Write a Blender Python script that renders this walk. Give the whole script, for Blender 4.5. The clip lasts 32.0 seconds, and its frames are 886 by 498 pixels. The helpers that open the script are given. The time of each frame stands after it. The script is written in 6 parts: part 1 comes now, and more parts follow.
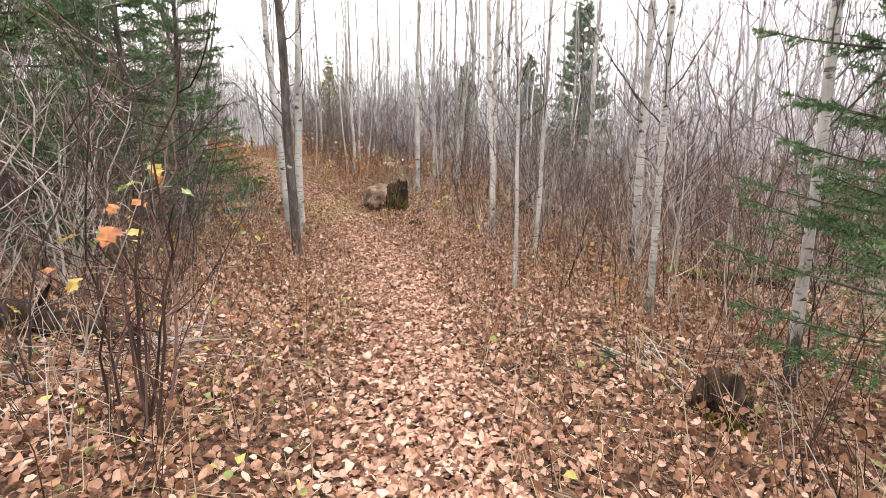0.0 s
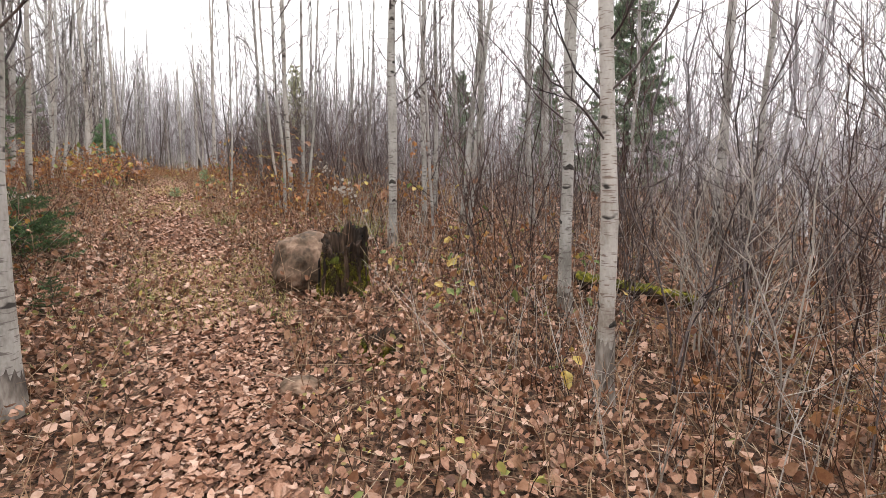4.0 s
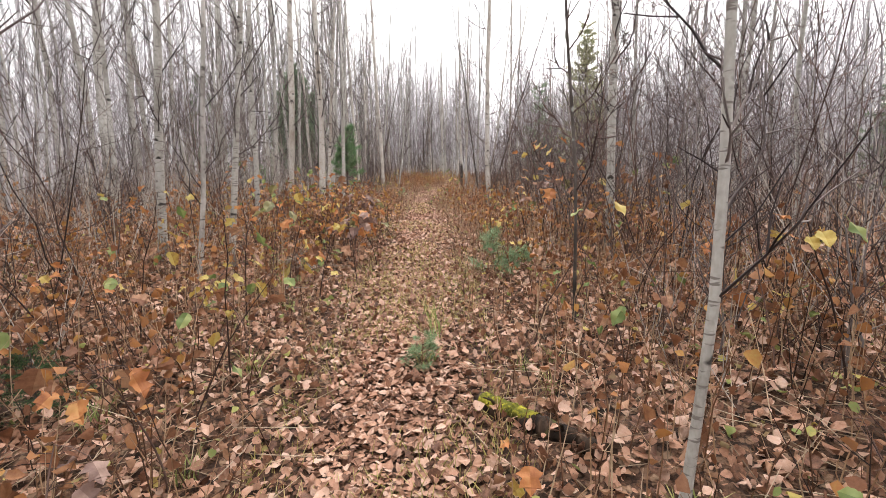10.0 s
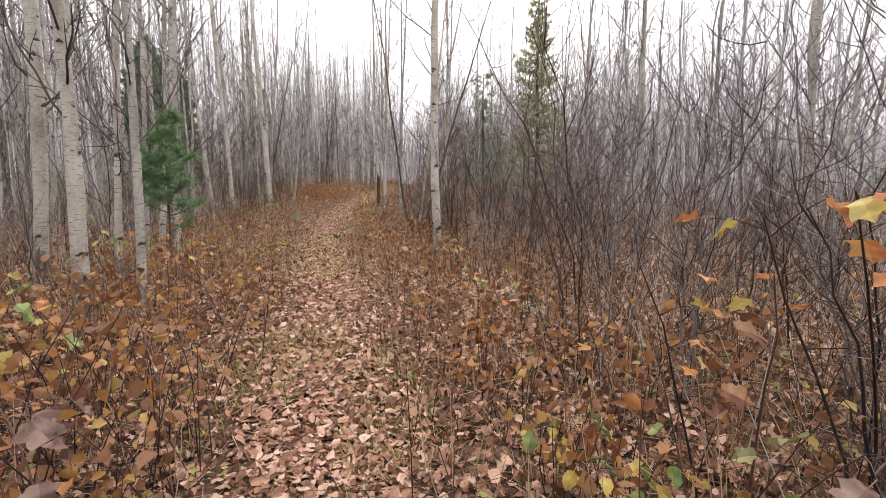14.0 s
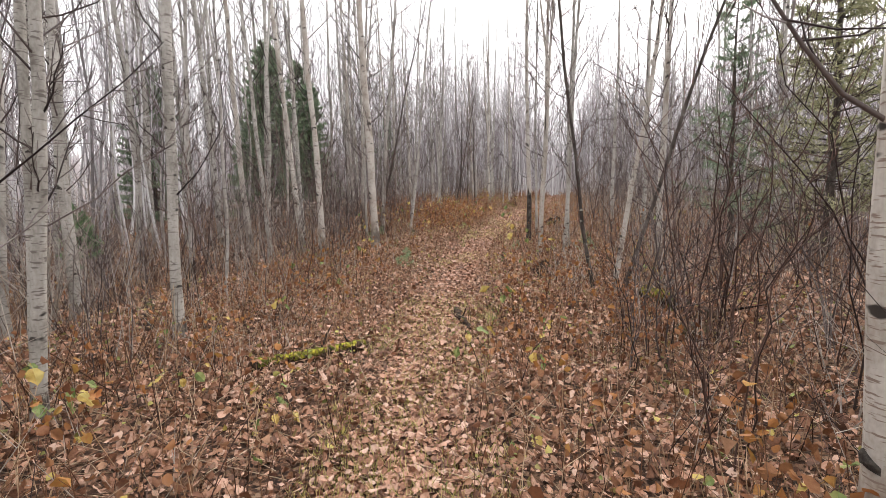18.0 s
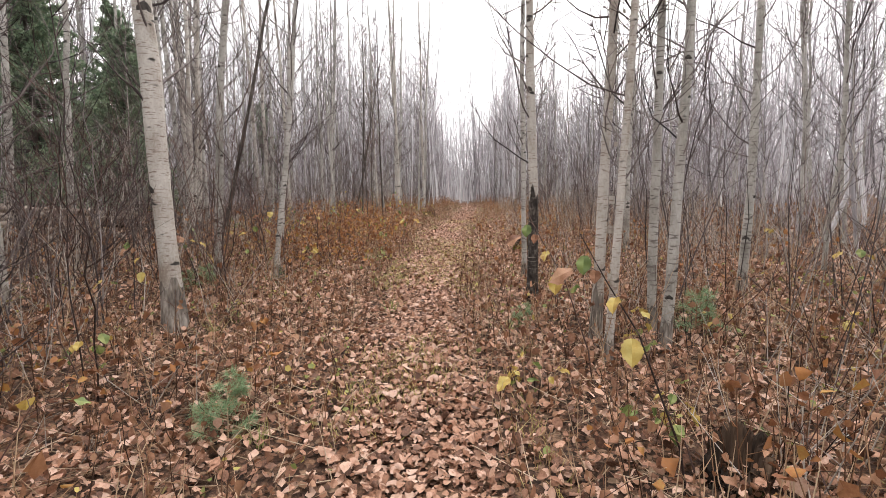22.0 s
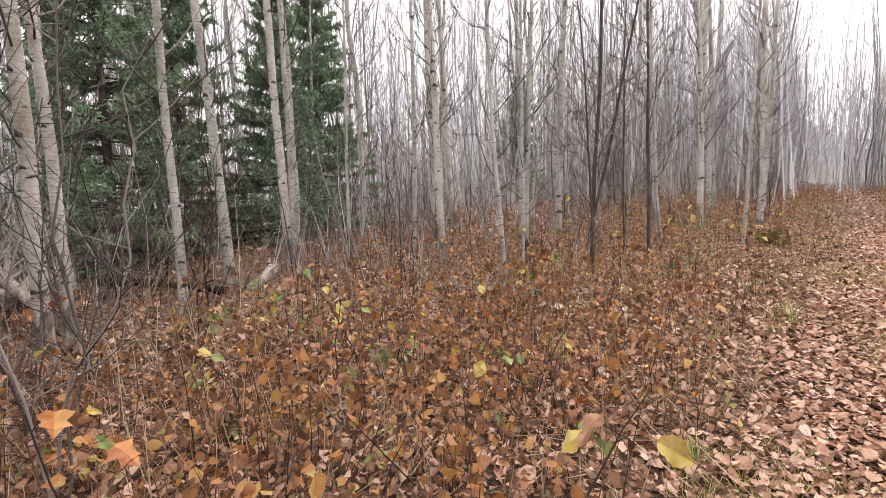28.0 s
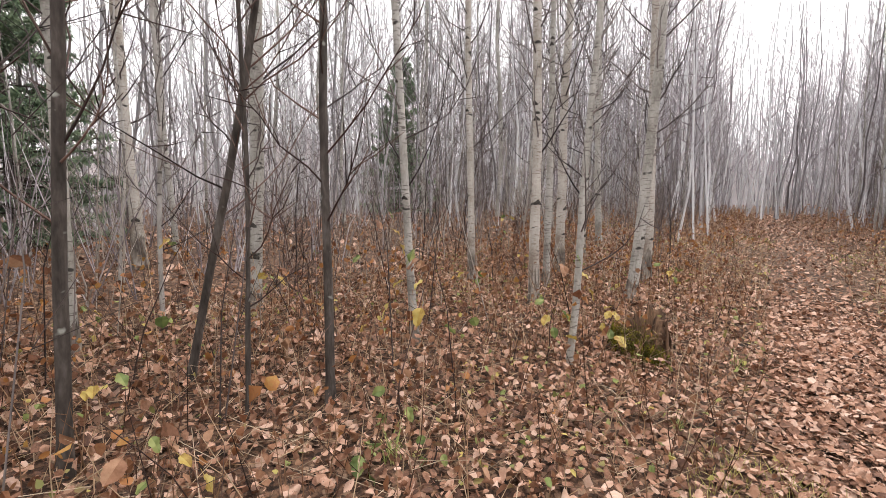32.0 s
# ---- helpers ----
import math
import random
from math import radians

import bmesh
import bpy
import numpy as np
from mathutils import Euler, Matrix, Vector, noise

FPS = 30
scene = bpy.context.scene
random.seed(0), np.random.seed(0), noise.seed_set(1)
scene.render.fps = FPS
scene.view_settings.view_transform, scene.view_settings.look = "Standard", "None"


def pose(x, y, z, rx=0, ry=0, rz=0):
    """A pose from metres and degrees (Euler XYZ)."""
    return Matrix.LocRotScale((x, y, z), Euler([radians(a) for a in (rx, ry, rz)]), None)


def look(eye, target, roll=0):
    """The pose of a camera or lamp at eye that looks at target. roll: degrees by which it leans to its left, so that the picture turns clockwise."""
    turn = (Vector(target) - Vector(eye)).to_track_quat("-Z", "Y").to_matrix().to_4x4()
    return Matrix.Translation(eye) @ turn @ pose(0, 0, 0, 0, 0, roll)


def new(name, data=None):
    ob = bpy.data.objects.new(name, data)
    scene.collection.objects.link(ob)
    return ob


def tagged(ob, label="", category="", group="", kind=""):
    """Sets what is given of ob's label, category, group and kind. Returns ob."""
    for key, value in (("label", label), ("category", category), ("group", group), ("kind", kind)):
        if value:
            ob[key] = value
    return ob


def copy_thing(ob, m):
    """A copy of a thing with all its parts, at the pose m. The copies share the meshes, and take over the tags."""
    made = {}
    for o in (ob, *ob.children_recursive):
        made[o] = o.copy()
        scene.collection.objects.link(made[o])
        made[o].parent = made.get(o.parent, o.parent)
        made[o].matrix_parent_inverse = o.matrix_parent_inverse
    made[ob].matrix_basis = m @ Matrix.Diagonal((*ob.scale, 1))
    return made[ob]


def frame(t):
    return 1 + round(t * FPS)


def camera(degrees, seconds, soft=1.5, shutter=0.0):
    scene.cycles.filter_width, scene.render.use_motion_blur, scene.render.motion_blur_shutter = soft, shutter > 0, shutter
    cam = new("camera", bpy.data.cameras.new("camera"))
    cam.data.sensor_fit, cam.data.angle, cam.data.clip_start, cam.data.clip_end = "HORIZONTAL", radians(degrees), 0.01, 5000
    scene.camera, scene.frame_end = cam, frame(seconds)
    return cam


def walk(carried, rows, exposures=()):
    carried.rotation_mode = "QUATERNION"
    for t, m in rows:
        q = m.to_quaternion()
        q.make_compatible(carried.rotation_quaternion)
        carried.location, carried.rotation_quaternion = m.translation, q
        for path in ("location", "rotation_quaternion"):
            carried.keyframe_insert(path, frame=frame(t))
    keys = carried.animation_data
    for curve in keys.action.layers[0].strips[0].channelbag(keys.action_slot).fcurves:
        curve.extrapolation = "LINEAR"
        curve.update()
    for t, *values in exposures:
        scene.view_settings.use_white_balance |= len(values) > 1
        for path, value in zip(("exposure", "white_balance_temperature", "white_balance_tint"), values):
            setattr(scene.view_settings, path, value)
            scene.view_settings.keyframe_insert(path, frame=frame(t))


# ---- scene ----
cam = camera(88.6, 32.0, soft=0.5)
PATH = [
    (0, (-0.062, 0.065, 1.671), (-0.027, 2.038, 1.346), 0.4),
    (0.5, (-0.002, 0.736, 1.674), (0.138, 2.696, 1.303), -0.3),
    (1, (0.102, 1.407, 1.661), (0.326, 3.351, 1.248), -1.0),
    (1.5, (0.212, 2.115, 1.648), (0.443, 4.063, 1.254), -0.5),
    (2, (0.232, 2.871, 1.652), (0.42, 4.831, 1.298), 0.0),
    (2.5, (0.175, 3.654, 1.661), (0.316, 5.622, 1.336), 0.3),
    (4.5, (-0.195, 6.463, 1.78), (-0.152, 8.454, 1.598), 0.9),
    (5, (-0.274, 7.209, 1.825), (-0.456, 9.187, 1.586), -0.2),
    (5.5, (-0.545, 7.898, 1.963), (-0.899, 9.854, 1.749), 0.0),
    (6, (-0.829, 8.501, 1.99), (-1.356, 10.422, 1.813), 0.3),
    (6.5, (-1.256, 9.181, 2.152), (-1.899, 11.063, 1.938), 0.3),
    (7, (-1.625, 9.763, 2.327), (-2.306, 11.629, 2.093), -0.0),
    (7.5, (-1.935, 10.284, 2.418), (-2.67, 12.125, 2.157), -0.0),
    (8, (-2.315, 10.814, 2.527), (-3.105, 12.633, 2.271), 0.1),
    (8.5, (-2.697, 11.442, 2.653), (-3.555, 13.232, 2.406), -0.7),
    (9, (-3.123, 12.052, 2.768), (-4.027, 13.821, 2.539), -0.8),
    (9.5, (-3.601, 12.633, 2.839), (-4.491, 14.411, 2.616), -0.9),
    (10, (-3.95, 13.219, 2.935), (-4.852, 14.986, 2.682), -0.7),
    (10.5, (-4.309, 13.823, 3.054), (-5.177, 15.608, 2.805), -0.6),
    (11, (-4.675, 14.395, 3.177), (-5.532, 16.188, 2.952), -0.4),
    (11.5, (-5.009, 14.955, 3.316), (-5.842, 16.759, 3.088), -0.4),
    (12, (-5.317, 15.454, 3.406), (-6.096, 17.282, 3.175), -0.7),
    (12.5, (-5.573, 15.969, 3.447), (-6.294, 17.822, 3.234), -0.3),
    (13, (-5.847, 16.464, 3.487), (-6.445, 18.36, 3.275), -0.5),
    (13.5, (-6.08, 16.957, 3.483), (-6.632, 18.866, 3.26), -0.0),
    (14, (-6.345, 17.584, 3.535), (-6.871, 19.498, 3.292), -0.2),
    (14.5, (-6.619, 18.239, 3.606), (-7.2, 20.14, 3.387), 0.3),
    (15, (-6.909, 18.894, 3.691), (-7.572, 20.769, 3.481), 0.5),
    (15.5, (-7.219, 19.506, 3.758), (-7.98, 21.344, 3.552), -0.2),
    (17.5, (-8.458, 21.986, 3.857), (-9.572, 23.636, 3.662), -1.7),
    (18, (-8.793, 22.522, 3.926), (-9.865, 24.199, 3.727), -0.8),
    (18.5, (-9.247, 23.022, 3.934), (-10.277, 24.718, 3.686), -0.3),
    (19, (-9.726, 23.525, 3.916), (-10.663, 25.276, 3.683), -0.6),
    (19.5, (-10.09, 24.047, 3.884), (-10.981, 25.819, 3.628), -0.3),
    (20, (-10.483, 24.686, 3.911), (-11.296, 26.494, 3.643), -0.3),
    (20.5, (-10.847, 25.409, 3.945), (-11.672, 27.215, 3.705), -0.9),
    (21, (-11.305, 26.108, 3.944), (-12.078, 27.932, 3.668), -0.8),
    (21.5, (-11.702, 26.823, 3.945), (-12.363, 28.696, 3.716), -0.3),
    (22, (-12.112, 27.522, 3.985), (-12.766, 29.404, 3.814), -0.6),
    (22.5, (-12.492, 28.19, 4.115), (-13.145, 30.071, 3.93), -1.3),
    (23, (-12.692, 28.807, 4.186), (-13.404, 30.666, 3.989), -2.0),
    (23.5, (-12.964, 29.357, 4.283), (-13.745, 31.185, 4.06), -2.1),
    (24, (-13.267, 29.948, 4.294), (-14.199, 31.702, 4.065), -2.4),
    (24.5, (-13.55, 30.595, 4.321), (-14.648, 32.251, 4.091), -2.4),
    (25, (-13.79, 31.28, 4.401), (-15.021, 32.84, 4.177), -3.2),
    (25.5, (-13.942, 31.916, 4.428), (-15.288, 33.382, 4.225), -2.8),
    (27.5, (-14.931, 34.667, 4.642), (-16.582, 35.781, 4.462), -1.3),
    (28, (-15.12, 35.381, 4.678), (-16.787, 36.466, 4.471), -1.8),
    (28.5, (-15.364, 36.092, 4.709), (-17.052, 37.147, 4.506), -1.6),
    (29, (-15.651, 36.784, 4.736), (-17.383, 37.768, 4.558), -1.2),
    (29.5, (-15.935, 37.492, 4.769), (-17.64, 38.526, 4.613), -1.3),
    (30, (-16.144, 38.215, 4.8), (-17.78, 39.354, 4.636), -0.6),
    (30.5, (-16.324, 38.956, 4.825), (-17.918, 40.153, 4.664), -0.3),
    (31, (-16.524, 39.727, 4.869), (-18.093, 40.954, 4.695), -0.0),
    (31.5, (-16.659, 40.469, 4.904), (-18.21, 41.717, 4.712), 1.2),
    (32, (-16.823, 41.087, 4.982), (-18.358, 42.353, 4.782), 1.1),
]
walk(cam, [(t, look(eye, target, roll)) for t, eye, target, roll in PATH], [(0.0, 0.84), (1.0, 0.64), (2.5, 0.57), (4.5, 0.28), (5.2, 0.28), (6.0, 0.52), (9.0, 0.52), (12.0, 0.20), (15.0, 0.26), (18.0, 0.24), (22.0, 0.24), (24.0, 0.11), (28.0, 0.42), (32.0, 0.26)])

# ---- sky, sun, exposure ----
SUN_EL, SUN_YAW = 24.0, 6.0
world = bpy.data.worlds.new("overcast_sky")
scene.world = world
world.use_nodes = True
wn, wl = world.node_tree.nodes, world.node_tree.links
sky = wn.new("ShaderNodeTexSky")
sky.sky_type, sky.sun_disc = "NISHITA", False
sky.sun_elevation, sky.sun_rotation = radians(SUN_EL), radians(-SUN_YAW)
sky.air_density, sky.dust_density = 1.0, 4.0
veil = wn.new("ShaderNodeHueSaturation")
veil.inputs["Saturation"].default_value = 0.12
cloud = wn.new("ShaderNodeMix")
cloud.data_type = "RGBA"
cloud.inputs[0].default_value = 0.92
# An overcast sky is several times as bright overhead as at the horizon.
way, split, lift = wn.new("ShaderNodeTexCoord"), wn.new("ShaderNodeSeparateXYZ"), wn.new("ShaderNodeMath")
lift.operation, lift.use_clamp = "POWER", True
lift.inputs[1].default_value = 2.1
dome = wn.new("ShaderNodeMix")
dome.data_type = "RGBA"
dome.inputs[6].default_value, dome.inputs[7].default_value = (5.6, 5.5, 5.6, 1), (47.0, 45.7, 46.6, 1)
wl.new(way.outputs["Generated"], split.inputs[0])
rise = wn.new("ShaderNodeMath")
rise.operation, rise.use_clamp = "MAXIMUM", True
wl.new(split.outputs[2], rise.inputs[0])
wl.new(rise.outputs[0], lift.inputs[0])
wl.new(lift.outputs[0], dome.inputs[0])
wl.new(dome.outputs[2], cloud.inputs[7])
wl.new(sky.outputs[0], veil.inputs["Color"])
wl.new(veil.outputs[0], cloud.inputs[6])
wl.new(cloud.outputs[2], wn["Background"].inputs[0])
wn["Background"].inputs[1].default_value = 0.1

sun = new("sun", bpy.data.lights.new("sun", "SUN"))
sun.data.energy, sun.data.angle, sun.data.color = 1.5, radians(25), (1.0, 0.93, 0.84)
sun_dir = Vector((-math.sin(radians(SUN_YAW)) * math.cos(radians(SUN_EL)), math.cos(radians(SUN_YAW)) * math.cos(radians(SUN_EL)), math.sin(radians(SUN_EL))))
sun.matrix_world = look(sun_dir * 60, (0, 0, 0))


# ---- materials ----
def material(name, stops, scale=8.0, stretch=(1, 1, 1), rough=0.8, bump=0.3, detail=5.0, dots=None, island=0.0, seed=0.0, fine=60.0, translucent=0.0):
    """A surface whose colour runs through stops by noise at two scales. dots: (colour, scale, stretch, amount). island: share of a piece's own random value."""
    m = bpy.data.materials.new(name)
    m.use_nodes = True
    n, l = m.node_tree.nodes, m.node_tree.links
    bsdf = n["Principled BSDF"]
    bsdf.inputs["Roughness"].default_value = rough
    bsdf.inputs["Specular IOR Level"].default_value = 0.25
    co = n.new("ShaderNodeTexCoord")
    mp = n.new("ShaderNodeMapping")
    mp.inputs["Scale"].default_value = stretch
    mp.inputs["Location"].default_value = (seed, seed * 1.7, seed * 0.3)
    l.new(co.outputs["Object"], mp.inputs[0])
    big = n.new("ShaderNodeTexNoise")
    big.inputs["Scale"].default_value, big.inputs["Detail"].default_value = scale, detail
    l.new(mp.outputs[0], big.inputs["Vector"])
    small = n.new("ShaderNodeTexNoise")
    small.inputs["Scale"].default_value, small.inputs["Detail"].default_value = fine, 2.0
    l.new(mp.outputs[0], small.inputs["Vector"])
    mix = n.new("ShaderNodeMath")
    mix.operation = "MULTIPLY_ADD"
    l.new(small.outputs["Fac"], mix.inputs[0])
    mix.inputs[1].default_value = 0.35
    l.new(big.outputs["Fac"], mix.inputs[2])
    off = n.new("ShaderNodeMath")
    off.operation = "SUBTRACT"
    l.new(mix.outputs[0], off.inputs[0])
    off.inputs[1].default_value = 0.175
    fac = off.outputs[0]
    if island:
        geo, own, obj = n.new("ShaderNodeNewGeometry"), n.new("ShaderNodeMix"), n.new("ShaderNodeObjectInfo")
        add, frac = n.new("ShaderNodeMath"), n.new("ShaderNodeMath")
        add.operation, frac.operation = "ADD", "FRACT"
        l.new(geo.outputs["Random Per Island"], add.inputs[0])
        l.new(obj.outputs["Random"], add.inputs[1])
        l.new(add.outputs[0], frac.inputs[0])
        own.inputs[0].default_value = island
        l.new(fac, own.inputs[2])
        l.new(frac.outputs[0], own.inputs[3])
        fac = own.outputs[0]
    ramp = n.new("ShaderNodeValToRGB")
    while len(ramp.color_ramp.elements) < len(stops):
        ramp.color_ramp.elements.new(0.5)
    for e, (p, c) in zip(ramp.color_ramp.elements, stops):
        e.position, e.color = p, (*c, 1)
    l.new(fac, ramp.inputs[0])
    colour = ramp.outputs[0]
    for d_col, d_scale, d_stretch, d_amount in dots or ():
        dm, dn, dr, dx = n.new("ShaderNodeMapping"), n.new("ShaderNodeTexNoise"), n.new("ShaderNodeValToRGB"), n.new("ShaderNodeMix")
        dm.inputs["Scale"].default_value = d_stretch
        l.new(co.outputs["Object"], dm.inputs[0])
        l.new(dm.outputs[0], dn.inputs["Vector"])
        dn.inputs["Scale"].default_value, dn.inputs["Detail"].default_value = d_scale, 2.0
        dr.color_ramp.elements[0].position, dr.color_ramp.elements[1].position = d_amount, d_amount + 0.06
        l.new(dn.outputs["Fac"], dr.inputs[0])
        dx.data_type = "RGBA"
        l.new(dr.outputs[0], dx.inputs[0])
        l.new(colour, dx.inputs[6])
        dx.inputs[7].default_value = (*d_col, 1)
        colour = dx.outputs[2]
    l.new(colour, bsdf.inputs["Base Color"])
    if bump:
        b = n.new("ShaderNodeBump")
        b.inputs["Strength"].default_value, b.inputs["Distance"].default_value = bump, 0.02
        l.new(mix.outputs[0], b.inputs["Height"])
        l.new(b.outputs[0], bsdf.inputs["Normal"])
    if translucent:
        tr, ms = n.new("ShaderNodeBsdfTranslucent"), n.new("ShaderNodeMixShader")
        l.new(colour, tr.inputs[0])
        ms.inputs[0].default_value = translucent
        l.new(bsdf.outputs[0], ms.inputs[1])
        l.new(tr.outputs[0], ms.inputs[2])
        l.new(ms.outputs[0], n["Material Output"].inputs[0])
    return m


ASPEN = material("aspen_bark", [(0.3, (0.213, 0.2, 0.174)), (0.5, (0.367, 0.35, 0.316)), (0.7, (0.495, 0.477, 0.44))], 5, (1, 1, 0.5), 0.75, 0.25,
                 dots=[((0.17, 0.15, 0.135), 7.0, (1.6, 1.6, 9), 0.585), ((0.05, 0.045, 0.04), 5.0, (1.2, 1.2, 2.6), 0.665)])
BIRCH = material("birch_bark", [(0.3, (0.254, 0.214, 0.174)), (0.5, (0.428, 0.397, 0.353)), (0.72, (0.567, 0.54, 0.493))], 4, (1, 1, 0.6), 0.65, 0.2,
                 dots=[((0.22, 0.17, 0.14), 8.0, (1.5, 1.5, 12), 0.585), ((0.04, 0.035, 0.03), 5.0, (1.2, 1.2, 2.6), 0.655)])
GREYBARK = material("grey_bark", [(0.3, (0.216, 0.198, 0.18)), (0.5, (0.36, 0.337, 0.31)), (0.7, (0.486, 0.463, 0.431))], 9, (1, 1, 0.35), 0.85, 0.5,
                    dots=[((0.10, 0.09, 0.08), 6.0, (1.3, 1.3, 5), 0.62)])
SCAR = material("branch_scar", [(0.3, (0.02, 0.018, 0.016)), (0.7, (0.09, 0.08, 0.07))], 40, (1, 1, 1), 0.9, 0.4)
# Pale bark made paler and bluer: distance haze is put into the colour.
HAZEBARK = material("hazed_far_bark", [(0.12, (0.117, 0.103, 0.103)), (0.4, (0.415, 0.4, 0.409)), (0.65, (0.612, 0.604, 0.615)), (0.9, (0.72, 0.715, 0.721))], 1.5, (1, 1, 0.3), 0.85, 0.0, island=0.8)
FOOTBARK = material("furrowed_bark", [(0.3, (0.07, 0.058, 0.05)), (0.5, (0.19, 0.165, 0.14)), (0.7, (0.36, 0.325, 0.285))], 16, (1, 1, 0.3), 0.9, 0.8)
DARKBARK = material("dark_bark", [(0.3, (0.032, 0.027, 0.023)), (0.5, (0.071, 0.059, 0.051)), (0.7, (0.128, 0.111, 0.099))], 14, (1, 1, 0.3), 0.9, 0.6,
                    dots=[((0.33, 0.34, 0.3), 8.0, (1, 1, 1.4), 0.67)])
BLACKBARK = material("blackened_bark", [(0.3, (0.012, 0.010, 0.009)), (0.52, (0.045, 0.037, 0.032)), (0.7, (0.13, 0.115, 0.10))], 22, (1, 1, 0.45), 0.9, 1.0,
                     dots=[((0.22, 0.2, 0.175), 5.0, (1.4, 1.4, 16), 0.64)])
TWIG = material("twig_bark", [(0.2, (0.02, 0.014, 0.014)), (0.5, (0.085, 0.066, 0.062)), (0.8, (0.231, 0.198, 0.186))], 3, (1, 1, 1), 0.8, 0.0, island=0.6)
# Far twigs lightened to a bluish grey that stands in for haze.
HAZETWIG = material("hazed_far_twig_bark", [(0.15, (0.092, 0.069, 0.075)), (0.5, (0.33, 0.29, 0.306)), (0.85, (0.625, 0.599, 0.624))], 3, (1, 1, 1), 0.8, 0.0, island=0.6)
PALETWIG = material("pale_twig_bark", [(0.2, (0.257, 0.223, 0.188)), (0.5, (0.36, 0.321, 0.282)), (0.8, (0.471, 0.428, 0.377))], 3, (1, 1, 1), 0.8, 0.0, island=0.6)
CANE = material("cane_bark", [(0.2, (0.018, 0.01, 0.008)), (0.5, (0.06, 0.034, 0.027)), (0.8, (0.178, 0.112, 0.09))], 3, (1, 1, 1), 0.7, 0.0, island=0.6)
STALK = material("dry_stalk", [(0.1, (0.036, 0.016, 0.009)), (0.35, (0.128, 0.06, 0.031)), (0.6, (0.299, 0.18, 0.101)), (0.9, (0.471, 0.353, 0.234))], 3, (1, 1, 1), 0.85, 0.0, island=0.85)
LITTER = material("fallen_leaf", [(0.0, (0.029, 0.015, 0.01)), (0.22, (0.098, 0.048, 0.03)), (0.4, (0.265, 0.135, 0.082)), (0.56, (0.392, 0.22, 0.143)), (0.7, (0.49, 0.313, 0.227)), (0.88, (0.559, 0.405, 0.319)), (0.95, (0.451, 0.17, 0.059)), (1.0, (0.412, 0.26, 0.086))],
                  55, (1, 1, 1), 0.6, 0.35, detail=6, island=0.62, fine=210, translucent=0.12,
                  dots=[((0.10, 0.055, 0.035), 75.0, (1, 1, 1), 0.66)])
SOIL = material("leaf_mould", [(0.36, (0.008, 0.005, 0.003)), (0.47, (0.036, 0.019, 0.012)), (0.55, (0.093, 0.048, 0.029)), (0.64, (0.2, 0.109, 0.063)), (0.74, (0.299, 0.18, 0.11))], 26, (1, 1, 1), 0.9, 1.0, detail=8, fine=110)


def flattened_leaves(m):
    """Old leaves pressed flat into the mould: uneven cells, each of its own brown, with dark seams."""
    n, l = m.node_tree.nodes, m.node_tree.links
    bsdf = n["Principled BSDF"]
    under = bsdf.inputs["Base Color"].links[0].from_socket
    co, warp, add = n.new("ShaderNodeTexCoord"), n.new("ShaderNodeTexNoise"), n.new("ShaderNodeMixRGB")
    warp.inputs["Scale"].default_value = 14.0
    add.blend_type = "LINEAR_LIGHT"
    add.inputs[0].default_value = 0.035
    l.new(co.outputs["Object"], warp.inputs["Vector"])
    l.new(co.outputs["Object"], add.inputs[1])
    l.new(warp.outputs["Color"], add.inputs[2])
    cell, seam = n.new("ShaderNodeTexVoronoi"), n.new("ShaderNodeTexVoronoi")
    seam.feature = "DISTANCE_TO_EDGE"
    for v in (cell, seam):
        v.inputs["Scale"].default_value = 25.0
        l.new(add.outputs[0], v.inputs["Vector"])
    grey, ramp, edge, dark = n.new("ShaderNodeSeparateColor"), n.new("ShaderNodeValToRGB"), n.new("ShaderNodeMapRange"), n.new("ShaderNodeMix")
    l.new(cell.outputs["Color"], grey.inputs[0])
    l.new(grey.outputs[0], ramp.inputs[0])
    stops = [(0.0, (0.014, 0.008, 0.005)), (0.3, (0.045, 0.023, 0.014)), (0.6, (0.12, 0.066, 0.04)), (0.85, (0.22, 0.135, 0.085)), (1.0, (0.30, 0.20, 0.13))]
    while len(ramp.color_ramp.elements) < len(stops):
        ramp.color_ramp.elements.new(0.5)
    for e, (p, c) in zip(ramp.color_ramp.elements, stops):
        e.position, e.color = p, (*c, 1)
    edge.inputs[1].default_value, edge.inputs[2].default_value, edge.inputs[3].default_value, edge.inputs[4].default_value = 0.02, 0.14, 0.85, 0.22
    l.new(seam.outputs["Distance"], edge.inputs[0])
    dark.data_type = "RGBA"
    l.new(edge.outputs[0], dark.inputs[0])
    l.new(ramp.outputs[0], dark.inputs[6])
    l.new(under, dark.inputs[7])
    l.new(dark.outputs[2], bsdf.inputs["Base Color"])


flattened_leaves(SOIL)
ROCK = material("boulder_stone", [(0.3, (0.041, 0.028, 0.018)), (0.42, (0.093, 0.063, 0.041)), (0.55, (0.181, 0.118, 0.08)), (0.68, (0.314, 0.213, 0.147)), (0.8, (0.419, 0.302, 0.215))], 4.5, (1, 1, 0.8), 0.85, 0.7, detail=9, fine=26,
                dots=[((0.09, 0.066, 0.047), 3.0, (1, 1, 1.6), 0.66), ((0.07, 0.08, 0.025), 5.0, (1, 1, 1.2), 0.68)])
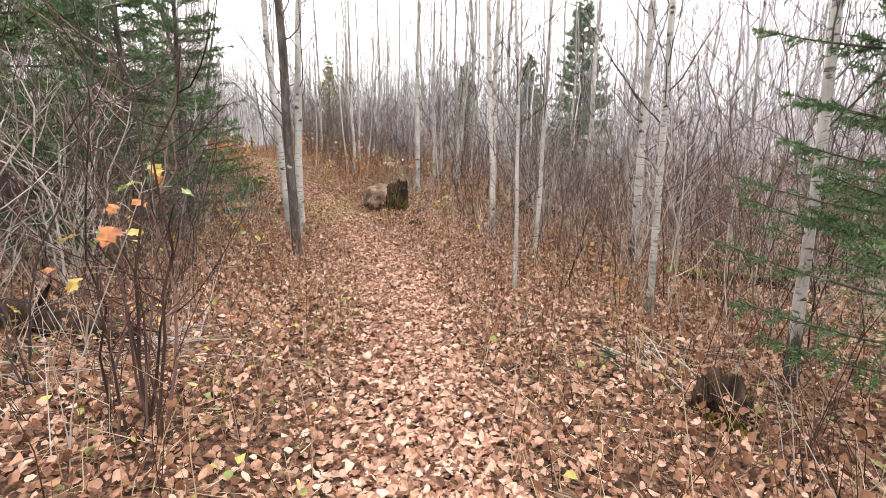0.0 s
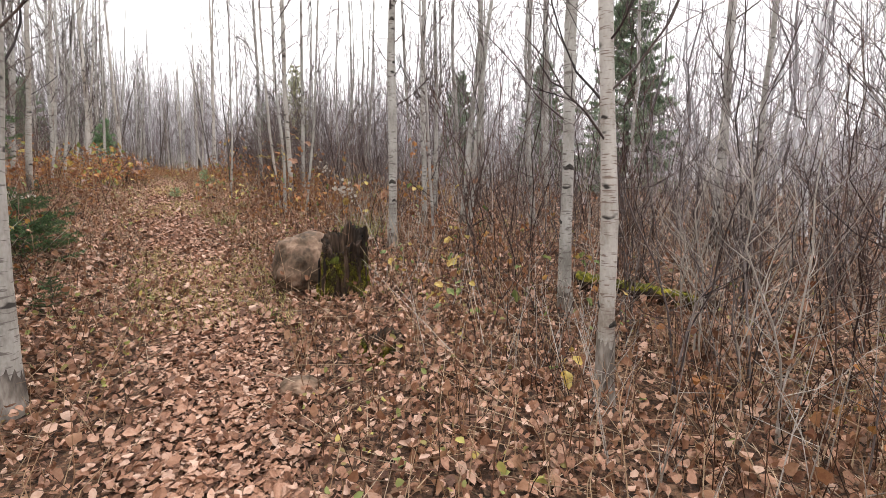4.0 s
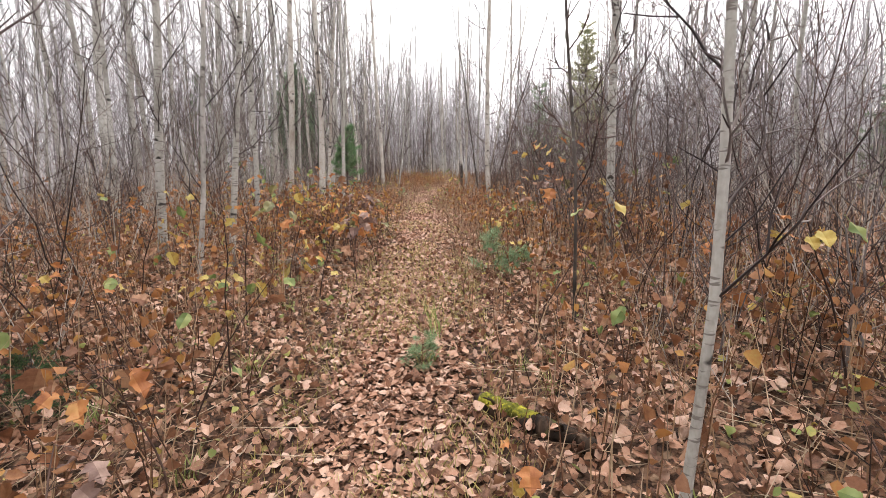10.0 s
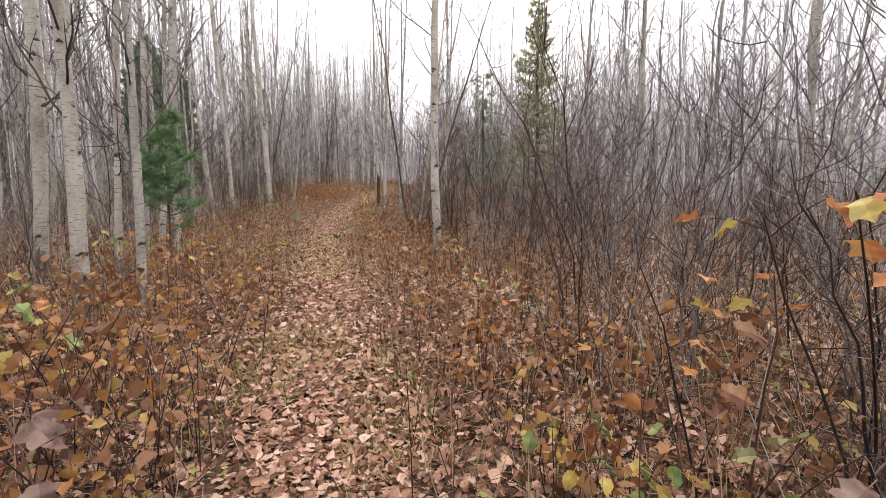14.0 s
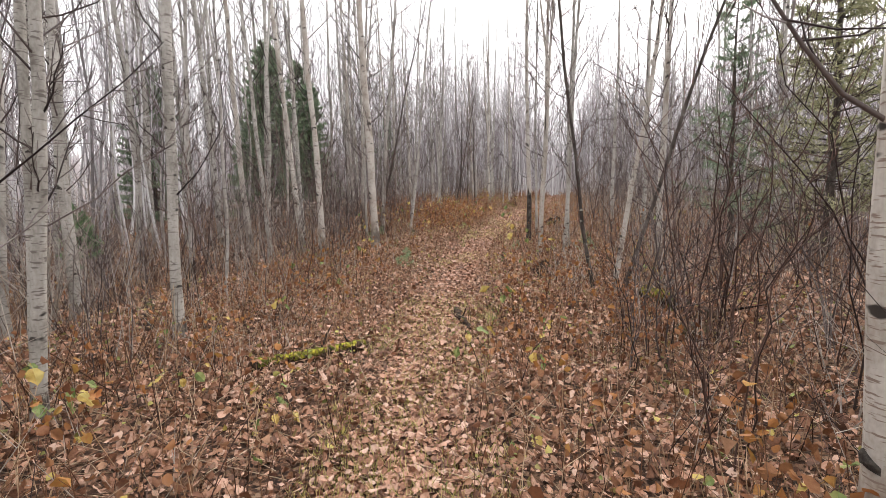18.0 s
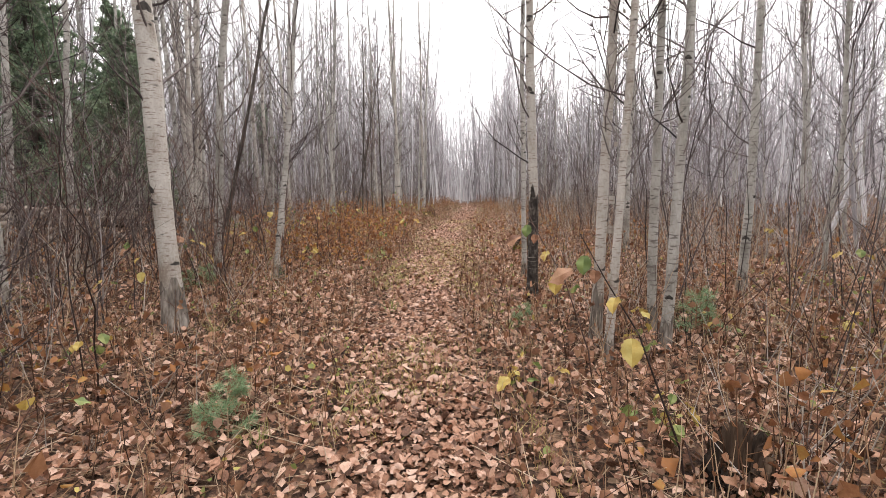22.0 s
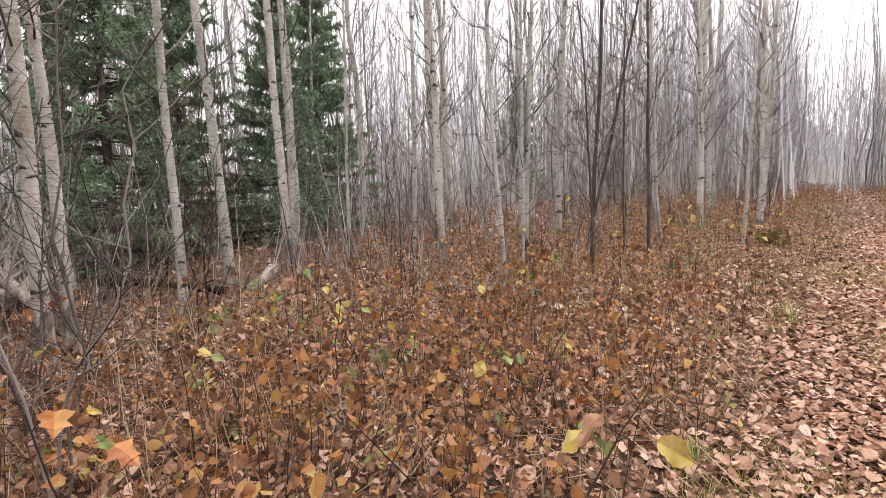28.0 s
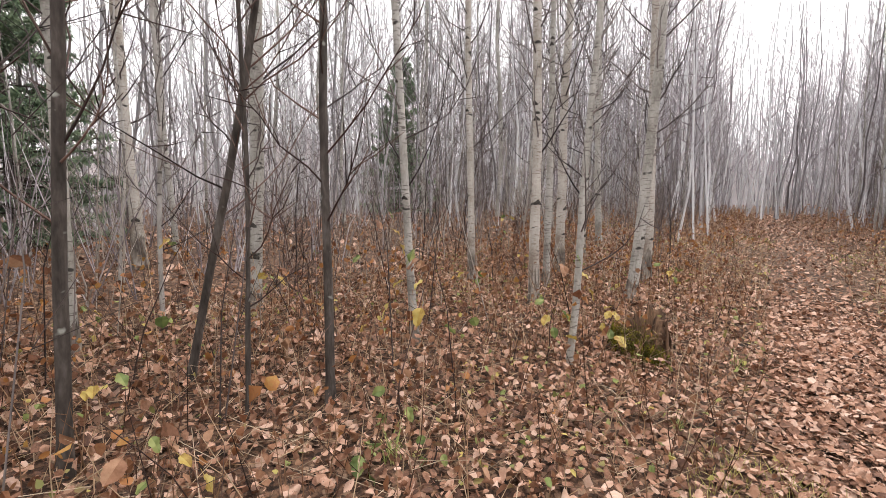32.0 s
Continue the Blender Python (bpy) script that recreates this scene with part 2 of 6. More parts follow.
ROT = material("rotten_wood", [(0.3, (0.007, 0.005, 0.004)), (0.48, (0.022, 0.014, 0.009)), (0.62, (0.054, 0.033, 0.021)), (0.75, (0.115, 0.076, 0.049))], 13, (1, 1, 0.16), 0.95, 1.0,
               dots=[((0.10, 0.12, 0.02), 6.0, (1, 1, 0.8), 0.64)])
MOSS = material("moss", [(0.3, (0.03, 0.033, 0.006)), (0.48, (0.10, 0.098, 0.012)), (0.62, (0.24, 0.215, 0.022)), (0.75, (0.40, 0.345, 0.04))], 18, (1, 1, 1), 0.95, 1.0)
DEADWOOD = material("weathered_wood", [(0.3, (0.13, 0.10, 0.08)), (0.5, (0.27, 0.22, 0.18)), (0.7, (0.43, 0.37, 0.31))], 7, (1, 1, 0.3), 0.9, 0.7)
FIR = material("fir_needle", [(0.2, (0.027, 0.058, 0.026)), (0.5, (0.068, 0.124, 0.049)), (0.8, (0.146, 0.218, 0.086))], 2, (1, 1, 1), 0.55, 0.0, island=0.6, translucent=0.3)
SPRUCE = material("spruce_needle", [(0.2, (0.101, 0.155, 0.101)), (0.5, (0.189, 0.257, 0.162)), (0.8, (0.311, 0.385, 0.243))], 2, (1, 1, 1), 0.6, 0.0, island=0.6, translucent=0.35)
PINE = material("pine_needle", [(0.2, (0.08, 0.16, 0.08)), (0.5, (0.14, 0.24, 0.115)), (0.8, (0.24, 0.34, 0.17))], 2, (1, 1, 1), 0.5, 0.0, island=0.6, translucent=0.3)
OLIVE = material("olive_needle", [(0.2, (0.20, 0.21, 0.12)), (0.5, (0.33, 0.335, 0.19)), (0.8, (0.46, 0.45, 0.27))], 2, (1, 1, 1), 0.6, 0.0, island=0.6, translucent=0.35)
YELLOW = material("yellow_leaf", [(0.2, (0.26, 0.15, 0.045)), (0.45, (0.44, 0.32, 0.08)), (0.8, (0.52, 0.44, 0.16))], 40, (1, 1, 1), 0.5, 0.2, fine=180, island=0.45, translucent=0.35)
ORANGE = material("orange_leaf", [(0.15, (0.24, 0.085, 0.042)), (0.5, (0.46, 0.19, 0.07)), (0.85, (0.54, 0.31, 0.12))], 40, (1, 1, 1), 0.5, 0.2, fine=180, island=0.45, translucent=0.35)
RUST = material("rust_leaf", [(0.1, (0.091, 0.036, 0.021)), (0.5, (0.252, 0.124, 0.068)), (0.9, (0.406, 0.246, 0.15))], 60, (1, 1, 1), 0.6, 0.25, fine=200, island=0.55, translucent=0.25)
GREENLEAF = material("green_leaf", [(0.2, (0.09, 0.13, 0.04)), (0.5, (0.17, 0.22, 0.07)), (0.8, (0.30, 0.33, 0.12))], 18, (1, 1, 1), 0.5, 0.1, island=0.6, translucent=0.35)
STRAW = material("straw_moss", [(0.1, (0.22, 0.22, 0.06)), (0.5, (0.46, 0.40, 0.14)), (0.9, (0.66, 0.56, 0.28))], 4, (1, 1, 1), 0.8, 0.0, island=0.8, translucent=0.25)
GRASS = material("grass_blade", [(0.1, (0.10, 0.15, 0.04)), (0.5, (0.24, 0.27, 0.08)), (0.9, (0.46, 0.40, 0.18))], 4, (1, 1, 1), 0.7, 0.0, island=0.8, translucent=0.2)
WEED = material("withered_weed", [(0.0, (0.071, 0.027, 0.015)), (0.3, (0.192, 0.08, 0.038)), (0.5, (0.299, 0.146, 0.069)), (0.72, (0.342, 0.146, 0.047)), (0.86, (0.371, 0.226, 0.063)), (0.94, (0.342, 0.273, 0.088)), (1.0, (0.171, 0.186, 0.057))], 60, (1, 1, 1), 0.6, 0.25, fine=200, island=0.65, translucent=0.3)

# ---- the lie of the land ----
TRAIL_Y = np.array([-40, -6, 0, 4.1, 7, 9.4, 11, 13.6, 16.6, 19.4, 22.6, 26.6, 31.3, 35.5, 40, 44.7, 49.5, 54, 66, 120])
TRAIL_X = np.array([1.5, 0.1, 0, -0.22, -0.75, -1.75, -2.65, -4.4, -6.05, -7.45, -9.2, -11.6, -13.7, -15.0, -16.3, -17.2, -18.5, -19.6, -23.5, -42])
LAND_Y = np.array([-40, -6, 0, 3.6, 6.5, 9, 12, 15.5, 19.5, 22, 24.7, 27.5, 30, 32, 35, 41, 60, 120, 900])
LAND_Z = np.array([0.8, 0.3, 0.12, -0.06, -0.18, -0.16, 0.08, 0.22, 0.1, 0.04, -0.13, -0.2, -0.06, 0, 0.04, 0.08, 0.2, 0.5, 0.5])
RISE_Y, RISE = [-40, 3, 8, 18, 23, 34, 60, 120], [0.04, 0.05, 0.115, 0.115, 0.05, 0.05, 0.03, 0.0]
BANK_Y, BANK = [-40, 19, 23, 27, 34, 120], [0.09, 0.09, 0, 0, 0.07, 0.07]
FINE_Y = np.arange(-40, 120.01, 0.1)
BELL = np.exp(-np.linspace(-2, 2, 25) ** 2)
BELL /= BELL.sum()
FINE_X = np.interp(FINE_Y, TRAIL_Y, TRAIL_X)
FINE_Z = np.interp(FINE_Y, LAND_Y, LAND_Z)
CLIMB = np.cumsum(np.interp(FINE_Y, RISE_Y, RISE) * np.hypot(0.1, np.gradient(FINE_X)))
FINE_Z += CLIMB - np.interp(0, FINE_Y, CLIMB)
FINE_X[12:-12], FINE_Z[12:-12] = np.convolve(FINE_X, BELL, "valid"), np.convolve(FINE_Z, BELL, "valid")


def aside(x, y):
    """Metres across from the middle of the trail, to the right of someone who walks it."""
    slope = np.interp(y, FINE_Y[:-1], np.diff(FINE_X) / 0.1)
    return (x - np.interp(y, FINE_Y, FINE_X)) / np.sqrt(1 + slope**2)


def land(x, y):
    """The height of the ground."""
    x, y = np.asarray(x, float), np.asarray(y, float)
    d = np.abs(aside(x, y))
    edge = np.clip((d - 0.3) / 0.9, 0, 1)
    bumps = 0.05 * np.sin(1.7 * x + 0.6 * y) * np.sin(1.3 * y - 0.5 * x) + 0.03 * np.sin(3.9 * x + 2.1) * np.sin(4.3 * y + 1.1 * x) + 0.012 * np.sin(9.1 * x + y) * np.sin(8.3 * y - x)
    far = np.clip((d - 4) / 10, 0, 1)
    bank = np.interp(y, BANK_Y, BANK) * np.clip(-aside(x, y) - 0.5, 0, 8)
    return np.interp(y, FINE_Y, FINE_Z) + bank + 0.05 * edge * edge + bumps * (0.25 + 0.75 * edge) + far * 0.14 * np.sin(0.31 * x + 1) * np.sin(0.23 * y)


def ground_at(x, y):
    return float(land(x, y))


# ---- mesh tools ----
class Buf:
    """Gathers tubes and blades into one mesh of quads."""

    def __init__(self):
        self.v, self.f, self.n, self.sticks = [], [], 0, []

    def add(self, v, f):
        self.v.append(np.asarray(v, float).reshape(-1, 3))
        self.f.append(np.asarray(f, int) + self.n)
        self.n += len(self.v[-1])

    def tube(self, pts, radii, sides=3):
        if len(pts) == 2:
            self.sticks.append((*pts[0], *pts[1], *radii))
            return
        pts = np.asarray(pts, float)
        k = len(pts)
        along = np.gradient(pts, axis=0)
        along /= np.linalg.norm(along, axis=1, keepdims=True) + 1e-9
        ref = np.where(np.abs(along[:, 2:3]) > 0.9, [[1.0, 0, 0]], [[0, 0, 1.0]])
        if np.ptp((np.abs(along[:, 2]) > 0.9).astype(int)):
            ref = np.tile([[0.8, 0.6, 0.05]], (k, 1))
        a = np.cross(along, ref)
        a /= np.linalg.norm(a, axis=1, keepdims=True) + 1e-9
        b = np.cross(along, a)
        th = np.linspace(0, 2 * np.pi, sides, endpoint=False)
        ring = np.asarray(radii, float)[:, None, None] * (np.cos(th)[None, :, None] * a[:, None] + np.sin(th)[None, :, None] * b[:, None])
        v = (pts[:, None] + ring).reshape(-1, 3)
        i, j = np.meshgrid(np.arange(k - 1), np.arange(sides), indexing="ij")
        jn = (j + 1) % sides
        f = np.stack([i * sides + j, i * sides + jn, (i + 1) * sides + jn, (i + 1) * sides + j], -1).reshape(-1, 4)
        self.add(v, f)

    def flush(self):
        """Turns the straight twigs that were put by into three-sided sticks."""
        if self.sticks:
            q = np.array(self.sticks)
            self.sticks = []
            a, b = q[:, None, 0:3], q[:, None, 3:6]
            d = (b - a) / (np.linalg.norm(b - a, axis=-1, keepdims=True) + 1e-9)
            u = np.cross(d, [0.31, 0.52, 0.79])
            u /= np.linalg.norm(u, axis=-1, keepdims=True) + 1e-9
            w = np.cross(d, u)
            th = np.array([0, 2.0944, 4.1888])[None, :, None]
            ring = np.cos(th) * u + np.sin(th) * w
            v = np.concatenate([a + ring * q[:, None, 6:7], b + ring * q[:, None, 7:8]], 1)
            k = np.arange(len(q))[:, None, None] * 6
            self.add(v.reshape(-1, 3), (k + np.array([[0, 1, 4, 3], [1, 2, 5, 4], [2, 0, 3, 5]])).reshape(-1, 4))

    def mesh(self, name):
        self.flush()
        return mesh_of(name, np.concatenate(self.v), np.concatenate(self.f))


def mesh_of(name, v, f):
    v, f = np.ascontiguousarray(v, dtype=np.float32), np.ascontiguousarray(f, dtype=np.int32)
    me = bpy.data.meshes.new(name)
    me.vertices.add(len(v))
    me.vertices.foreach_set("co", v.ravel())
    me.loops.add(f.size)
    me.loops.foreach_set("vertex_index", f.ravel())
    me.polygons.add(len(f))
    me.polygons.foreach_set("loop_start", np.arange(0, f.size, f.shape[1], dtype=np.int32))
    me.update(calc_edges=True)
    return me


def smooth(me):
    me.polygons.foreach_set("use_smooth", np.ones(len(me.polygons), bool))
    return me


def part_of(name, me, mat, parent=None, label=""):
    """One mesh object, under a thing or a part."""
    if mat and not me.materials:
        me.materials.append(mat)
    ob = new(name, me)
    if parent:
        ob.parent = parent
    if label:
        tagged(ob, label)
    return ob


def part(name, bm, mat, parent=None, label=""):
    me = bpy.data.meshes.new(name)
    bm.to_mesh(me)
    bm.free()
    return part_of(name, smooth(me), mat, parent, label)


def rand_dir(rng, up):
    a = rng.uniform(0, 2 * np.pi)
    return np.array([np.cos(a) * np.cos(up), np.sin(a) * np.cos(up), np.sin(up)])


def at(x, y, turn=0.0, scale=1.0, sink=0.03):
    return Matrix.Translation((x, y, ground_at(x, y) - sink)) @ Matrix.Rotation(turn, 4, "Z") @ Matrix.Scale(scale, 4)


# ---- ground ----
def axis(lo, hi, step, far):
    out = [hi]
    while out[-1] < far:
        out.append(out[-1] + max(step, (out[-1] - hi) * 0.3 + step))
    inn = [lo]
    while inn[-1] > -far:
        inn.append(inn[-1] - max(step, (lo - inn[-1]) * 0.3 + step))
    return np.concatenate([inn[:0:-1], np.arange(lo, hi, step), out])


gx, gy = axis(-36, 16, 0.28, 1500), axis(-6, 66, 0.28, 1500)
mx, my = np.meshgrid(gx, gy)
gv = np.stack([mx, my, land(mx, my)], -1).reshape(-1, 3)
gi, gj = np.meshgrid(np.arange(len(gy) - 1), np.arange(len(gx) - 1), indexing="ij")
w = len(gx)
gf = np.stack([gi * w + gj, gi * w + gj + 1, (gi + 1) * w + gj + 1, (gi + 1) * w + gj], -1).reshape(-1, 4)
ground = part_of("ground", smooth(mesh_of("ground", gv, gf)), SOIL)
tagged(ground, "forest floor of brown leaf mould with a trodden trail", "ground", kind="structure")


# ---- builders ----
def bark_mesh(h, r0, lean=(0, 0), wave=0.04, sides=9, seed=0, top=0.1, segs=14, flare=0.22):
    """The middle line and the mesh of a trunk with its foot at the origin."""
    rng = np.random.default_rng(seed)
    t = np.linspace(0, 1, segs) ** 1.4
    z = t * h - 0.06 * (t == 0)
    ph = rng.uniform(0, 6.28, 4)
    x = lean[0] * z + wave * (np.sin(z * 1.1 + ph[0]) - np.sin(ph[0])) + 0.4 * wave * np.sin(z * 2.7 + ph[1]) * np.minimum(z, 1)
    y = lean[1] * z + wave * (np.sin(z * 0.9 + ph[2]) - np.sin(ph[2])) + 0.4 * wave * np.sin(z * 2.3 + ph[3]) * np.minimum(z, 1)
    line = np.stack([x, y, z], -1)
    r = r0 * ((1 - t) ** 0.75 * (1 - top) + top) * (1 + flare * np.exp(-z / (2.2 * r0 + 0.02)))
    b = Buf()
    b.tube(line, r * (1 + 0.05 * rng.standard_normal(segs)), sides)
    return line, r, b


def crown_mesh(b, line, r, rng, first, count, reach, up=(0.5, 1.0), twigs=4, thick=0.16):
    """Bare limbs with twigs along a trunk."""
    z0, h = line[0, 2], line[-1, 2]
    for k in range(count):
        f = first + (1 - first) * ((k + rng.uniform(0, 0.9)) / count)
        z = z0 + f * h
        p = np.array([np.interp(z, line[:, 2], line[:, a]) for a in range(3)])
        rr = np.interp(z, line[:, 2], r)
        d = rand_dir(rng, rng.uniform(*up))
        ln = reach * (1.15 - f) * rng.uniform(0.25, 1.0) * (0.45 + min(1.0, 2 * f)) + 0.12
        bend = rand_dir(rng, 1.1) * 0.55 * ln
        s = np.linspace(0, 1, 6)[:, None]
        limb = p + d * ln * s + bend * s**2 + np.cumsum(rng.normal(0, 0.038, (6, 3)), 0) * s**0.5 * ln
        br = min(rr * 0.5, (0.5 + 0.9 * f) * thick * rr + 0.0035)
        b.tube(limb, br * (1 - 0.8 * s[:, 0]) + 0.0012, 4 if br > 0.008 else 3)
        for _ in range(twigs):
            q = rng.uniform(0.25, 0.95)
            st = limb[0] + (limb[-1] - limb[0]) * q
            st = np.array([np.interp(q, s[:, 0], limb[:, a]) for a in range(3)])
            td = d * 0.7 + rng.normal(0, 0.55, 3) + (0, 0, 0.25)
            td /= np.linalg.norm(td)
            tl = ln * rng.uniform(0.2, 0.55) * (1.1 - q * 0.5)
            u = np.linspace(0, 1, 3)[:, None]
            b.tube(st + td * tl * u + (rng.normal(0, 0.14, 3) + (0, 0, 0.15)) * tl * u**2, 0.0042 * (1 - 0.65 * u[:, 0]) * (0.7 + 10 * br) + 0.0012, 3)


def tree(name, h, r0, mat, label, category="tree", lean=(0, 0), wave=0.05, seed=0, first=0.3, count=22, reach=1.3, twigs=4, up=(0.5, 1.0), twig_mat=None, fork=None, group="", foot=0.0):
    rng = np.random.default_rng(seed + 5000)
    root = tagged(new(name), label, category, group)
    line, r, b = bark_mesh(h, r0, lean, wave, 10 if r0 > 0.03 else 7, seed)
    if fork:
        fz, fa = fork
        p = np.array([np.interp(fz, line[:, 2], line[:, a]) for a in range(3)])
        s = np.linspace(0, 1, 9)[:, None]
        arm = p + s * (h - fz) * 0.9 * np.array([0.18 * math.cos(fa), 0.18 * math.sin(fa), 1]) + (1 - np.exp(-4 * s)) * 0.12 * np.array([math.cos(fa), math.sin(fa), 0])
        b.tube(arm, np.interp(fz, line[:, 2], r) * 0.75 * (1 - 0.9 * s[:, 0]) + 0.003, 8)
    part_of("trunk", smooth(b.mesh("trunk")), mat, root)
    c = Buf()
    crown_mesh(c, line, r, rng, first, count, reach, up, twigs)
    if fork:
        crown_mesh(c, arm, np.linspace(r0 * 0.6, 0.004, 9), rng, 0.2, count // 2, reach * 0.8, up, twigs)
    part_of("crown", c.mesh("crown"), twig_mat or TWIG, root)
    if foot:
        n, m = 40, 12
        th = np.linspace(0, 2 * np.pi, n, endpoint=False)
        edge = foot * (0.85 + 0.05 * np.sin(2 * th + seed) + 0.04 * np.sin(5 * th + 2 * seed) + min(0.3, 0.1 / foot) * rng.random(n))
        q = np.linspace(0, 1, m)[:, None]
        z = q * edge - 0.04
        cx, cy, rr = (np.interp(z, line[:, 2], col) for col in (line[:, 0], line[:, 1], r))
        rad = rr * (1.05 + 0.07 * rng.random((m, n)) * (1 - q)) + 0.001
        v = np.stack([cx + rad * np.cos(th), cy + rad * np.sin(th), z], -1).reshape(-1, 3)
        i, j = np.meshgrid(np.arange(m - 1), np.arange(n), indexing="ij")
        jn = (j + 1) % n
        part_of("rough_bark", mesh_of("rough_bark", v, np.stack([i * n + j, i * n + jn, (i + 1) * n + jn, (i + 1) * n + j], -1).reshape(-1, 4)), BLACKBARK if foot > 1 and mat == BIRCH else DARKBARK if mat == GREYBARK else FOOTBARK, root, "dark furrowed bark round the foot")
        for k in range(7):
            z0 = rng.uniform(0.4, 4.2)
            a0, size = rng.uniform(0, 6.28), r0 * rng.uniform(0.4, 0.85)
            u, w_ = np.meshgrid(np.linspace(-1, 1, 7), np.linspace(-1, 1, 5))
            keep = 1 / (1 + 1.2 * np.abs(u) ** 2)
            ang = a0 + u * size / r0 * 1.1
            zz = z0 + w_ * size * 0.55 * keep - np.abs(u) * size * 0.5
            cx, cy, rr = (np.interp(zz, line[:, 2], col) for col in (line[:, 0], line[:, 1], r))
            rad = rr * 1.0 + 0.004 * (1 - u**2) * (1 - w_**2) + 0.0015
            i, j = np.meshgrid(np.arange(4), np.arange(6), indexing="ij")
            part_of("knot", mesh_of("knot", np.stack([cx + rad * np.cos(ang), cy + rad * np.sin(ang), zz], -1).reshape(-1, 3), np.stack([i * 7 + j, i * 7 + j + 1, (i + 1) * 7 + j + 1, (i + 1) * 7 + j], -1).reshape(-1, 4)), SCAR, root, "black branch scar")
    return root


def stem_bush(name, h, stems, spread, mat, label, seed, category="shrub", r=0.008, twigs=9, lean=(0, 0), group=""):
    """A bush of bare crooked stems that fork again and again, each stem a part of its own."""
    rng = np.random.default_rng(seed)
    root = tagged(new(name), label, category, group)
    for k in range(stems):
        b = Buf()
        hh = h * rng.uniform(0.55, 1.0)
        d = rand_dir(rng, 0)[:2] * spread * rng.uniform(0.2, 1.0) + lean
        foot = np.append(rng.normal(0, 0.08, 2), -0.04)
        m = 10
        s = np.linspace(0, 1, m)
        kink = np.cumsum(rng.normal(0, 0.024, (m, 2)), 0) * hh * s[:, None] ** 0.5
        pts = foot + np.stack([d[0] * hh * s**1.3 + kink[:, 0], d[1] * hh * s**1.3 + kink[:, 1], hh * s], -1)
        rr = r * rng.uniform(0.6, 1.1)
        b.tube(pts, rr * (1 - 0.8 * s) + 0.001, 5)
        for _ in range(twigs):
            q = rng.uniform(0.2, 0.97)
            st = np.array([np.interp(q, s, pts[:, a]) for a in range(3)])
            td = rand_dir(rng, rng.uniform(0.15, 1.0))
            tl = hh * rng.uniform(0.08, 0.3) * (1.15 - 0.5 * q)
            u = np.linspace(0, 1, 5)[:, None]
            tw = st + td * tl * u + np.array([0, 0, 0.4]) * tl * u**2 + np.cumsum(rng.normal(0, 0.045, (5, 3)), 0) * u**0.5 * tl
            b.tube(tw, rr * 0.42 * (1 - 0.7 * u[:, 0]) + 0.0008, 3)
            for _ in range(3):
                e = tw[rng.integers(1, 5)]
                g = td + rng.normal(0, 0.65, 3) + (0, 0, 0.3)
                b.tube([e, e + g * tl * rng.uniform(0.18, 0.45)], [rr * 0.22 + 0.0004, 0.0009], 3)
        part_of("stem", b.mesh("stem"), mat, root)
    return root


def leaf_template(kind):
    """Outline of a leaf 1 long: rows of (along, across), first the left half from foot to tip."""
    if kind == "maple":
        half = [(0, 0.0), (-0.03, 0.14), (0.02, 0.28), (0.13, 0.36), (0.2, 0.53), (0.31, 0.43), (0.4, 0.33), (0.55, 0.44), (0.72, 0.45), (0.7, 0.27), (0.8, 0.19), (0.87, 0.12), (1.0, 0.0)]
    elif kind == "toothed":
        half = [(0, 0.0), (0.03, 0.15), (0.14, 0.29), (0.2, 0.28), (0.3, 0.38), (0.37, 0.35), (0.48, 0.39), (0.56, 0.33), (0.68, 0.31), (0.75, 0.24), (0.84, 0.19), (0.9, 0.11), (1.0, 0.0)]
    else:
        half = [(0, 0.0), (0.12, 0.3), (0.38, 0.44), (0.66, 0.33), (0.85, 0.15), (1.0, 0.0)]
    return np.array(half)


def one_leaf(kind, size, fold=0.3, droop=0.25, stalk=0.35, seed=0):
    """A single leaf on its stalk: the foot of the stalk at the origin, the tip along +x."""
    rng = np.random.default_rng(seed)
    half = leaf_template(kind)
    k = len(half)
    b = Buf()
    mid = np.stack([half[:, 0], 0 * half[:, 0]], -1)
    for side in (1, -1):
        u = np.concatenate([mid[:, 0], half[:, 0]])
        v = np.concatenate([mid[:, 1], half[:, 1] * side])
        w = fold * np.abs(v) - droop * u**2 + 0.13 * np.sin(9 * u + rng.uniform(0, 6)) * np.abs(v) * 2 - 0.5 * v**2
        pts = np.stack([u + stalk, v, w], -1) * size
        f = [(i, i + 1, k + i + 1, k + i) if side > 0 else (i, k + i, k + i + 1, i + 1) for i in range(k - 1)]
        b.add(pts, f)
    b.tube([(0, 0, 0.05 * size), (stalk * size * 0.5, 0, 0.03 * size), (stalk * size * 1.05, 0, 0)], [0.0014, 0.001, 0.0008], 3)
    me = b.mesh("leaf")
    return me


LEAF_MESH = {}


def leaf_mesh(kind, mat, n):
    key = (kind, mat.name, n)
    if key not in LEAF_MESH:
        LEAF_MESH[key] = one_leaf(kind, (0.075, 0.095, 0.06)[n % 3], 0.15 + 0.15 * (n % 4), 0.1 + 0.12 * (n % 3), seed=n)
        LEAF_MESH[key].materials.append(mat)
    return LEAF_MESH[key]


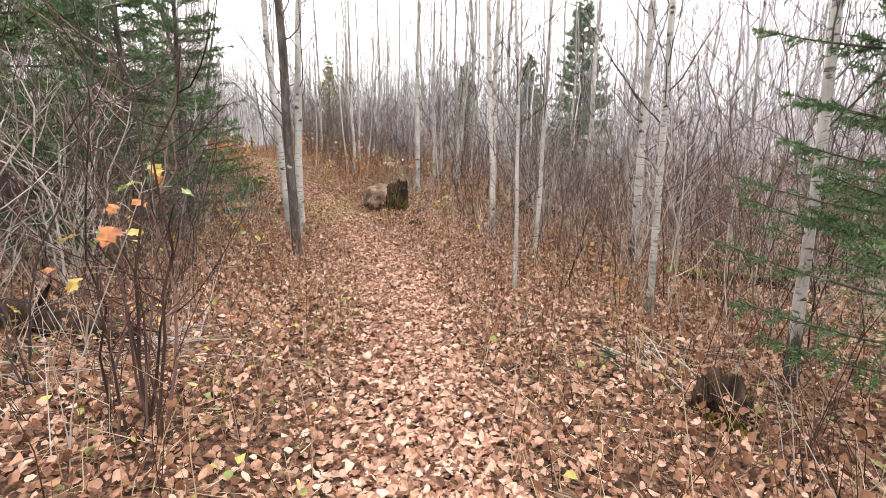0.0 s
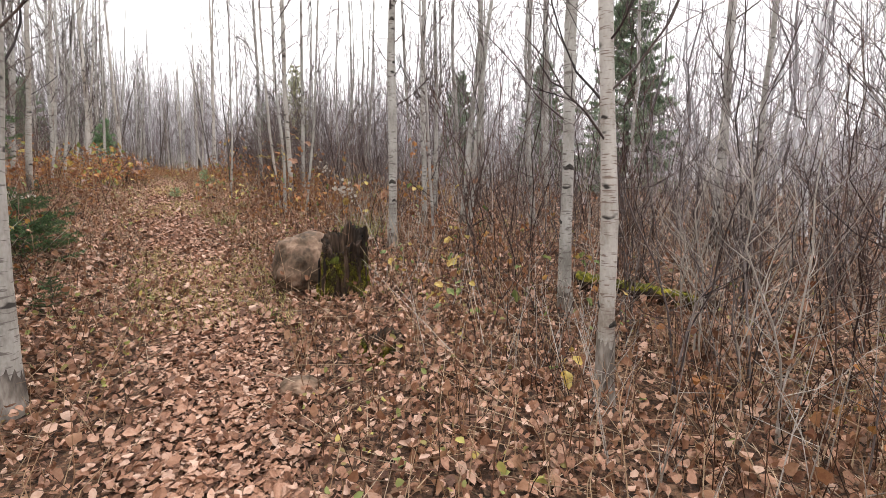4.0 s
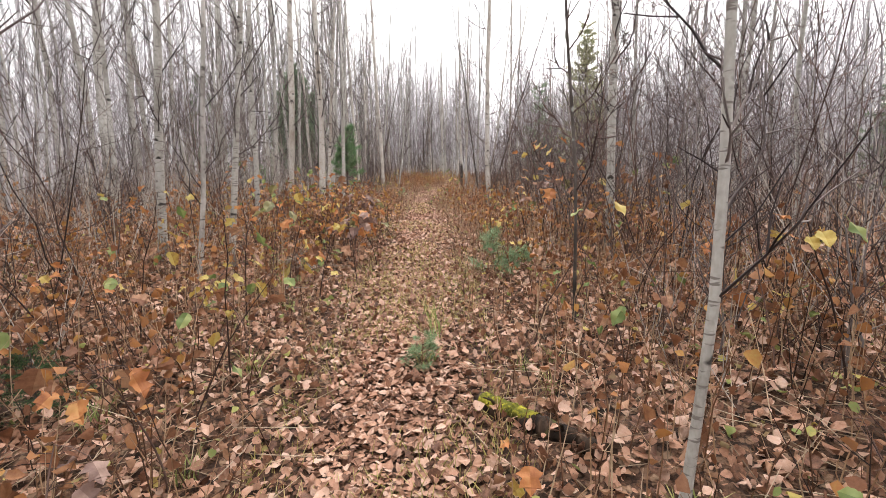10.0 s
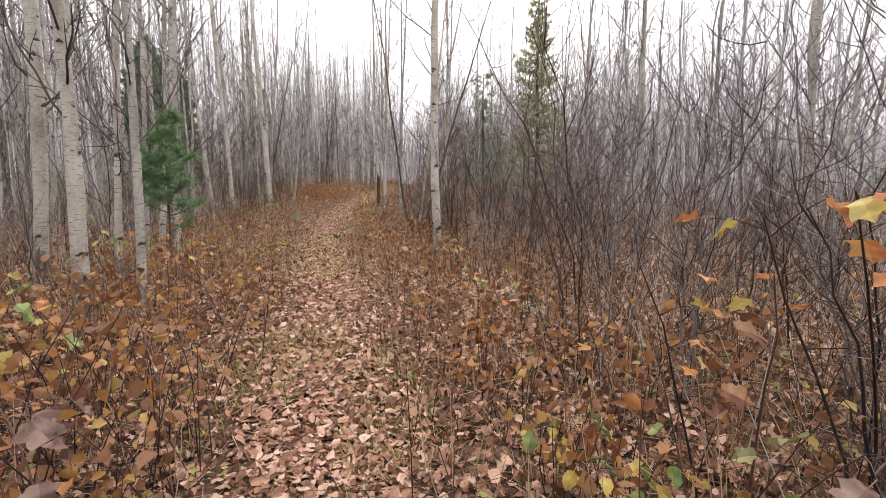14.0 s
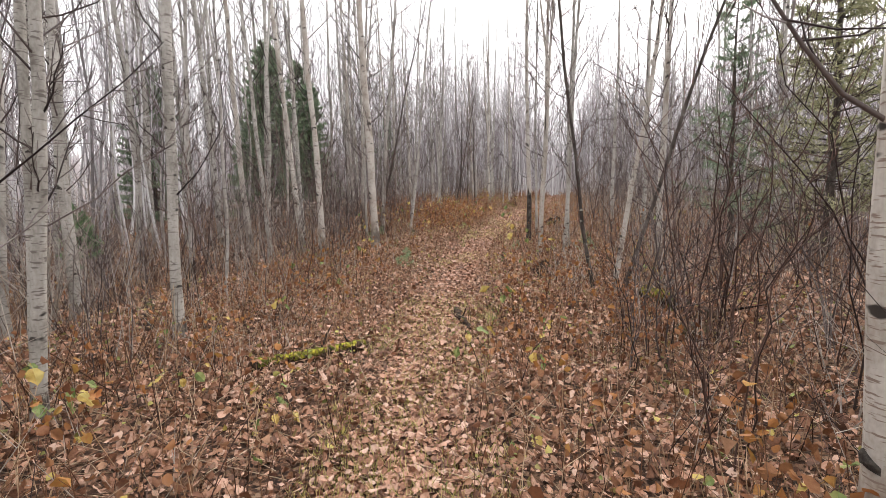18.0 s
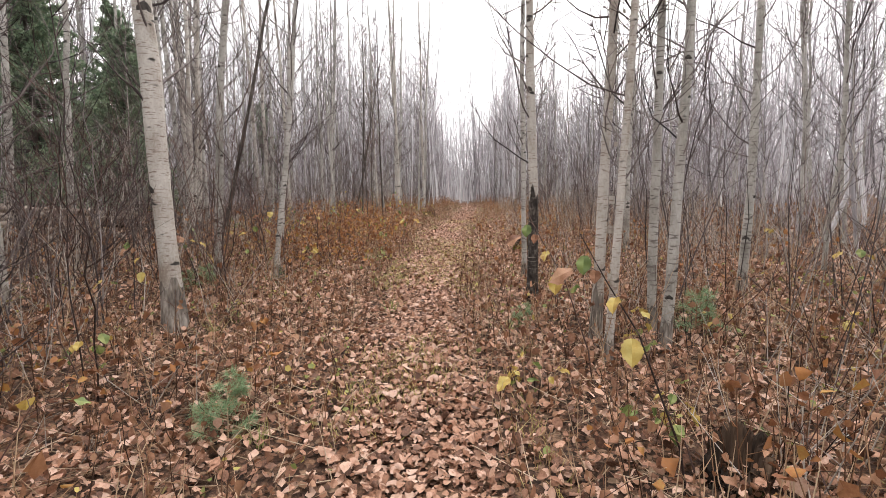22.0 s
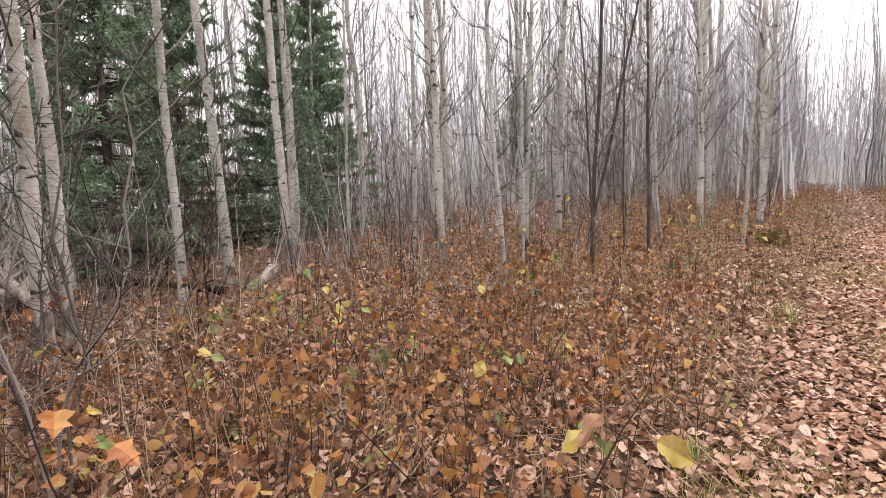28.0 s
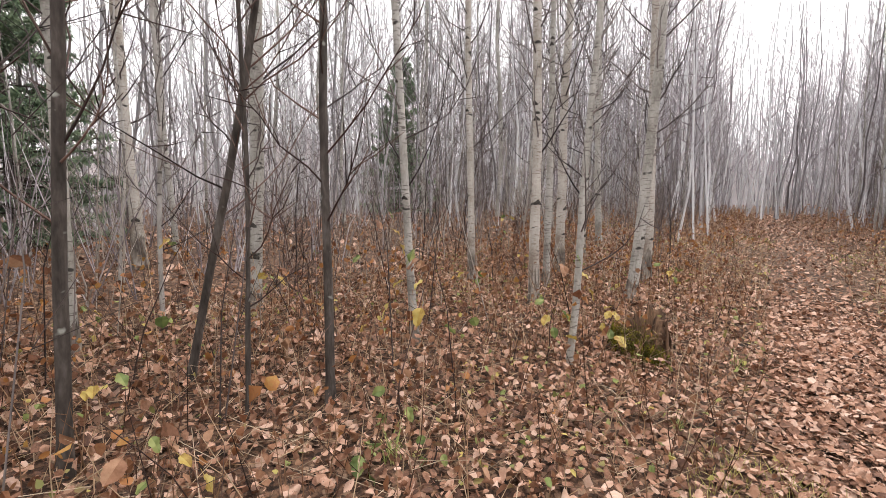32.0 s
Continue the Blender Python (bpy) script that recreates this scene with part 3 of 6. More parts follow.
def shoot(name, h, leaves, mats, kind, label, seed, lean=0.25, cane=None, category="plant", size=1.0, spread=0.45, group=""):
    """A thin upright stem with the last leaves of the year, each leaf a part of its own."""
    rng = np.random.default_rng(seed)
    root = tagged(new(name), label, category, group)
    b = Buf()
    s = np.linspace(0, 1, 6)
    a = rng.uniform(0, 6.28)
    pts = np.stack([lean * h * s**1.6 * math.cos(a), lean * h * s**1.6 * math.sin(a), h * s - 0.03], -1) + rng.normal(0, 0.012, (6, 3)) * s[:, None]
    b.tube(pts, 0.004 * (1 - 0.7 * s) + 0.001, 4)
    spots = []
    for k in range(leaves):
        q = rng.uniform(spread, 1.0)
        st = np.array([np.interp(q, s, pts[:, c]) for c in range(3)])
        d = rand_dir(rng, rng.uniform(0.0, 0.7))
        e = st + d * h * rng.uniform(0.05, 0.2)
        b.tube([st, (st + e) / 2 + (0, 0, 0.01), e], [0.002, 0.0015, 0.001], 3)
        spots.append((e, math.atan2(d[1], d[0])))
    part_of("stem", b.mesh("stem"), cane or CANE, root)
    for e, ang in spots:
        m = mats[rng.integers(len(mats))]
        lf = part_of("leaf", leaf_mesh(kind, m, int(rng.integers(6))), m, root)
        lf.matrix_basis = Matrix.Translation(e) @ Euler((rng.normal(0, 0.35), rng.uniform(0.0, 1.0), ang + rng.normal(0, 0.5))).to_matrix().to_4x4() @ Matrix.Scale(size * rng.uniform(0.7, 1.25), 4)
    return root


def needles(rng, a, b, per, length, width, spread=0.85):
    """Blades round the twigs that run from a to b."""
    n = len(a)
    q = rng.uniform(0, 1, (n, per, 1))
    base = a[:, None] + (b - a)[:, None] * q
    along = (b - a) / (np.linalg.norm(b - a, axis=1, keepdims=True) + 1e-9)
    perp = rng.normal(0, 1, (n, per, 3))
    perp -= (perp * along[:, None]).sum(-1, keepdims=True) * along[:, None]
    perp /= np.linalg.norm(perp, axis=-1, keepdims=True) + 1e-9
    d = along[:, None] * (1 - spread * 0.5) + perp * spread
    d /= np.linalg.norm(d, axis=-1, keepdims=True)
    side = np.cross(d, rng.normal(0, 1, (n, per, 3)))
    side /= np.linalg.norm(side, axis=-1, keepdims=True) + 1e-9
    ln = length * rng.uniform(0.6, 1.1, (n, per, 1))
    v = np.stack([base - side * width, base + side * width, base + d * ln + side * width * 0.35, base + d * ln - side * width * 0.35], 2).reshape(-1, 3)
    f = np.arange(len(v)).reshape(-1, 4)
    return v, f


def conifer(name, h, reach, whorls, per_whorl, twigs, per, needle, width, mat, label, seed, first=0.06, droop=0.15, r0=None, tuft=False, sides=None, category="tree", bark=None):
    """A fir, spruce or pine with its trunk, limbs and needles."""
    rng = np.random.default_rng(seed)
    root = tagged(new(name), label, category)
    r0 = r0 or 0.012 * h
    line, r, b = bark_mesh(h, r0, (0, 0), 0.02, 8, seed)
    part_of("trunk", smooth(b.mesh("trunk")), bark or DARKBARK, root)
    limbs = Buf()
    ta, tb = [], []
    for k in range(whorls):
        f = first + (0.98 - first) * k / whorls
        for j in range(per_whorl):
            z = h * min(0.985, max(0.02, f + rng.uniform(-1.3, 1.3) / whorls))
            p = np.array([np.interp(z, line[:, 2], line[:, c]) for c in range(3)])
            az = rng.uniform(0, 6.28) if sides is None else rng.uniform(*sides)
            ln = reach * (1 - f) ** 0.8 * rng.uniform(0.65, 1.1) + 0.06 * h * 0.3
            d = np.array([math.cos(az), math.sin(az), 0])
            s = np.linspace(0, 1, 6)[:, None]
            rise = (0.35 * f - droop * (1 - f))
            axis_pts = p + d * ln * s + np.array([0, 0, 1]) * ln * (rise * s + 0.18 * s**2)
            limbs.tube(axis_pts, (0.005 + 0.012 * ln * r0 * 10) * (1 - 0.85 * s[:, 0]) + 0.001, 4)
            side = np.array([-d[1], d[0], 0])
            m = max(4, int(twigs * (0.4 + 0.6 * ln / reach)))
            q = rng.uniform(0.12, 1.0, m) if not tuft else rng.uniform(0.45, 1.0, m)
            st = np.stack([np.interp(q, s[:, 0], axis_pts[:, c]) for c in range(3)], -1)
            sg = rng.choice([-1, 1], m)[:, None]
            tl = (0.42 * ln * (1.08 - q) + 0.05 + 0.02 * ln)[:, None] * rng.uniform(0.6, 1.1, (m, 1))
            td = d * 0.62 + side * sg * rng.uniform(0.4, 0.9, (m, 1)) + np.array([0, 0, 1]) * rng.normal(-0.02 if not tuft else 0.35, 0.16, (m, 1))
            ta.append(st)
            tb.append(st + td * tl)
            ta.append(axis_pts[1:-1])
            tb.append(axis_pts[2:])
    a, c = np.concatenate(ta), np.concatenate(tb)
    for i in range(0, len(a), 1 if len(a) < 1500 else 3):
        limbs.tube([a[i], c[i]], [0.0025, 0.001], 3)
    if tuft:
        a = a + (c - a) * 0.45
    v, f = needles(rng, a, c, per, needle, width, 0.75 if tuft else 0.9)
    limbs.flush()
    wood = sum(len(part_f) for part_f in limbs.f)
    limbs.add(v, f)
    me = limbs.mesh("crown")
    me.materials.append(bark or DARKBARK)
    me.materials.append(mat)
    me.polygons.foreach_set("material_index", np.r_[np.zeros(wood, np.int32), np.ones(len(f), np.int32)])
    part_of("crown", me, None, root)
    return root


def log_thing(name, a, b, r, label, mat=None, moss=0.0, seed=0, lift=0.0, stubs=3, category="log"):
    """A fallen log from one spot on the ground to another, with broken ends, stubs and perhaps a coat of moss."""
    rng = np.random.default_rng(seed)
    a3, b3 = np.array([*a, ground_at(*a) + r * 0.55 + lift]), np.array([*b, ground_at(*b) + r * 0.55 + lift])
    root = tagged(new(name), label, category)
    root.location = a3
    n, sides = 34, 18
    s = np.linspace(0, 1, n)
    line = (b3 - a3) * s[:, None] + rng.normal(0, r * 0.07, (n, 3))
    rr = r * (1.05 - 0.3 * s) * (1 + 0.05 * rng.standard_normal(n))
    bf = Buf()
    bf.tube(np.concatenate([line[:1], line, line[-1:]]), np.concatenate([[r * 0.02], rr, [r * 0.02]]), sides)
    me = bf.mesh("wood")
    for v in me.vertices:
        v.co += noise.noise_vector(v.co * 11 + Vector((seed, 0, 0))) * r * 0.3 + noise.noise_vector(v.co * 37) * r * 0.12
    part_of("wood", smooth(me), mat or ROT, root)
    for _ in range(stubs):
        q = rng.uniform(0.15, 0.9)
        p = line[int(q * n)]
        d = rand_dir(rng, rng.uniform(0.2, 1.0))
        st = Buf()
        ln = r * rng.uniform(1.5, 5)
        st.tube([p, p + d * (r + ln * 0.5), p + d * (r + ln) + rng.normal(0, 0.02, 3)], [r * 0.25, r * 0.16, r * 0.05], 5)
        part_of("stub", smooth(st.mesh("stub")), mat or ROT, root)
    if moss:
        ax = (b3 - a3) / np.linalg.norm(b3 - a3)
        sd = np.cross(ax, (0, 0, 1))
        sd /= np.linalg.norm(sd)
        up = np.cross(sd, ax)
        k, m = 60, 12
        th = np.linspace(-1.25, 1.25, m)
        q = np.linspace(0.03, 0.03 + moss * 0.94, k)
        base = np.stack([np.interp(q, s, line[:, c]) for c in range(3)], -1)
        rad = np.interp(q, s, rr)[:, None] * (1.10 + 0.16 * rng.random((k, m)) - 0.22 * (np.abs(th) / 1.25) ** 4)
        v = base[:, None] + rad[..., None] * (np.sin(th)[None, :, None] * sd + np.cos(th)[None, :, None] * up)
        i, j = np.meshgrid(np.arange(k - 1), np.arange(m - 1), indexing="ij")
        f = np.stack([i * m + j, i * m + j + 1, (i + 1) * m + j + 1, (i + 1) * m + j], -1).reshape(-1, 4)
        f = f[np.random.default_rng(seed + 1).random(len(f)) > 0.06]
        part_of("moss", smooth(mesh_of("moss", v.reshape(-1, 3), f)), MOSS, root, "bright yellow-green moss")
    return root


def stump_thing(name, x, y, r, h, label, seed=0, moss=True, jag=0.5, mat=None, hollow=0.55, splinters=0):
    """A rotten stump: finely ridged wall, torn rim, hollow middle, loose splinters, moss at its foot."""
    rng = np.random.default_rng(seed)
    root = tagged(new(name), label, "stump")
    root.location = (x, y, ground_at(x, y) - 0.05)
    sides, rows = 144, 22
    th = np.linspace(0, 2 * np.pi, sides, endpoint=False)
    ridge = 0.09 * np.sin(5 * th + rng.uniform(0, 6)) + 0.06 * np.sin(11 * th + rng.uniform(0, 6)) + 0.05 * np.abs(np.sin(23 * th + rng.uniform(0, 6))) + 0.05 * rng.standard_normal(sides)
    torn = np.repeat(rng.random(sides // 4), 4) * 0.6 + 0.4 * rng.random(sides)
    rim = h * (1 - jag * 0.5 + jag * (0.5 * np.cos(th - 1.2) + 0.14 * np.sin(5 * th + 1) + 0.32 * (torn - 0.5)))
    vs = []
    for k in range(rows):
        q = k / (rows - 1)
        rad = r * (1 + 0.45 * math.exp(-q * 6) - 0.14 * q + ridge * (0.5 + 0.6 * q) + 0.045 * rng.standard_normal(sides))
        vs.append(np.stack([rad * np.cos(th), rad * np.sin(th), q * rim + 0.008 * rng.standard_normal(sides)], -1))
    for q in (0.97, 0.7, 0.35):
        rad = r * hollow * (0.6 + 0.65 * q) * (1 + ridge)
        vs.append(np.stack([rad * np.cos(th), rad * np.sin(th), q * rim - 0.01], -1))
    vs.append(np.stack([0.01 * np.cos(th), 0.01 * np.sin(th), 0.25 * rim], -1))
    v = np.concatenate(vs)
    n = len(vs)
    i, j = np.meshgrid(np.arange(n - 1), np.arange(sides), indexing="ij")
    jn = (j + 1) % sides
    f = np.stack([i * sides + j, i * sides + jn, (i + 1) * sides + jn, (i + 1) * sides + j], -1).reshape(-1, 4)
    part_of("wood", mesh_of("wood", v, f), mat or ROT, root, "dark rotten ridged wood")
    for k in range(splinters):
        a = rng.uniform(0, 6.28)
        out = np.array([math.cos(a), math.sin(a)])
        side = np.array([-out[1], out[0]])
        top = max(0.12, float(np.interp(a, th, rim)) * rng.uniform(0.45, 1.08))
        wd, tk, base = r * rng.uniform(0.05, 0.14), r * rng.uniform(0.04, 0.09), r * rng.uniform(0.98, 1.22)
        b = Buf()
        zs = np.array([0.0, 0.3, 0.65, 0.9, 1.0]) * top
        pts = []
        for z, w_ in zip(zs, (1.1, 1.0, 0.85, 0.55, 0.12)):
            c = out * (base - 0.12 * r * z / h + rng.normal(0, 0.006)) + side * rng.normal(0, 0.005)
            for su, sv in ((-1, -1), (1, -1), (1, 1), (-1, 1)):
                p = c + side * su * wd * w_ + out * sv * tk * w_
                pts.append((p[0], p[1], z + rng.normal(0, 0.012)))
        b.add(pts, [(4 * m + e, 4 * m + (e + 1) % 4, 4 * m + 4 + (e + 1) % 4, 4 * m + 4 + e) for m in range(4) for e in range(4)])
        part_of("splinter", b.mesh("splinter"), mat or ROT, root, "upright splinter of rotten wood")
    if moss:
        for k in range(8):
            a = rng.uniform(3.4, 6.6)
            m_ = 900
            zc, wide, tall = h * rng.uniform(0.0, 0.55), rng.uniform(0.16, 0.4), h * rng.uniform(0.06, 0.16)
            aa, zz = a + rng.normal(0, wide, m_), np.abs(zc + rng.normal(0, tall, m_))
            rr = r * (1.06 + 0.45 * np.exp(-zz / h * 6) - 0.10 * zz / h) + rng.uniform(0, 0.012, m_)
            p = np.stack([rr * np.cos(aa), rr * np.sin(aa), zz], -1)
            d = rng.normal(0, 1, (m_, 3)) + np.stack([np.cos(aa), np.sin(aa), np.full(m_, 0.8)], -1)
            d *= 0.010 / np.linalg.norm(d, axis=1, keepdims=True)
            w_ = np.cross(d, rng.normal(0, 1, (m_, 3)))
            w_ *= 0.0035 / (np.linalg.norm(w_, axis=1, keepdims=True) + 1e-9)
            vv = np.stack([p - w_, p + w_, p + d + w_ * 0.4, p + d - w_ * 0.4], 1).reshape(-1, 3)
            part_of("moss", mesh_of("moss", vv, np.arange(4 * m_).reshape(-1, 4)), MOSS, root, "patch of green moss")
    return root


def rock_thing(name, x, y, size, label, seed=0, sink=0.2, turn=0.0, category="boulder", mat=None):
    bm = bmesh.new()
    bmesh.ops.create_icosphere(bm, subdivisions=5, radius=1)
    for vert in bm.verts:
        c = vert.co.copy()
        d = 1 + 0.16 * noise.noise(c * 1.3 + Vector((seed, 0, 0))) + 0.07 * noise.noise(c * 3.1 + Vector((0, seed, 0))) + 0.025 * noise.noise(c * 8) + 0.01 * noise.noise(c * 19)
        crack = abs(noise.noise(c * 1.7 + Vector((seed, 4, 0))))
        d -= 0.06 * max(0.0, 1 - crack / 0.035) * min(1.0, max(0.0, noise.noise(c * 2.3 + Vector((9, seed, 2))) * 4))
        d += 0.014 * noise.noise(c * 34) + 0.022 * noise.noise(c * 14) + 0.04 * (noise.noise(c * 4.5 + Vector((seed, 1, 7))) > 0.18)
        p = Vector((math.copysign(abs(c.x) ** 0.85, c.x), math.copysign(abs(c.y) ** 0.85, c.y), math.copysign(abs(c.z) ** 0.82, c.z))) * d
        p.x, p.y = p.x * (1 - 0.2 * c.z), p.y * (1 - 0.2 * c.z)
        vert.co = Vector((p.x * size[0], p.y * size[1], p.z * size[2]))
    ob = part(name, bm, mat or ROCK)
    ob.matrix_world = pose(x, y, ground_at(x, y) + size[2] * (1 - sink), 0, 0, turn)
    return tagged(ob, label, category)


def tuft(name, blades, h, label, seed, mat=None, category="grass", spread=0.08):
    rng = np.random.default_rng(seed)
    b = Buf()
    for _ in range(blades):
        a, ln = rng.uniform(0, 6.28), h * rng.uniform(0.5, 1.1)
        d = np.array([math.cos(a), math.sin(a), 0])
        p = np.append(rng.normal(0, spread * 0.4, 2), -0.02)
        out = rng.uniform(0.25, 0.9)
        w_ = np.array([-d[1], d[0], 0]) * 0.0035
        pts = [p + d * ln * out * s**1.5 + np.array([0, 0, ln * (s - 0.45 * out * s * s)]) for s in (0, 0.4, 0.75, 1)]
        ws = [1, 0.9, 0.6, 0.1]
        v = np.array([q for p_, k in zip(pts, ws) for q in (p_ - w_ * k, p_ + w_ * k)])
        b.add(v, [(2 * i, 2 * i + 1, 2 * i + 3, 2 * i + 2) for i in range(3)])
    ob = part_of(name, b.mesh(name), mat or GRASS)
    return tagged(ob, label, category)


def leaf_bed(rng, x, y, size, lift=0.022, tilt=0.36, crumple=1.0, rounded=False):
    """Fallen leaves lying on the ground, each folded and curled a little."""
    n = len(x)
    tpl = np.array([(0, 0), (0.22, 0.36), (0.66, 0.33), (1, 0), (0.66, -0.33), (0.22, -0.36)]) - (0.5, 0)
    if rounded:
        tpl = np.array([(0, 0), (0.13, 0.27), (0.4, 0.4), (0.73, 0.27), (1, 0), (0.73, -0.27), (0.4, -0.4), (0.13, -0.27)]) - (0.5, 0)
    m = len(tpl)
    u = np.tile(tpl[:, 0], (n, 1)) * rng.uniform(0.85, 1.1, (n, 1)) + rng.normal(0, 0.05, (n, m))
    v = np.tile(tpl[:, 1], (n, 1)) * rng.uniform(0.6, 1.25, (n, 1)) * rng.uniform(0.85, 1.12, (n, m))
    fold, curl = rng.normal(0.15, 0.38, (n, 1)), rng.normal(0.2, 0.6, (n, 1))
    wv = crumple * (fold * np.abs(v) + curl * u**2 * 0.8 + rng.normal(0, 0.04, (n, m)))
    p = np.stack([u, v, wv], -1) * size[:, None, None]
    ax, ay, az = rng.normal(0, tilt, n), rng.normal(0, tilt, n), rng.uniform(0, 6.283, n)
    flip = rng.choice([1.0, -1.0], n)
    p[..., 2] *= flip[:, None]
    cx, sx, cy, sy, cz, sz = np.cos(ax)[:, None], np.sin(ax)[:, None], np.cos(ay)[:, None], np.sin(ay)[:, None], np.cos(az)[:, None], np.sin(az)[:, None]
    px, py, pz = p[..., 0], p[..., 1] * cx - p[..., 2] * sx, p[..., 1] * sx + p[..., 2] * cx
    px, pz = px * cy + pz * sy, -px * sy + pz * cy
    px, py = px * cz - py * sz, px * sz + py * cz
    low = pz.min(1, keepdims=True)
    z = land(x, y)[:, None] + pz - low * 0.75 + rng.uniform(0, lift, n)[:, None]
    verts = np.stack([px + x[:, None], py + y[:, None], z], -1).reshape(-1, 3)
    k = np.arange(n)[:, None] * m
    f = np.concatenate([k + [0, 4, 3, 2, 1], k + [0, 7, 6, 5, 4]] if rounded else [k + [0, 3, 2, 1], k + [0, 5, 4, 3]])
    return verts, f


def strip(rng, count, near, far, lo, hi, side=0):
    """Random spots between two distances from the trail, along a stretch of it."""
    y = rng.uniform(lo, hi, count)
    d = rng.uniform(near, far, count) * (rng.choice([-1, 1], count) if side == 0 else side)
    x = np.interp(y, FINE_Y, FINE_X) + d * 1.08
    return x, y


# ---- fallen leaves ----
lr = np.random.default_rng(11)


def litter_spots(rng, count, mid, wide, lo, hi, side=0, blur=0.3):
    """Spots that thin out softly on either side of a line along the trail."""
    y = rng.uniform(lo, hi, count) + rng.normal(0, 0.8, count)
    d = rng.normal(0, blur, count) + rng.uniform(mid - wide, mid + wide, count)
    d = np.abs(d) * (rng.choice([-1, 1], count) if side == 0 else side)
    return np.interp(y, FINE_Y, FINE_X) + d * 1.08, y


# middle and half width of the strip, its stretch, number, size, side, lift, tilt
LEAVES = [(0.0, 0.42, 0.2, 25, 54000, 0.043, 0, 0.02, 0.26), (0.0, 0.42, 25, 48, 36000, 0.046, 0, 0.03, 0.3), (1.1, 0.75, 0.3, 25, 70000, 0.045, 0, 0.07, 0.6), (1.1, 0.75, 25, 48, 54000, 0.048, 0, 0.07, 0.55), (3.3, 1.6, 0.6, 40, 66000, 0.051, 1, 0.08, 0.65),
          (3.3, 1.6, 0.6, 50, 82000, 0.051, -1, 0.08, 0.65), (8.5, 4.2, 1, 58, 26000, 0.09, 0, 0.03, 0.45), (2.5, 2.5, 46, 72, 34000, 0.06, 0, 0.04, 0.45)]
for mid, wide, lo, hi, cnt, sz, sd, up, tip in LEAVES:
    nm = "leaf_litter"
    lx, ly = litter_spots(lr, cnt, mid, wide, lo, hi, sd, 0.12 if mid == 0 else 0.35)
    lv, lf = leaf_bed(lr, lx, ly, sz * lr.choice([0.5, 0.75, 0.95, 1.15, 1.45], cnt) * lr.uniform(0.85, 1.15, cnt), up, tip, rounded=mid < 2)
    tagged(part_of(nm, smooth(mesh_of(nm, lv, lf)), LITTER), "dry tan and brown fallen leaves carpeting the forest floor", "leaves", kind="stuff")


# ---- far woods ----
fr = np.random.default_rng(21)


def far_kind(seed, limbs, twigs, fine):
    """A bare tree 10 m high: the corners and faces of its trunk, and those of its boughs."""
    rng = np.random.default_rng(seed)
    s = np.linspace(0, 1, 7)
    z = 10 * s
    ph = rng.uniform(0, 6.28, 4)
    line = np.stack([0.19 * np.sin(0.55 * z + ph[0]) + 0.07 * np.sin(1.6 * z + ph[1]), 0.19 * np.sin(0.5 * z + ph[2]) + 0.07 * np.sin(1.7 * z + ph[3]), z], -1)
    line[:, :2] -= line[0, :2]
    trunk, bough = Buf(), Buf()
    trunk.tube(line, 0.046 * (1 - 0.86 * s) + 0.003, 4 if fine else 3)
    for k in range(limbs):
        f = 0.2 + 0.78 * (k + rng.random()) / limbs
        p = np.array([np.interp(f, s, line[:, c]) for c in range(3)])
        d = rand_dir(rng, rng.uniform(0.25, 0.95))
        ln = 2.4 * (1.12 - f) * rng.uniform(0.4, 1.0) * min(1.0, 0.35 + 1.5 * f) + 0.25
        u = np.linspace(0, 1, 4 if fine else 3)[:, None]
        limb = p + d * ln * u + np.array([0, 0, 0.45]) * ln * u**2 + rng.normal(0, 0.035, (len(u), 3)) * u * ln
        bough.tube(limb, 0.012 * (1 - 0.7 * u[:, 0]) * (1.25 - 0.6 * f) + 0.002, 3)
        for _ in range(twigs):
            e = limb[rng.integers(1, len(u))] * 0.8 + limb[rng.integers(0, len(u))] * 0.2
            g = d * 0.6 + rng.normal(0, 0.5, 3) + (0, 0, 0.55)
            bough.tube([e, e + g * ln * rng.uniform(0.2, 0.5)], [0.0065, 0.003], 3)
    bough.flush()
    return [(np.concatenate(q.v), np.concatenate(q.f)) for q in (trunk, bough)]


def plant_far(kinds_, xs, ys, low, high, stout):
    """Trees of these kinds at many spots, each turned, leaned and stretched by chance."""
    for x, y, z in zip(xs, ys, land(xs, ys)):
        regrowth = 0.62 if 5 < float(aside(x, y)) and 8 < y < 62 and fr.random() < 0.88 else 1.0
        h, a, w_ = fr.uniform(low, high) / 10 * regrowth, fr.uniform(0, 6.28), fr.uniform(*stout)
        ca, sa, (tx_, ty_) = math.cos(a), math.sin(a), fr.normal(0, 0.04, 2)
        for q, (v, f) in zip((far_b, far_c), kinds_[fr.integers(len(kinds_))]):
            px, py = v[:, 0] * w_, v[:, 1] * w_
            q.add(np.stack([x + ca * px - sa * py + tx_ * h * v[:, 2], y + sa * px + ca * py + ty_ * h * v[:, 2], z - 0.06 + h * v[:, 2]], -1), f)


far_b, far_c = Buf(), Buf()
FINE = [far_kind(2100 + k, 17, 3, True) for k in range(12)]
PLAIN = [far_kind(2200 + k, 10, 2, False) for k in range(12)]
fx, fy = fr.uniform(-66, 36, 16000), fr.uniform(-12, 108, 16000)
fd = np.abs(aside(fx, fy))
ok = (fd > np.where(fy < 56, 12.5, np.where(fy < 66, 2.0, 0.0))) & (fd < 42) & ~((fy < 0) & (fd > 24))
close = ok & (fd < 20) & (fy < 70)
pick = np.flatnonzero(close)[:950]
plant_far(FINE, fx[pick], fy[pick], 9.0, 15.5, (0.7, 1.15))
pick = np.flatnonzero(ok & ~close)[:3300]
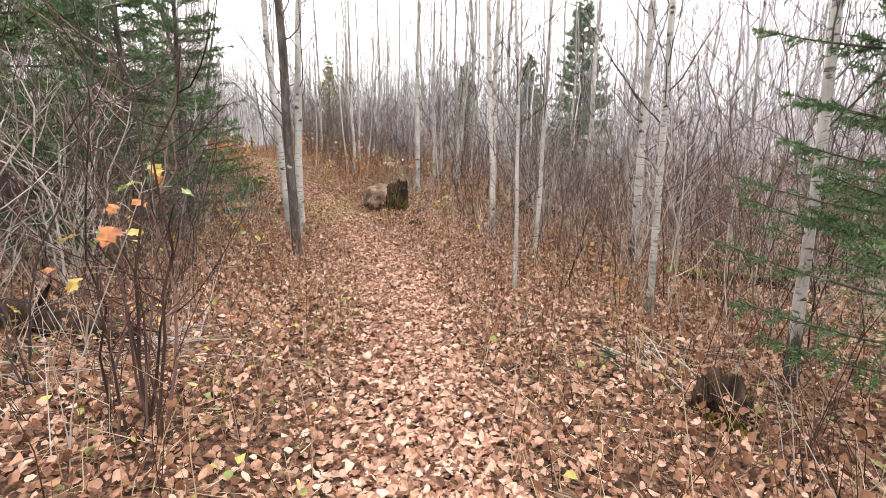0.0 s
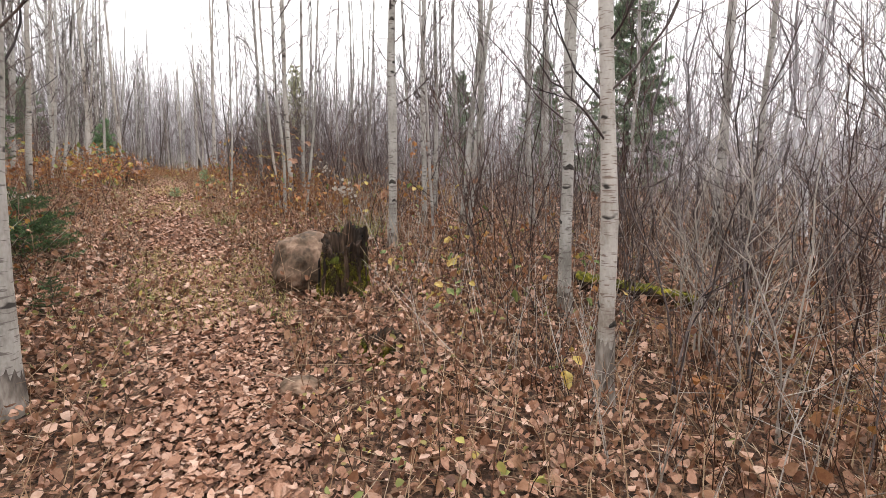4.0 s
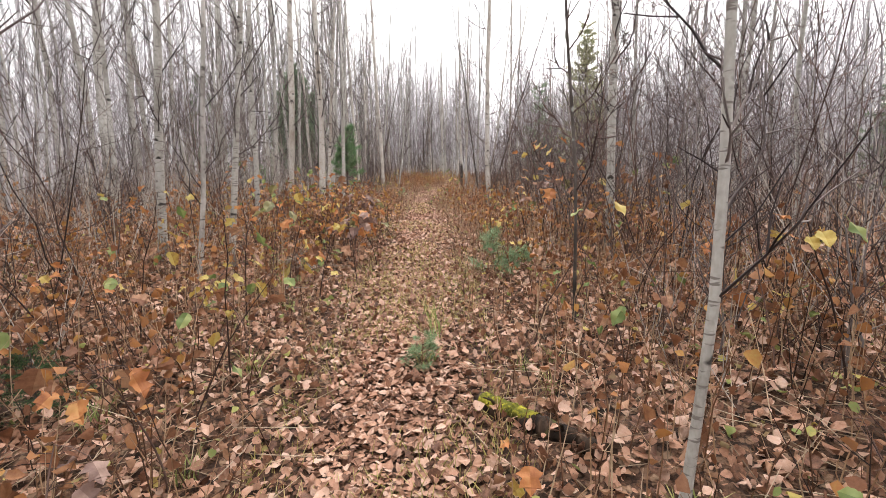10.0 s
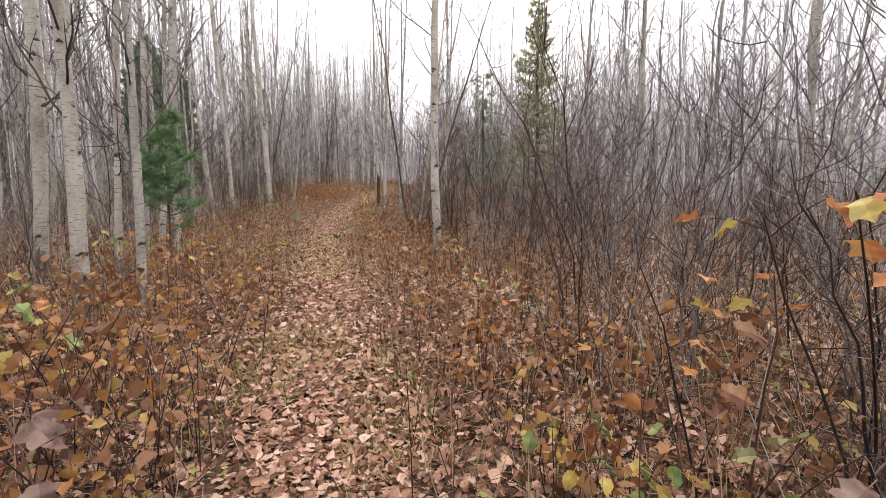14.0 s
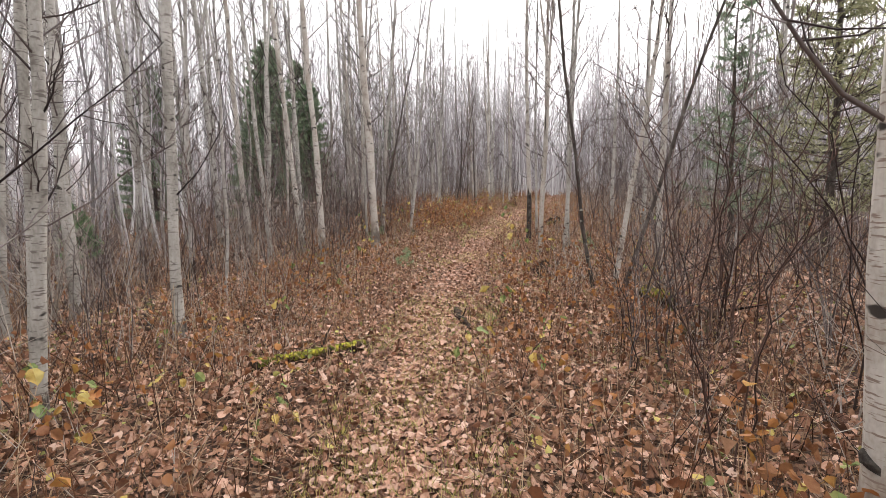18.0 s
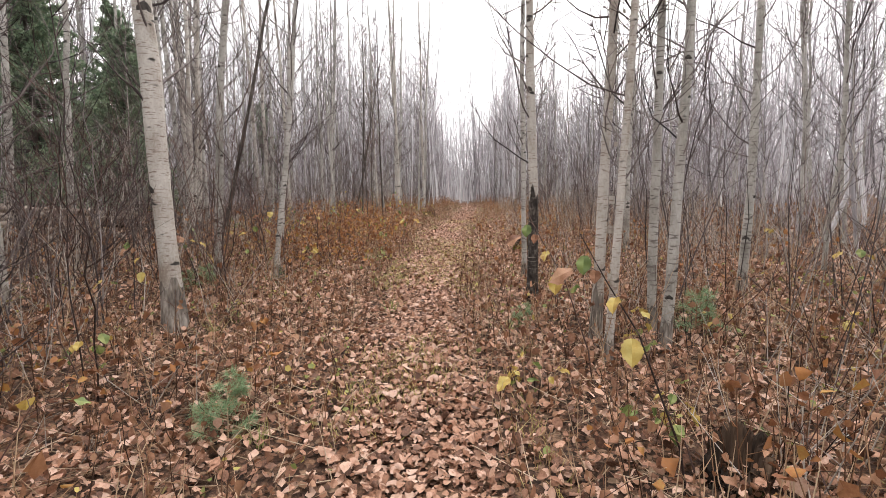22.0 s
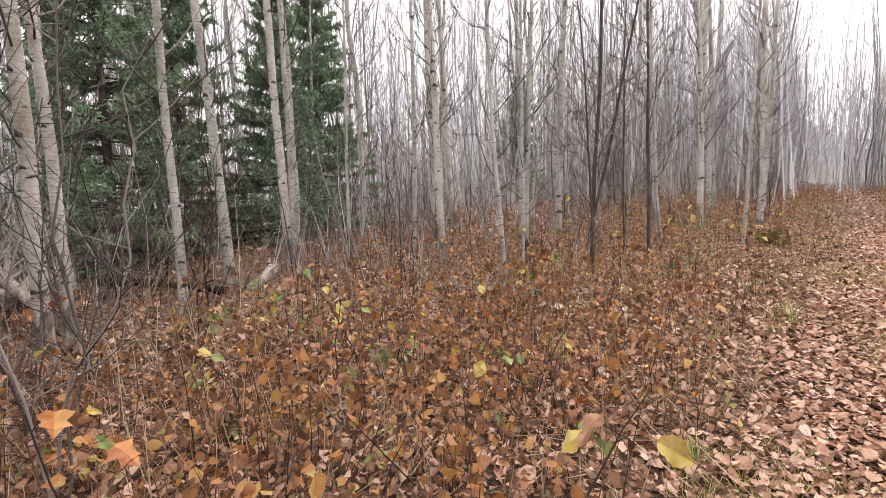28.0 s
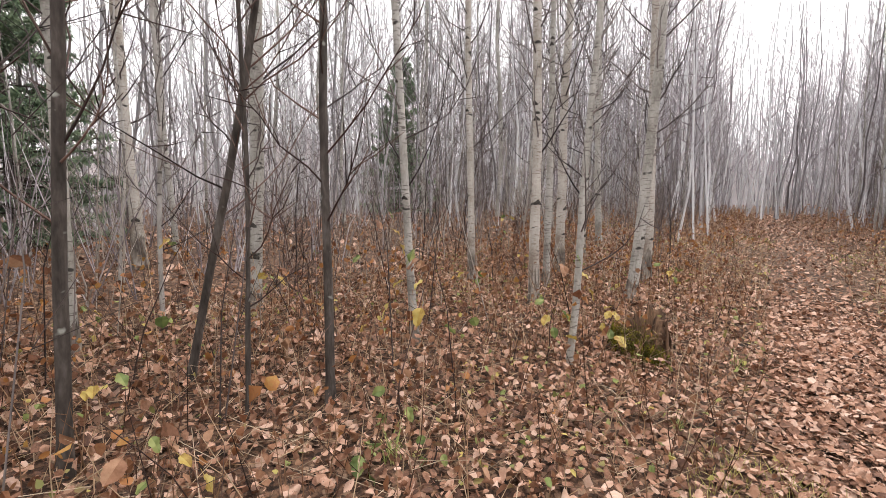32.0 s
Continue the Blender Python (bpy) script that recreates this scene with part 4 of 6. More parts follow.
plant_far(PLAIN, fx[pick], fy[pick], 8.0, 13.5, (0.8, 1.4))
fx, fy = fr.uniform(-34, 10, 1000), fr.uniform(2, 60, 1000)
fd = np.abs(aside(fx, fy))
ok = (fd > 7) & (fd < 13) & ~((fx < -20) & (fy > 30) & (fy < 43))
plant_far(FINE, fx[ok], fy[ok], 7.0, 13.5, (0.45, 0.95))
fy = fr.uniform(52, 100, 520)
fx = np.interp(fy, FINE_Y, FINE_X) + fr.choice([-1, 1], 520) * fr.uniform(1.9, 11, 520)
plant_far(FINE, fx, fy, 6.5, 13.5, (0.4, 0.95))
tagged(part_of("far_woods", far_b.mesh("far_woods"), HAZEBARK), "pale bare young trunks of the distant woods, with haze painted into the bark colour", "woods", kind="stuff")
tagged(part_of("far_twigs", far_c.mesh("far_twigs"), HAZETWIG), "bare grey boughs and twigs of the distant woods, lightened with painted haze", "woods", kind="stuff")
far_s = Buf()
for _ in range(6800):
    x, y = fr.uniform(-50, 24), fr.uniform(-6, 92)
    d = abs(float(aside(x, y)))
    if d < (6 if y < 56 else 1.6) or d > 26:
        continue
    z, h = ground_at(x, y), fr.uniform(0.8, 3.4)
    for _ in range(3):
        dd = rand_dir(fr, fr.uniform(1.05, 1.5)) * h * fr.uniform(0.6, 1)
        far_s.tube([(x, y, z - 0.05), np.array((x, y, z)) + dd * 0.55 + fr.normal(0, 0.06, 3), np.array((x, y, z)) + dd], [0.009, 0.006, 0.002], 3)
tagged(part_of("far_brush", far_s.mesh("far_brush"), HAZETWIG), "grey-brown bare brush under the distant trees, lightened with painted haze", "brush", kind="stuff")

under_a, under_b = Buf(), Buf()
for _ in range(13000):
    x, y = fr.uniform(-32, 10), fr.uniform(1, 66)
    d = float(aside(x, y))
    if abs(d) < 2.7 or abs(d) > 13 or (d > 0 and 34 < y < 44 and d > 5) or (d < 0 and 34 < y < 54 and fr.random() < 0.7):
        continue
    z, h = ground_at(x, y), fr.uniform(0.4, 1.9)
    b = under_a if fr.random() < 0.6 else under_b
    tip = np.array([x, y, z]) + np.array([fr.normal(0, 0.16), fr.normal(0, 0.16), 1]) * h
    mid = np.array([x, y, z]) * 0.45 + tip * 0.55 + fr.normal(0, 0.04, 3)
    b.tube([(x, y, z - 0.03), mid, tip], [0.006, 0.0045, 0.0015], 3)
    for _ in range(4):
        st = mid + (tip - mid) * fr.uniform(-0.5, 0.9)
        b.tube([st, st + rand_dir(fr, fr.uniform(0.4, 1.2)) * h * fr.uniform(0.15, 0.4)], [0.003, 0.001], 3)
tagged(part_of("undergrowth", under_a.mesh("undergrowth"), TWIG), "bare dark brown undergrowth stems", "undergrowth", kind="stuff")
tagged(part_of("pale_undergrowth", under_b.mesh("pale_undergrowth"), PALETWIG), "bare pale grey undergrowth stems", "undergrowth", kind="stuff")

# A tangle of thin dead stems under the trees.
tangle = [Buf(), Buf(), Buf()]
count = 10500
tx, ty = strip(fr, count, 1.5, 9.0, 1.0, 58)
keep = (np.sin(1.1 * tx + 0.4) * np.sin(0.9 * ty) + fr.normal(0, 0.6, count)) > -0.35
keep &= ~((aside(tx, ty) < 0) & (ty > 33) & (ty < 54) & (fr.random(count) < 0.65))
for x, y, z in zip(tx[keep], ty[keep], land(tx[keep], ty[keep])):
    b = tangle[fr.integers(3)]
    h = fr.uniform(0.2, 1.3) * min(1.0, 0.35 + 0.22 * abs(float(aside(x, y))))
    base = np.array([x, y, z - 0.02])
    for _ in range(4):
        p = base + np.append(fr.normal(0, 0.12, 2), 0)
        d = np.array([fr.normal(0, 0.35), fr.normal(0, 0.35), 1.0]) * h * fr.uniform(0.5, 1)
        b.tube([p, p + d], [0.0042, 0.0014], 3)
        q = p + d * fr.uniform(0.3, 0.9)
        b.tube([q, q + rand_dir(fr, fr.uniform(0.1, 1.0)) * h * fr.uniform(0.15, 0.45)], [0.0024, 0.001], 3)
for b, mat, words in zip(tangle, (CANE, PALETWIG, STALK), ("dark red-brown", "pale grey", "dry brown")):
    tagged(part_of("dead_stems", b.mesh("dead_stems"), mat), "tangle of thin %s dead stems under the trees" % words, "undergrowth", kind="stuff")

# A ring of distant woods closes the view.
ring = Buf()
for wall, (back, lo, hi) in enumerate(((52, 4.5, 7.5), (60, 7.0, 10.0))):
    n = 2600
    th = np.linspace(0, 2 * np.pi, n, endpoint=False) + 0.001 * wall
    wx, wy = -16 + np.cos(th) * (back + 4), 36 + np.sin(th) * (back + 26)
    low = land(wx, wy) - 0.5
    high = low + 0.5 + fr.uniform(lo, hi, n) * (0.75 + 0.25 * np.sin(th * 23) * np.sin(th * 7 + 1))
    pv = np.concatenate([np.stack([wx, wy, low], -1), np.stack([wx, wy, high], -1)])
    k = np.arange(n)
    kn = (k + 1) % n
    ring.add(pv, np.stack([k, kn, kn + n, k + n], -1))
# Haze over the ring is painted: pale colour, and weak emission to lift it.
HAZE = material("distant_woods_haze", [(0.3, (0.40, 0.36, 0.36)), (0.5, (0.52, 0.475, 0.475)), (0.7, (0.64, 0.595, 0.59))], 1.2, (1, 1, 0.06), 0.95, 0.0, fine=9)
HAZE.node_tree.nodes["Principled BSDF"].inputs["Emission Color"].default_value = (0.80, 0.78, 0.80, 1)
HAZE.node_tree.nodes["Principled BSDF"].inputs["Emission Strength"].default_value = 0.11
tagged(part_of("backdrop", ring.mesh("backdrop"), HAZE), "grey-brown line of distant bare woods, with painted haze and a faint glow", "woods", kind="structure")

# ---- the woods on either side ----
kinds = []
for k in range(9):
    h = 7.8 + 0.4 * k
    kinds.append(tree("aspen", h, 0.026 + 0.0045 * k, ASPEN, "pale grey bare young aspen on the leaf-strewn forest floor", lean=(0.02 * math.sin(k * 2.1), 0.02 * math.cos(k * 1.3)), wave=0.05, seed=100 + k, first=0.18, count=32, reach=1.2, twigs=6, group="young aspens"))
poles = []
for k in range(6):
    poles.append(tree("sapling", 3.4 + 0.6 * k, 0.010 + 0.0018 * k, GREYBARK, "thin grey bare sapling among the aspens", "sapling", lean=(0.07 * math.sin(k * 1.9), 0.07 * math.cos(k)), wave=0.06, seed=200 + k, first=0.15, count=26, reach=0.85, twigs=6, group="bare saplings"))
bushes = []
for k in range(10):
    nm = ("alder_bush", "hazel_bush", "dogwood_bush", "willow_bush", "cherry_bush")[k % 5]
    lab = ("bare alder bush with many purple-brown stems", "bare hazel bush with pale brown stems", "bare dogwood bush with dark red stems", "bare willow bush with thin brown twigs", "bare cherry bush with dark slender stems")[k % 5]
    bushes.append(stem_bush(nm, 1.5 + 0.24 * k, 3 + k % 2, 0.2 + 0.025 * k, (TWIG, PALETWIG, CANE, TWIG, CANE)[k % 5], lab, 300 + k, r=0.0078, twigs=15, group="bare bushes"))
tr = np.random.default_rng(31)
spots = []


def scatter(things, count, near, far, lo, hi, gap, side=0, scale=(0.8, 1.2)):
    """Copies of things, strewn at random along a stretch of the trail, no two closer than gap."""
    tries, left = 0, count
    while left and tries < count * 40:
        tries += 1
        sx, sy = strip(tr, 1, near, far, lo, hi, side)
        x, y = float(sx[0]), float(sy[0])
        if any((x - a) ** 2 + (y - b) ** 2 < gap * gap for a, b in spots):
            continue
        spots.append((x, y))
        src = things[tr.integers(len(things))]
        copy_thing(src, at(x, y, tr.uniform(0, 6.28), tr.uniform(*scale)))
        left -= 1


# ---- trees that stand close to the trail: foot, radius, lean and bark ----
NEAR_START = [
    (-2.13, 6.85, 0.085, -0.036, 0.0, "D"), (-2.53, 8.40, 0.085, 0.03, 0.0, "A"), (-2.74, 8.46, 0.075, -0.06, 0.0, "A"), (0.94, 5.67, 0.032, -0.02, 0.0, "A"), (2.91, 6.77, 0.07, 0.01, 0.0, "G"),
    (1.19, 9.83, 0.07, 0.0, 0.0, "A"), (0.99, 8.39, 0.062, -0.03, 0.0, "B"), (-2.40, 13.45, 0.032, -0.02, 0.0, "A"), (0.10, 13.74, 0.045, 0.0, 0.0, "A"), (3.79, 11.64, 0.075, 0.02, 0.0, "G"),
    (-0.50, 11.63, 0.068, 0.01, 0.0, "A"), (-0.09, 13.13, 0.055, 0.0, 0.0, "A"), (0.47, 12.69, 0.048, 0.07, 0.02, "A"), (0.52, 12.04, 0.042, 0.086, 0.024, "A"), (2.50, 3.10, 0.05, 0.01, 0.0, "G"), (2.18, 4.61, 0.042, 0.0, 0.0, "A"), (1.45, 6.88, 0.042, 0.026, -0.003, "A")]
NEAR_BEND = [
    (-2.51, 15.15, 0.042, -0.01, 0.0, "A"), (0.03, 11.8, 0.023, -0.04, -0.01, "G"), (-6.87, 13.93, 0.055, 0.04, 0.02, "B"), (-8.34, 14.46, 0.03, 0.05, 0.02, "A"), (-3.88, 14.9, 0.023, 0.02, 0.01, "A"),
    (-2.50, 14.21, 0.054, -0.02, -0.01, "B"), (-2.73, 14.25, 0.031, -0.05, -0.02, "B"), (-2.03, 13.34, 0.026, 0.054, 0.023, "A"), (-9.85, 18.3, 0.05, 0.03, 0.02, "A"),
    (-0.43, 18.78, 0.065, -0.05, -0.02, "A"), (-9.23, 16.4, 0.055, 0.038, 0.018, "A"), (-8.22, 16.13, 0.032, 0.07, 0.03, "G"), (-8.27, 16.55, 0.04, 0.09, 0.045, "A"), (-4.61, 18.79, 0.062, -0.02, -0.01, "A")]
NEAR_MIDDLE = [
    (-10.5, 20.55, 0.078, 0.005, 0.0, "B"), (-12.3, 21.4, 0.09, 0.05, 0.02, "B"), (-10.3, 20.95, 0.05, 0.03, 0.01, "A"), (-11.0, 21.3, 0.045, 0.06, 0.03, "B"), (-16.4, 25.0, 0.09, 0.01, 0.0, "A"),
    (-14.19, 25.23, 0.075, 0.03, 0.01, "A"), (-8.33, 24.48, 0.08, 0.0, 0.005, "B"), (-12.09, 23.12, 0.042, 0.04, 0.03, "A"), (-13.3, 23.69, 0.052, 0.03, 0.02, "A"), (-12.85, 23.56, 0.056, 0.06, 0.04, "A"),
    (-18.76, 24.41, 0.12, 0.045, 0.03, "A"), (-17.6, 27.25, 0.06, 0.04, 0.02, "G"), (-15.8, 26.8, 0.035, 0.03, 0.02, "G"), (-5.1, 27.0, 0.07, 0.0, 0.0, "A"), (-4.58, 16.61, 0.016, -0.036, -0.017, "D")]
NEAR_RISE = [
    (-10.39, 28.96, 0.034, -0.13, -0.06, "D"), (-10.16, 29.02, 0.042, 0.12, 0.055, "R"), (-10.06, 29.17, 0.036, 0.28, 0.125, "D"), (-9.75, 30.3, 0.06, 0.01, 0.0, "B"), (-15.84, 30.63, 0.108, -0.04, -0.014, "B"), (-17.19, 32.47, 0.07, 0.08, 0.03, "A"), (-17.24, 33.86, 0.045, 0.06, 0.03, "G"), (-12.82, 32.58, 0.063, -0.011, -0.006, "K"),
    (-12.14, 31.48, 0.055, 0.02, 0.01, "B"), (-12.05, 31.2, 0.042, 0.043, 0.016, "R"), (-11.67, 31.84, 0.05, 0.013, 0.0, "A"), (-11.62, 31.44, 0.05, 0.045, 0.016, "A"), (-11.68, 36.0, 0.06, 0.01, 0.0, "A"),
    (-16.29, 29.4, 0.088, -0.04, -0.017, "B"), (-17.25, 29.7, 0.08, -0.084, -0.036, "B"), (-16.94, 28.53, 0.055, 0.02, 0.01, "A"), (-10.54, 33.65, 0.06, 0.016, 0.0, "A"), (-13.1, 33.8, 0.045, 0.0, 0.0, "A")]
NEAR_LOOK = [
    (-16.12, 32.33, 0.045, 0.085, 0.068, "A"), (-23.85, 33.59, 0.09, 0.03, 0.03, "A"), (-20.2, 34.75, 0.06, -0.02, -0.01, "B"), (-19.85, 34.62, 0.075, 0.03, 0.03, "B"), (-18.01, 33.27, 0.04, 0.17, 0.16, "D"),
    (-21.76, 42.56, 0.09, 0.03, 0.03, "A"), (-20.68, 35.65, 0.06, 0.01, 0.01, "A"), (-19.38, 34.05, 0.058, 0.01, 0.014, "B"), (-19.47, 33.8, 0.045, -0.019, -0.028, "B"), (-19.72, 34.33, 0.05, 0.05, 0.06, "R"),
    (-22.14, 36.33, 0.085, -0.023, -0.034, "A"), (-23.46, 37.6, 0.07, 0.0, 0.0, "A"), (-22.78, 40.19, 0.085, 0.0, 0.0, "B"), (-21.22, 41.05, 0.06, 0.0, 0.0, "A"), (-19.54, 46.27, 0.075, 0.03, 0.04, "A")]
NEAR_CLUMP = [(-20.34, 29.58, 0.1, -0.06, -0.025, "A"), (-18.88, 29.43, 0.09, -0.05, -0.02, "B"), (-17.83, 29.24, 0.065, -0.07, -0.03, "A"), (-22.2, 29.9, 0.1, -0.06, -0.02, "A"), (-18.3, 30.6, 0.06, -0.04, -0.02, "A"), (-19.6, 31.2, 0.05, -0.02, 0.0, "B"), (-17.0, 31.6, 0.04, -0.03, 0.0, "A")]
NEAR_END = [
    (-21.61, 48.31, 0.085, 0.02, 0.03, "A"), (-19.63, 41.01, 0.04, 0.016, 0.02, "D"), (-19.58, 42.4, 0.038, -0.01, -0.01, "D"), (-20.0, 43.41, 0.044, -0.045, -0.05, "A"), (-18.91, 44.14, 0.035, 0.03, 0.035, "A"),
    (-21.24, 45.24, 0.06, -0.02, -0.02, "B"), (-20.26, 45.36, 0.072, -0.03, -0.03, "B"), (-20.7, 46.14, 0.06, -0.01, -0.01, "A"), (-24.47, 41.84, 0.1, -0.03, -0.03, "B"), (-19.94, 47.41, 0.085, -0.01, -0.01, "B"),
    (-22.14, 49.78, 0.09, -0.03, -0.04, "A"), (-21.54, 41.7, 0.026, -0.01, -0.01, "G"), (-22.93, 37.38, 0.09, -0.018, -0.026, "B"), (-22.56, 38.28, 0.038, 0.01, 0.02, "G"), (-21.68, 39.08, 0.048, 0.01, 0.01, "A")]
NEAR_LAST = [
    (-21.24, 39.37, 0.07, -0.02, -0.03, "B"), (-19.47, 39.15, 0.038, -0.03, -0.04, "A"), (-20.23, 40.16, 0.034, 0.0, 0.0, "A"), (-20.45, 40.45, 0.048, 0.013, 0.02, "G"), (-19.07, 40.36, 0.018, -0.034, -0.05, "D"),
    (-20.29, 41.68, 0.036, 0.115, 0.166, "D"), (-21.13, 47.03, 0.09, 0.0, 0.0, "B"), (-19.7, 41.9, 0.02, 0.0, 0.0, "D")]
BARKS = {"A": (ASPEN, "aspen", "bare pale grey aspen trunk rising from fallen leaves"), "B": (BIRCH, "birch", "white-barked bare birch with dark knots and scars"), "G": (GREYBARK, "grey_tree", "bare tree with grey lichened bark"),
         "D": (DARKBARK, "dark_tree", "slim bare tree with dark brown bark"), "K": (BIRCH, "birch", "white birch with a tall foot of blackened furrowed bark"), "R": (BIRCH, "peeling_birch", "cream birch with peeling curls of bark")}
seed = 1000
for group in (NEAR_START, NEAR_BEND, NEAR_MIDDLE, NEAR_RISE, NEAR_LOOK, NEAR_CLUMP, NEAR_END, NEAR_LAST):
    for x, y, r, lx, ly, kind in group:
        seed += 1
        spots.append((x, y))
        mat, nm, lab = BARKS[kind]
        r *= 0.84
        h = min(12.5, 5.2 + 80 * r)
        slim = r < 0.03
        near_tree = tree(nm, h, r, mat, lab, "tree", (lx, ly), 0.02 if not slim else 0.035, seed, first=0.10 if slim else 0.16, count=34, reach=0.9 if slim else 1.2, twigs=6, up=(0.35, 1.0),
                         twig_mat=CANE if kind == "D" else TWIG, fork=(h * 0.45, seed * 1.7) if seed % 6 == 0 and kind != "K" else None, foot={"A": 0.3, "B": 0.55, "R": 0.25, "G": 0.5, "K": 1.35}.get(kind, 0.0) if r > 0.03 else 0.0)
        near_tree.matrix_basis = at(x, y)
        if kind == "R":
            rr = np.random.default_rng(seed)
            for _ in range(16):
                z = rr.uniform(0.4, 3.4)
                a = rr.uniform(0, 6.28)
                sz = rr.uniform(0.025, 0.06)
                u = np.linspace(0, 1.6, 5)
                rad = r * 1.02 + 0.5 * sz * (1 - np.cos(u))
                ang = a + u * sz / r * 0.6
                px = np.stack([lx * z + rad * np.cos(ang), ly * z + rad * np.sin(ang)], -1)
                v = np.concatenate([np.column_stack([px, np.full(5, z)]), np.column_stack([px, np.full(5, z + sz * 1.3)])])
                part_of("bark_curl", mesh_of("bark_curl", v, [(i, i + 1, i + 6, i + 5) for i in range(4)]), BIRCH, near_tree, "curl of peeling cream bark")

scatter(kinds, 90, 4.6, 13, -2, 66, 0.8, 1)
scatter(kinds, 80, 4.8, 14, -2, 27, 0.8, -1, (1.0, 1.45))
scatter(kinds, 70, 7.0, 15, 27, 66, 0.8, -1, (1.0, 1.45))
scatter(poles, 60, 3.4, 12, -1, 60, 0.6, 1)
scatter(poles, 70, 4.4, 13, -1, 60, 0.6, -1)
scatter(kinds[:5] + poles, 105, 1.9, 10, 47, 72, 0.6)
darker = [b for k, b in enumerate(bushes) if k % 5 != 1]
scatter(bushes, 70, 2.5, 7, 3.4, 10.5, 0.4, 1)
scatter(darker, 25, 2.0, 6, 2.5, 9, 0.6, -1)
scatter(darker, 34, 2.6, 6.5, 10.5, 16, 0.5, 1)
scatter(bushes, 16, 2.6, 7, 12, 19, 0.6, -1)
scatter(darker, 80, 1.7, 6, 16, 28, 0.4, 1)
scatter(bushes, 22, 2.6, 8, 19, 27, 0.6, -1)
scatter(darker, 46, 2.0, 7, 27, 35, 0.5, -1)
scatter(bushes, 26, 2.0, 7, 28.5, 44, 0.6, 1)
scatter(bushes, 40, 3.0, 10, 35, 56, 0.6, -1)
scatter(bushes, 70, 1.4, 7, 46, 68, 0.45)
for k, src in enumerate(kinds + poles + bushes):
    src.matrix_basis = at(-27 - 1.7 * (k % 5), 6 + 2.2 * k, k)

BROWNROT = material("brown_rot", [(0.3, (0.02, 0.012, 0.008)), (0.5, (0.075, 0.042, 0.025)), (0.7, (0.19, 0.115, 0.068))], 11, (1, 1, 0.2), 0.95, 1.0, dots=[((0.16, 0.17, 0.03), 6.0, (1, 1, 1), 0.62)])
MOUND = material("mossy_rot", [(0.3, (0.03, 0.024, 0.018)), (0.5, (0.06, 0.042, 0.028)), (0.62, (0.09, 0.085, 0.022)), (0.78, (0.24, 0.25, 0.045))], 11, (1, 1, 1), 0.95, 1.0)
# ---- boulder, stump and stones beside the trail ----
rock_thing("boulder", -1.34, 10.66, (0.37, 0.36, 0.32), "rounded brown granite boulder beside the trail", seed=3, sink=0.24, turn=20)
stump_thing("stump", -0.92, 10.38, 0.215, 0.74, "dark rotten mossy stump leaning against the boulder", seed=4, splinters=40, jag=0.34)
stump_thing("stump", -0.42, 9.15, 0.16, 0.17, "low mossy remains of a rotten stump among fallen leaves", seed=9, jag=0.9, splinters=14)
rock_thing("stone", -0.93, 8.68, (0.13, 0.1, 0.06), "small flat brown stone half buried in leaves", seed=12, sink=0.5, category="stone")
stump_thing("stump", 1.78, 2.75, 0.15, 0.3, "low rotten stump with moss beside the shrubs", seed=14, jag=0.5, splinters=22)
stump_thing("stump", -11.5, 29.85, 0.13, 0.28, "small dark broken stump beside the trail", seed=15, moss=False, jag=0.7)
stump_thing("stump", -18.8, 45.05, 0.22, 0.42, "old brown broken stump with a little moss", seed=16, jag=0.8, mat=BROWNROT, splinters=26)

stump_thing("stump", -13.45, 36.15, 0.2, 0.34, "dark rotten stump topped with green moss", seed=19, jag=0.35, splinters=10)
rock_thing("mossy_mound", -9.05, 27.75, (0.22, 0.16, 0.1), "low hump of moss over buried wood", seed=21, sink=0.4, category="mound", mat=MOUND)


def root_thing(x, y, reach, arms, label, seed, mat=None):
    """A torn-up root: crooked arms that spread from one knot of wood."""
    rng = np.random.default_rng(seed)
    root = tagged(new("uprooted_root"), label, "root")
    root.matrix_basis = at(x, y)
    for k in range(arms):
        b = Buf()
        a = 6.28 * k / arms + rng.uniform(-0.4, 0.4)
        ln = reach * rng.uniform(0.55, 1.0)
        s = np.linspace(0, 1, 14)[:, None]
        d = np.array([math.cos(a), math.sin(a), 0])
        pts = d * ln * s + np.array([0, 0, 1]) * (0.09 * (1 - s) + 0.035 * np.sin(s * 7 + k)) + rng.normal(0, 0.02, (14, 3))
        b.tube(pts, reach * 0.065 * (1.15 - s[:, 0]) * rng.uniform(0.75, 1.25, 14), 9)
        for _ in range(2):
            q = pts[rng.integers(4, 12)]
            e = rng.normal(0, 0.1, 3) + (0, 0, 0.06)
            b.tube([q, q + e * 0.6, q + e + rng.normal(0, 0.02, 3)], [reach * 0.04, reach * 0.025, 0.003], 6)
        part_of("root_arm", smooth(b.mesh("root_arm")), mat or DEADWOOD, root)
    return root


root_thing(-7.8, 17.1, 0.5, 11, "weathered grey uprooted root lying in dead leaves", 171)
root_thing(-11.35, 29.3, 0.25, 5, "dark rotten root beside the trail", 172, ROT)

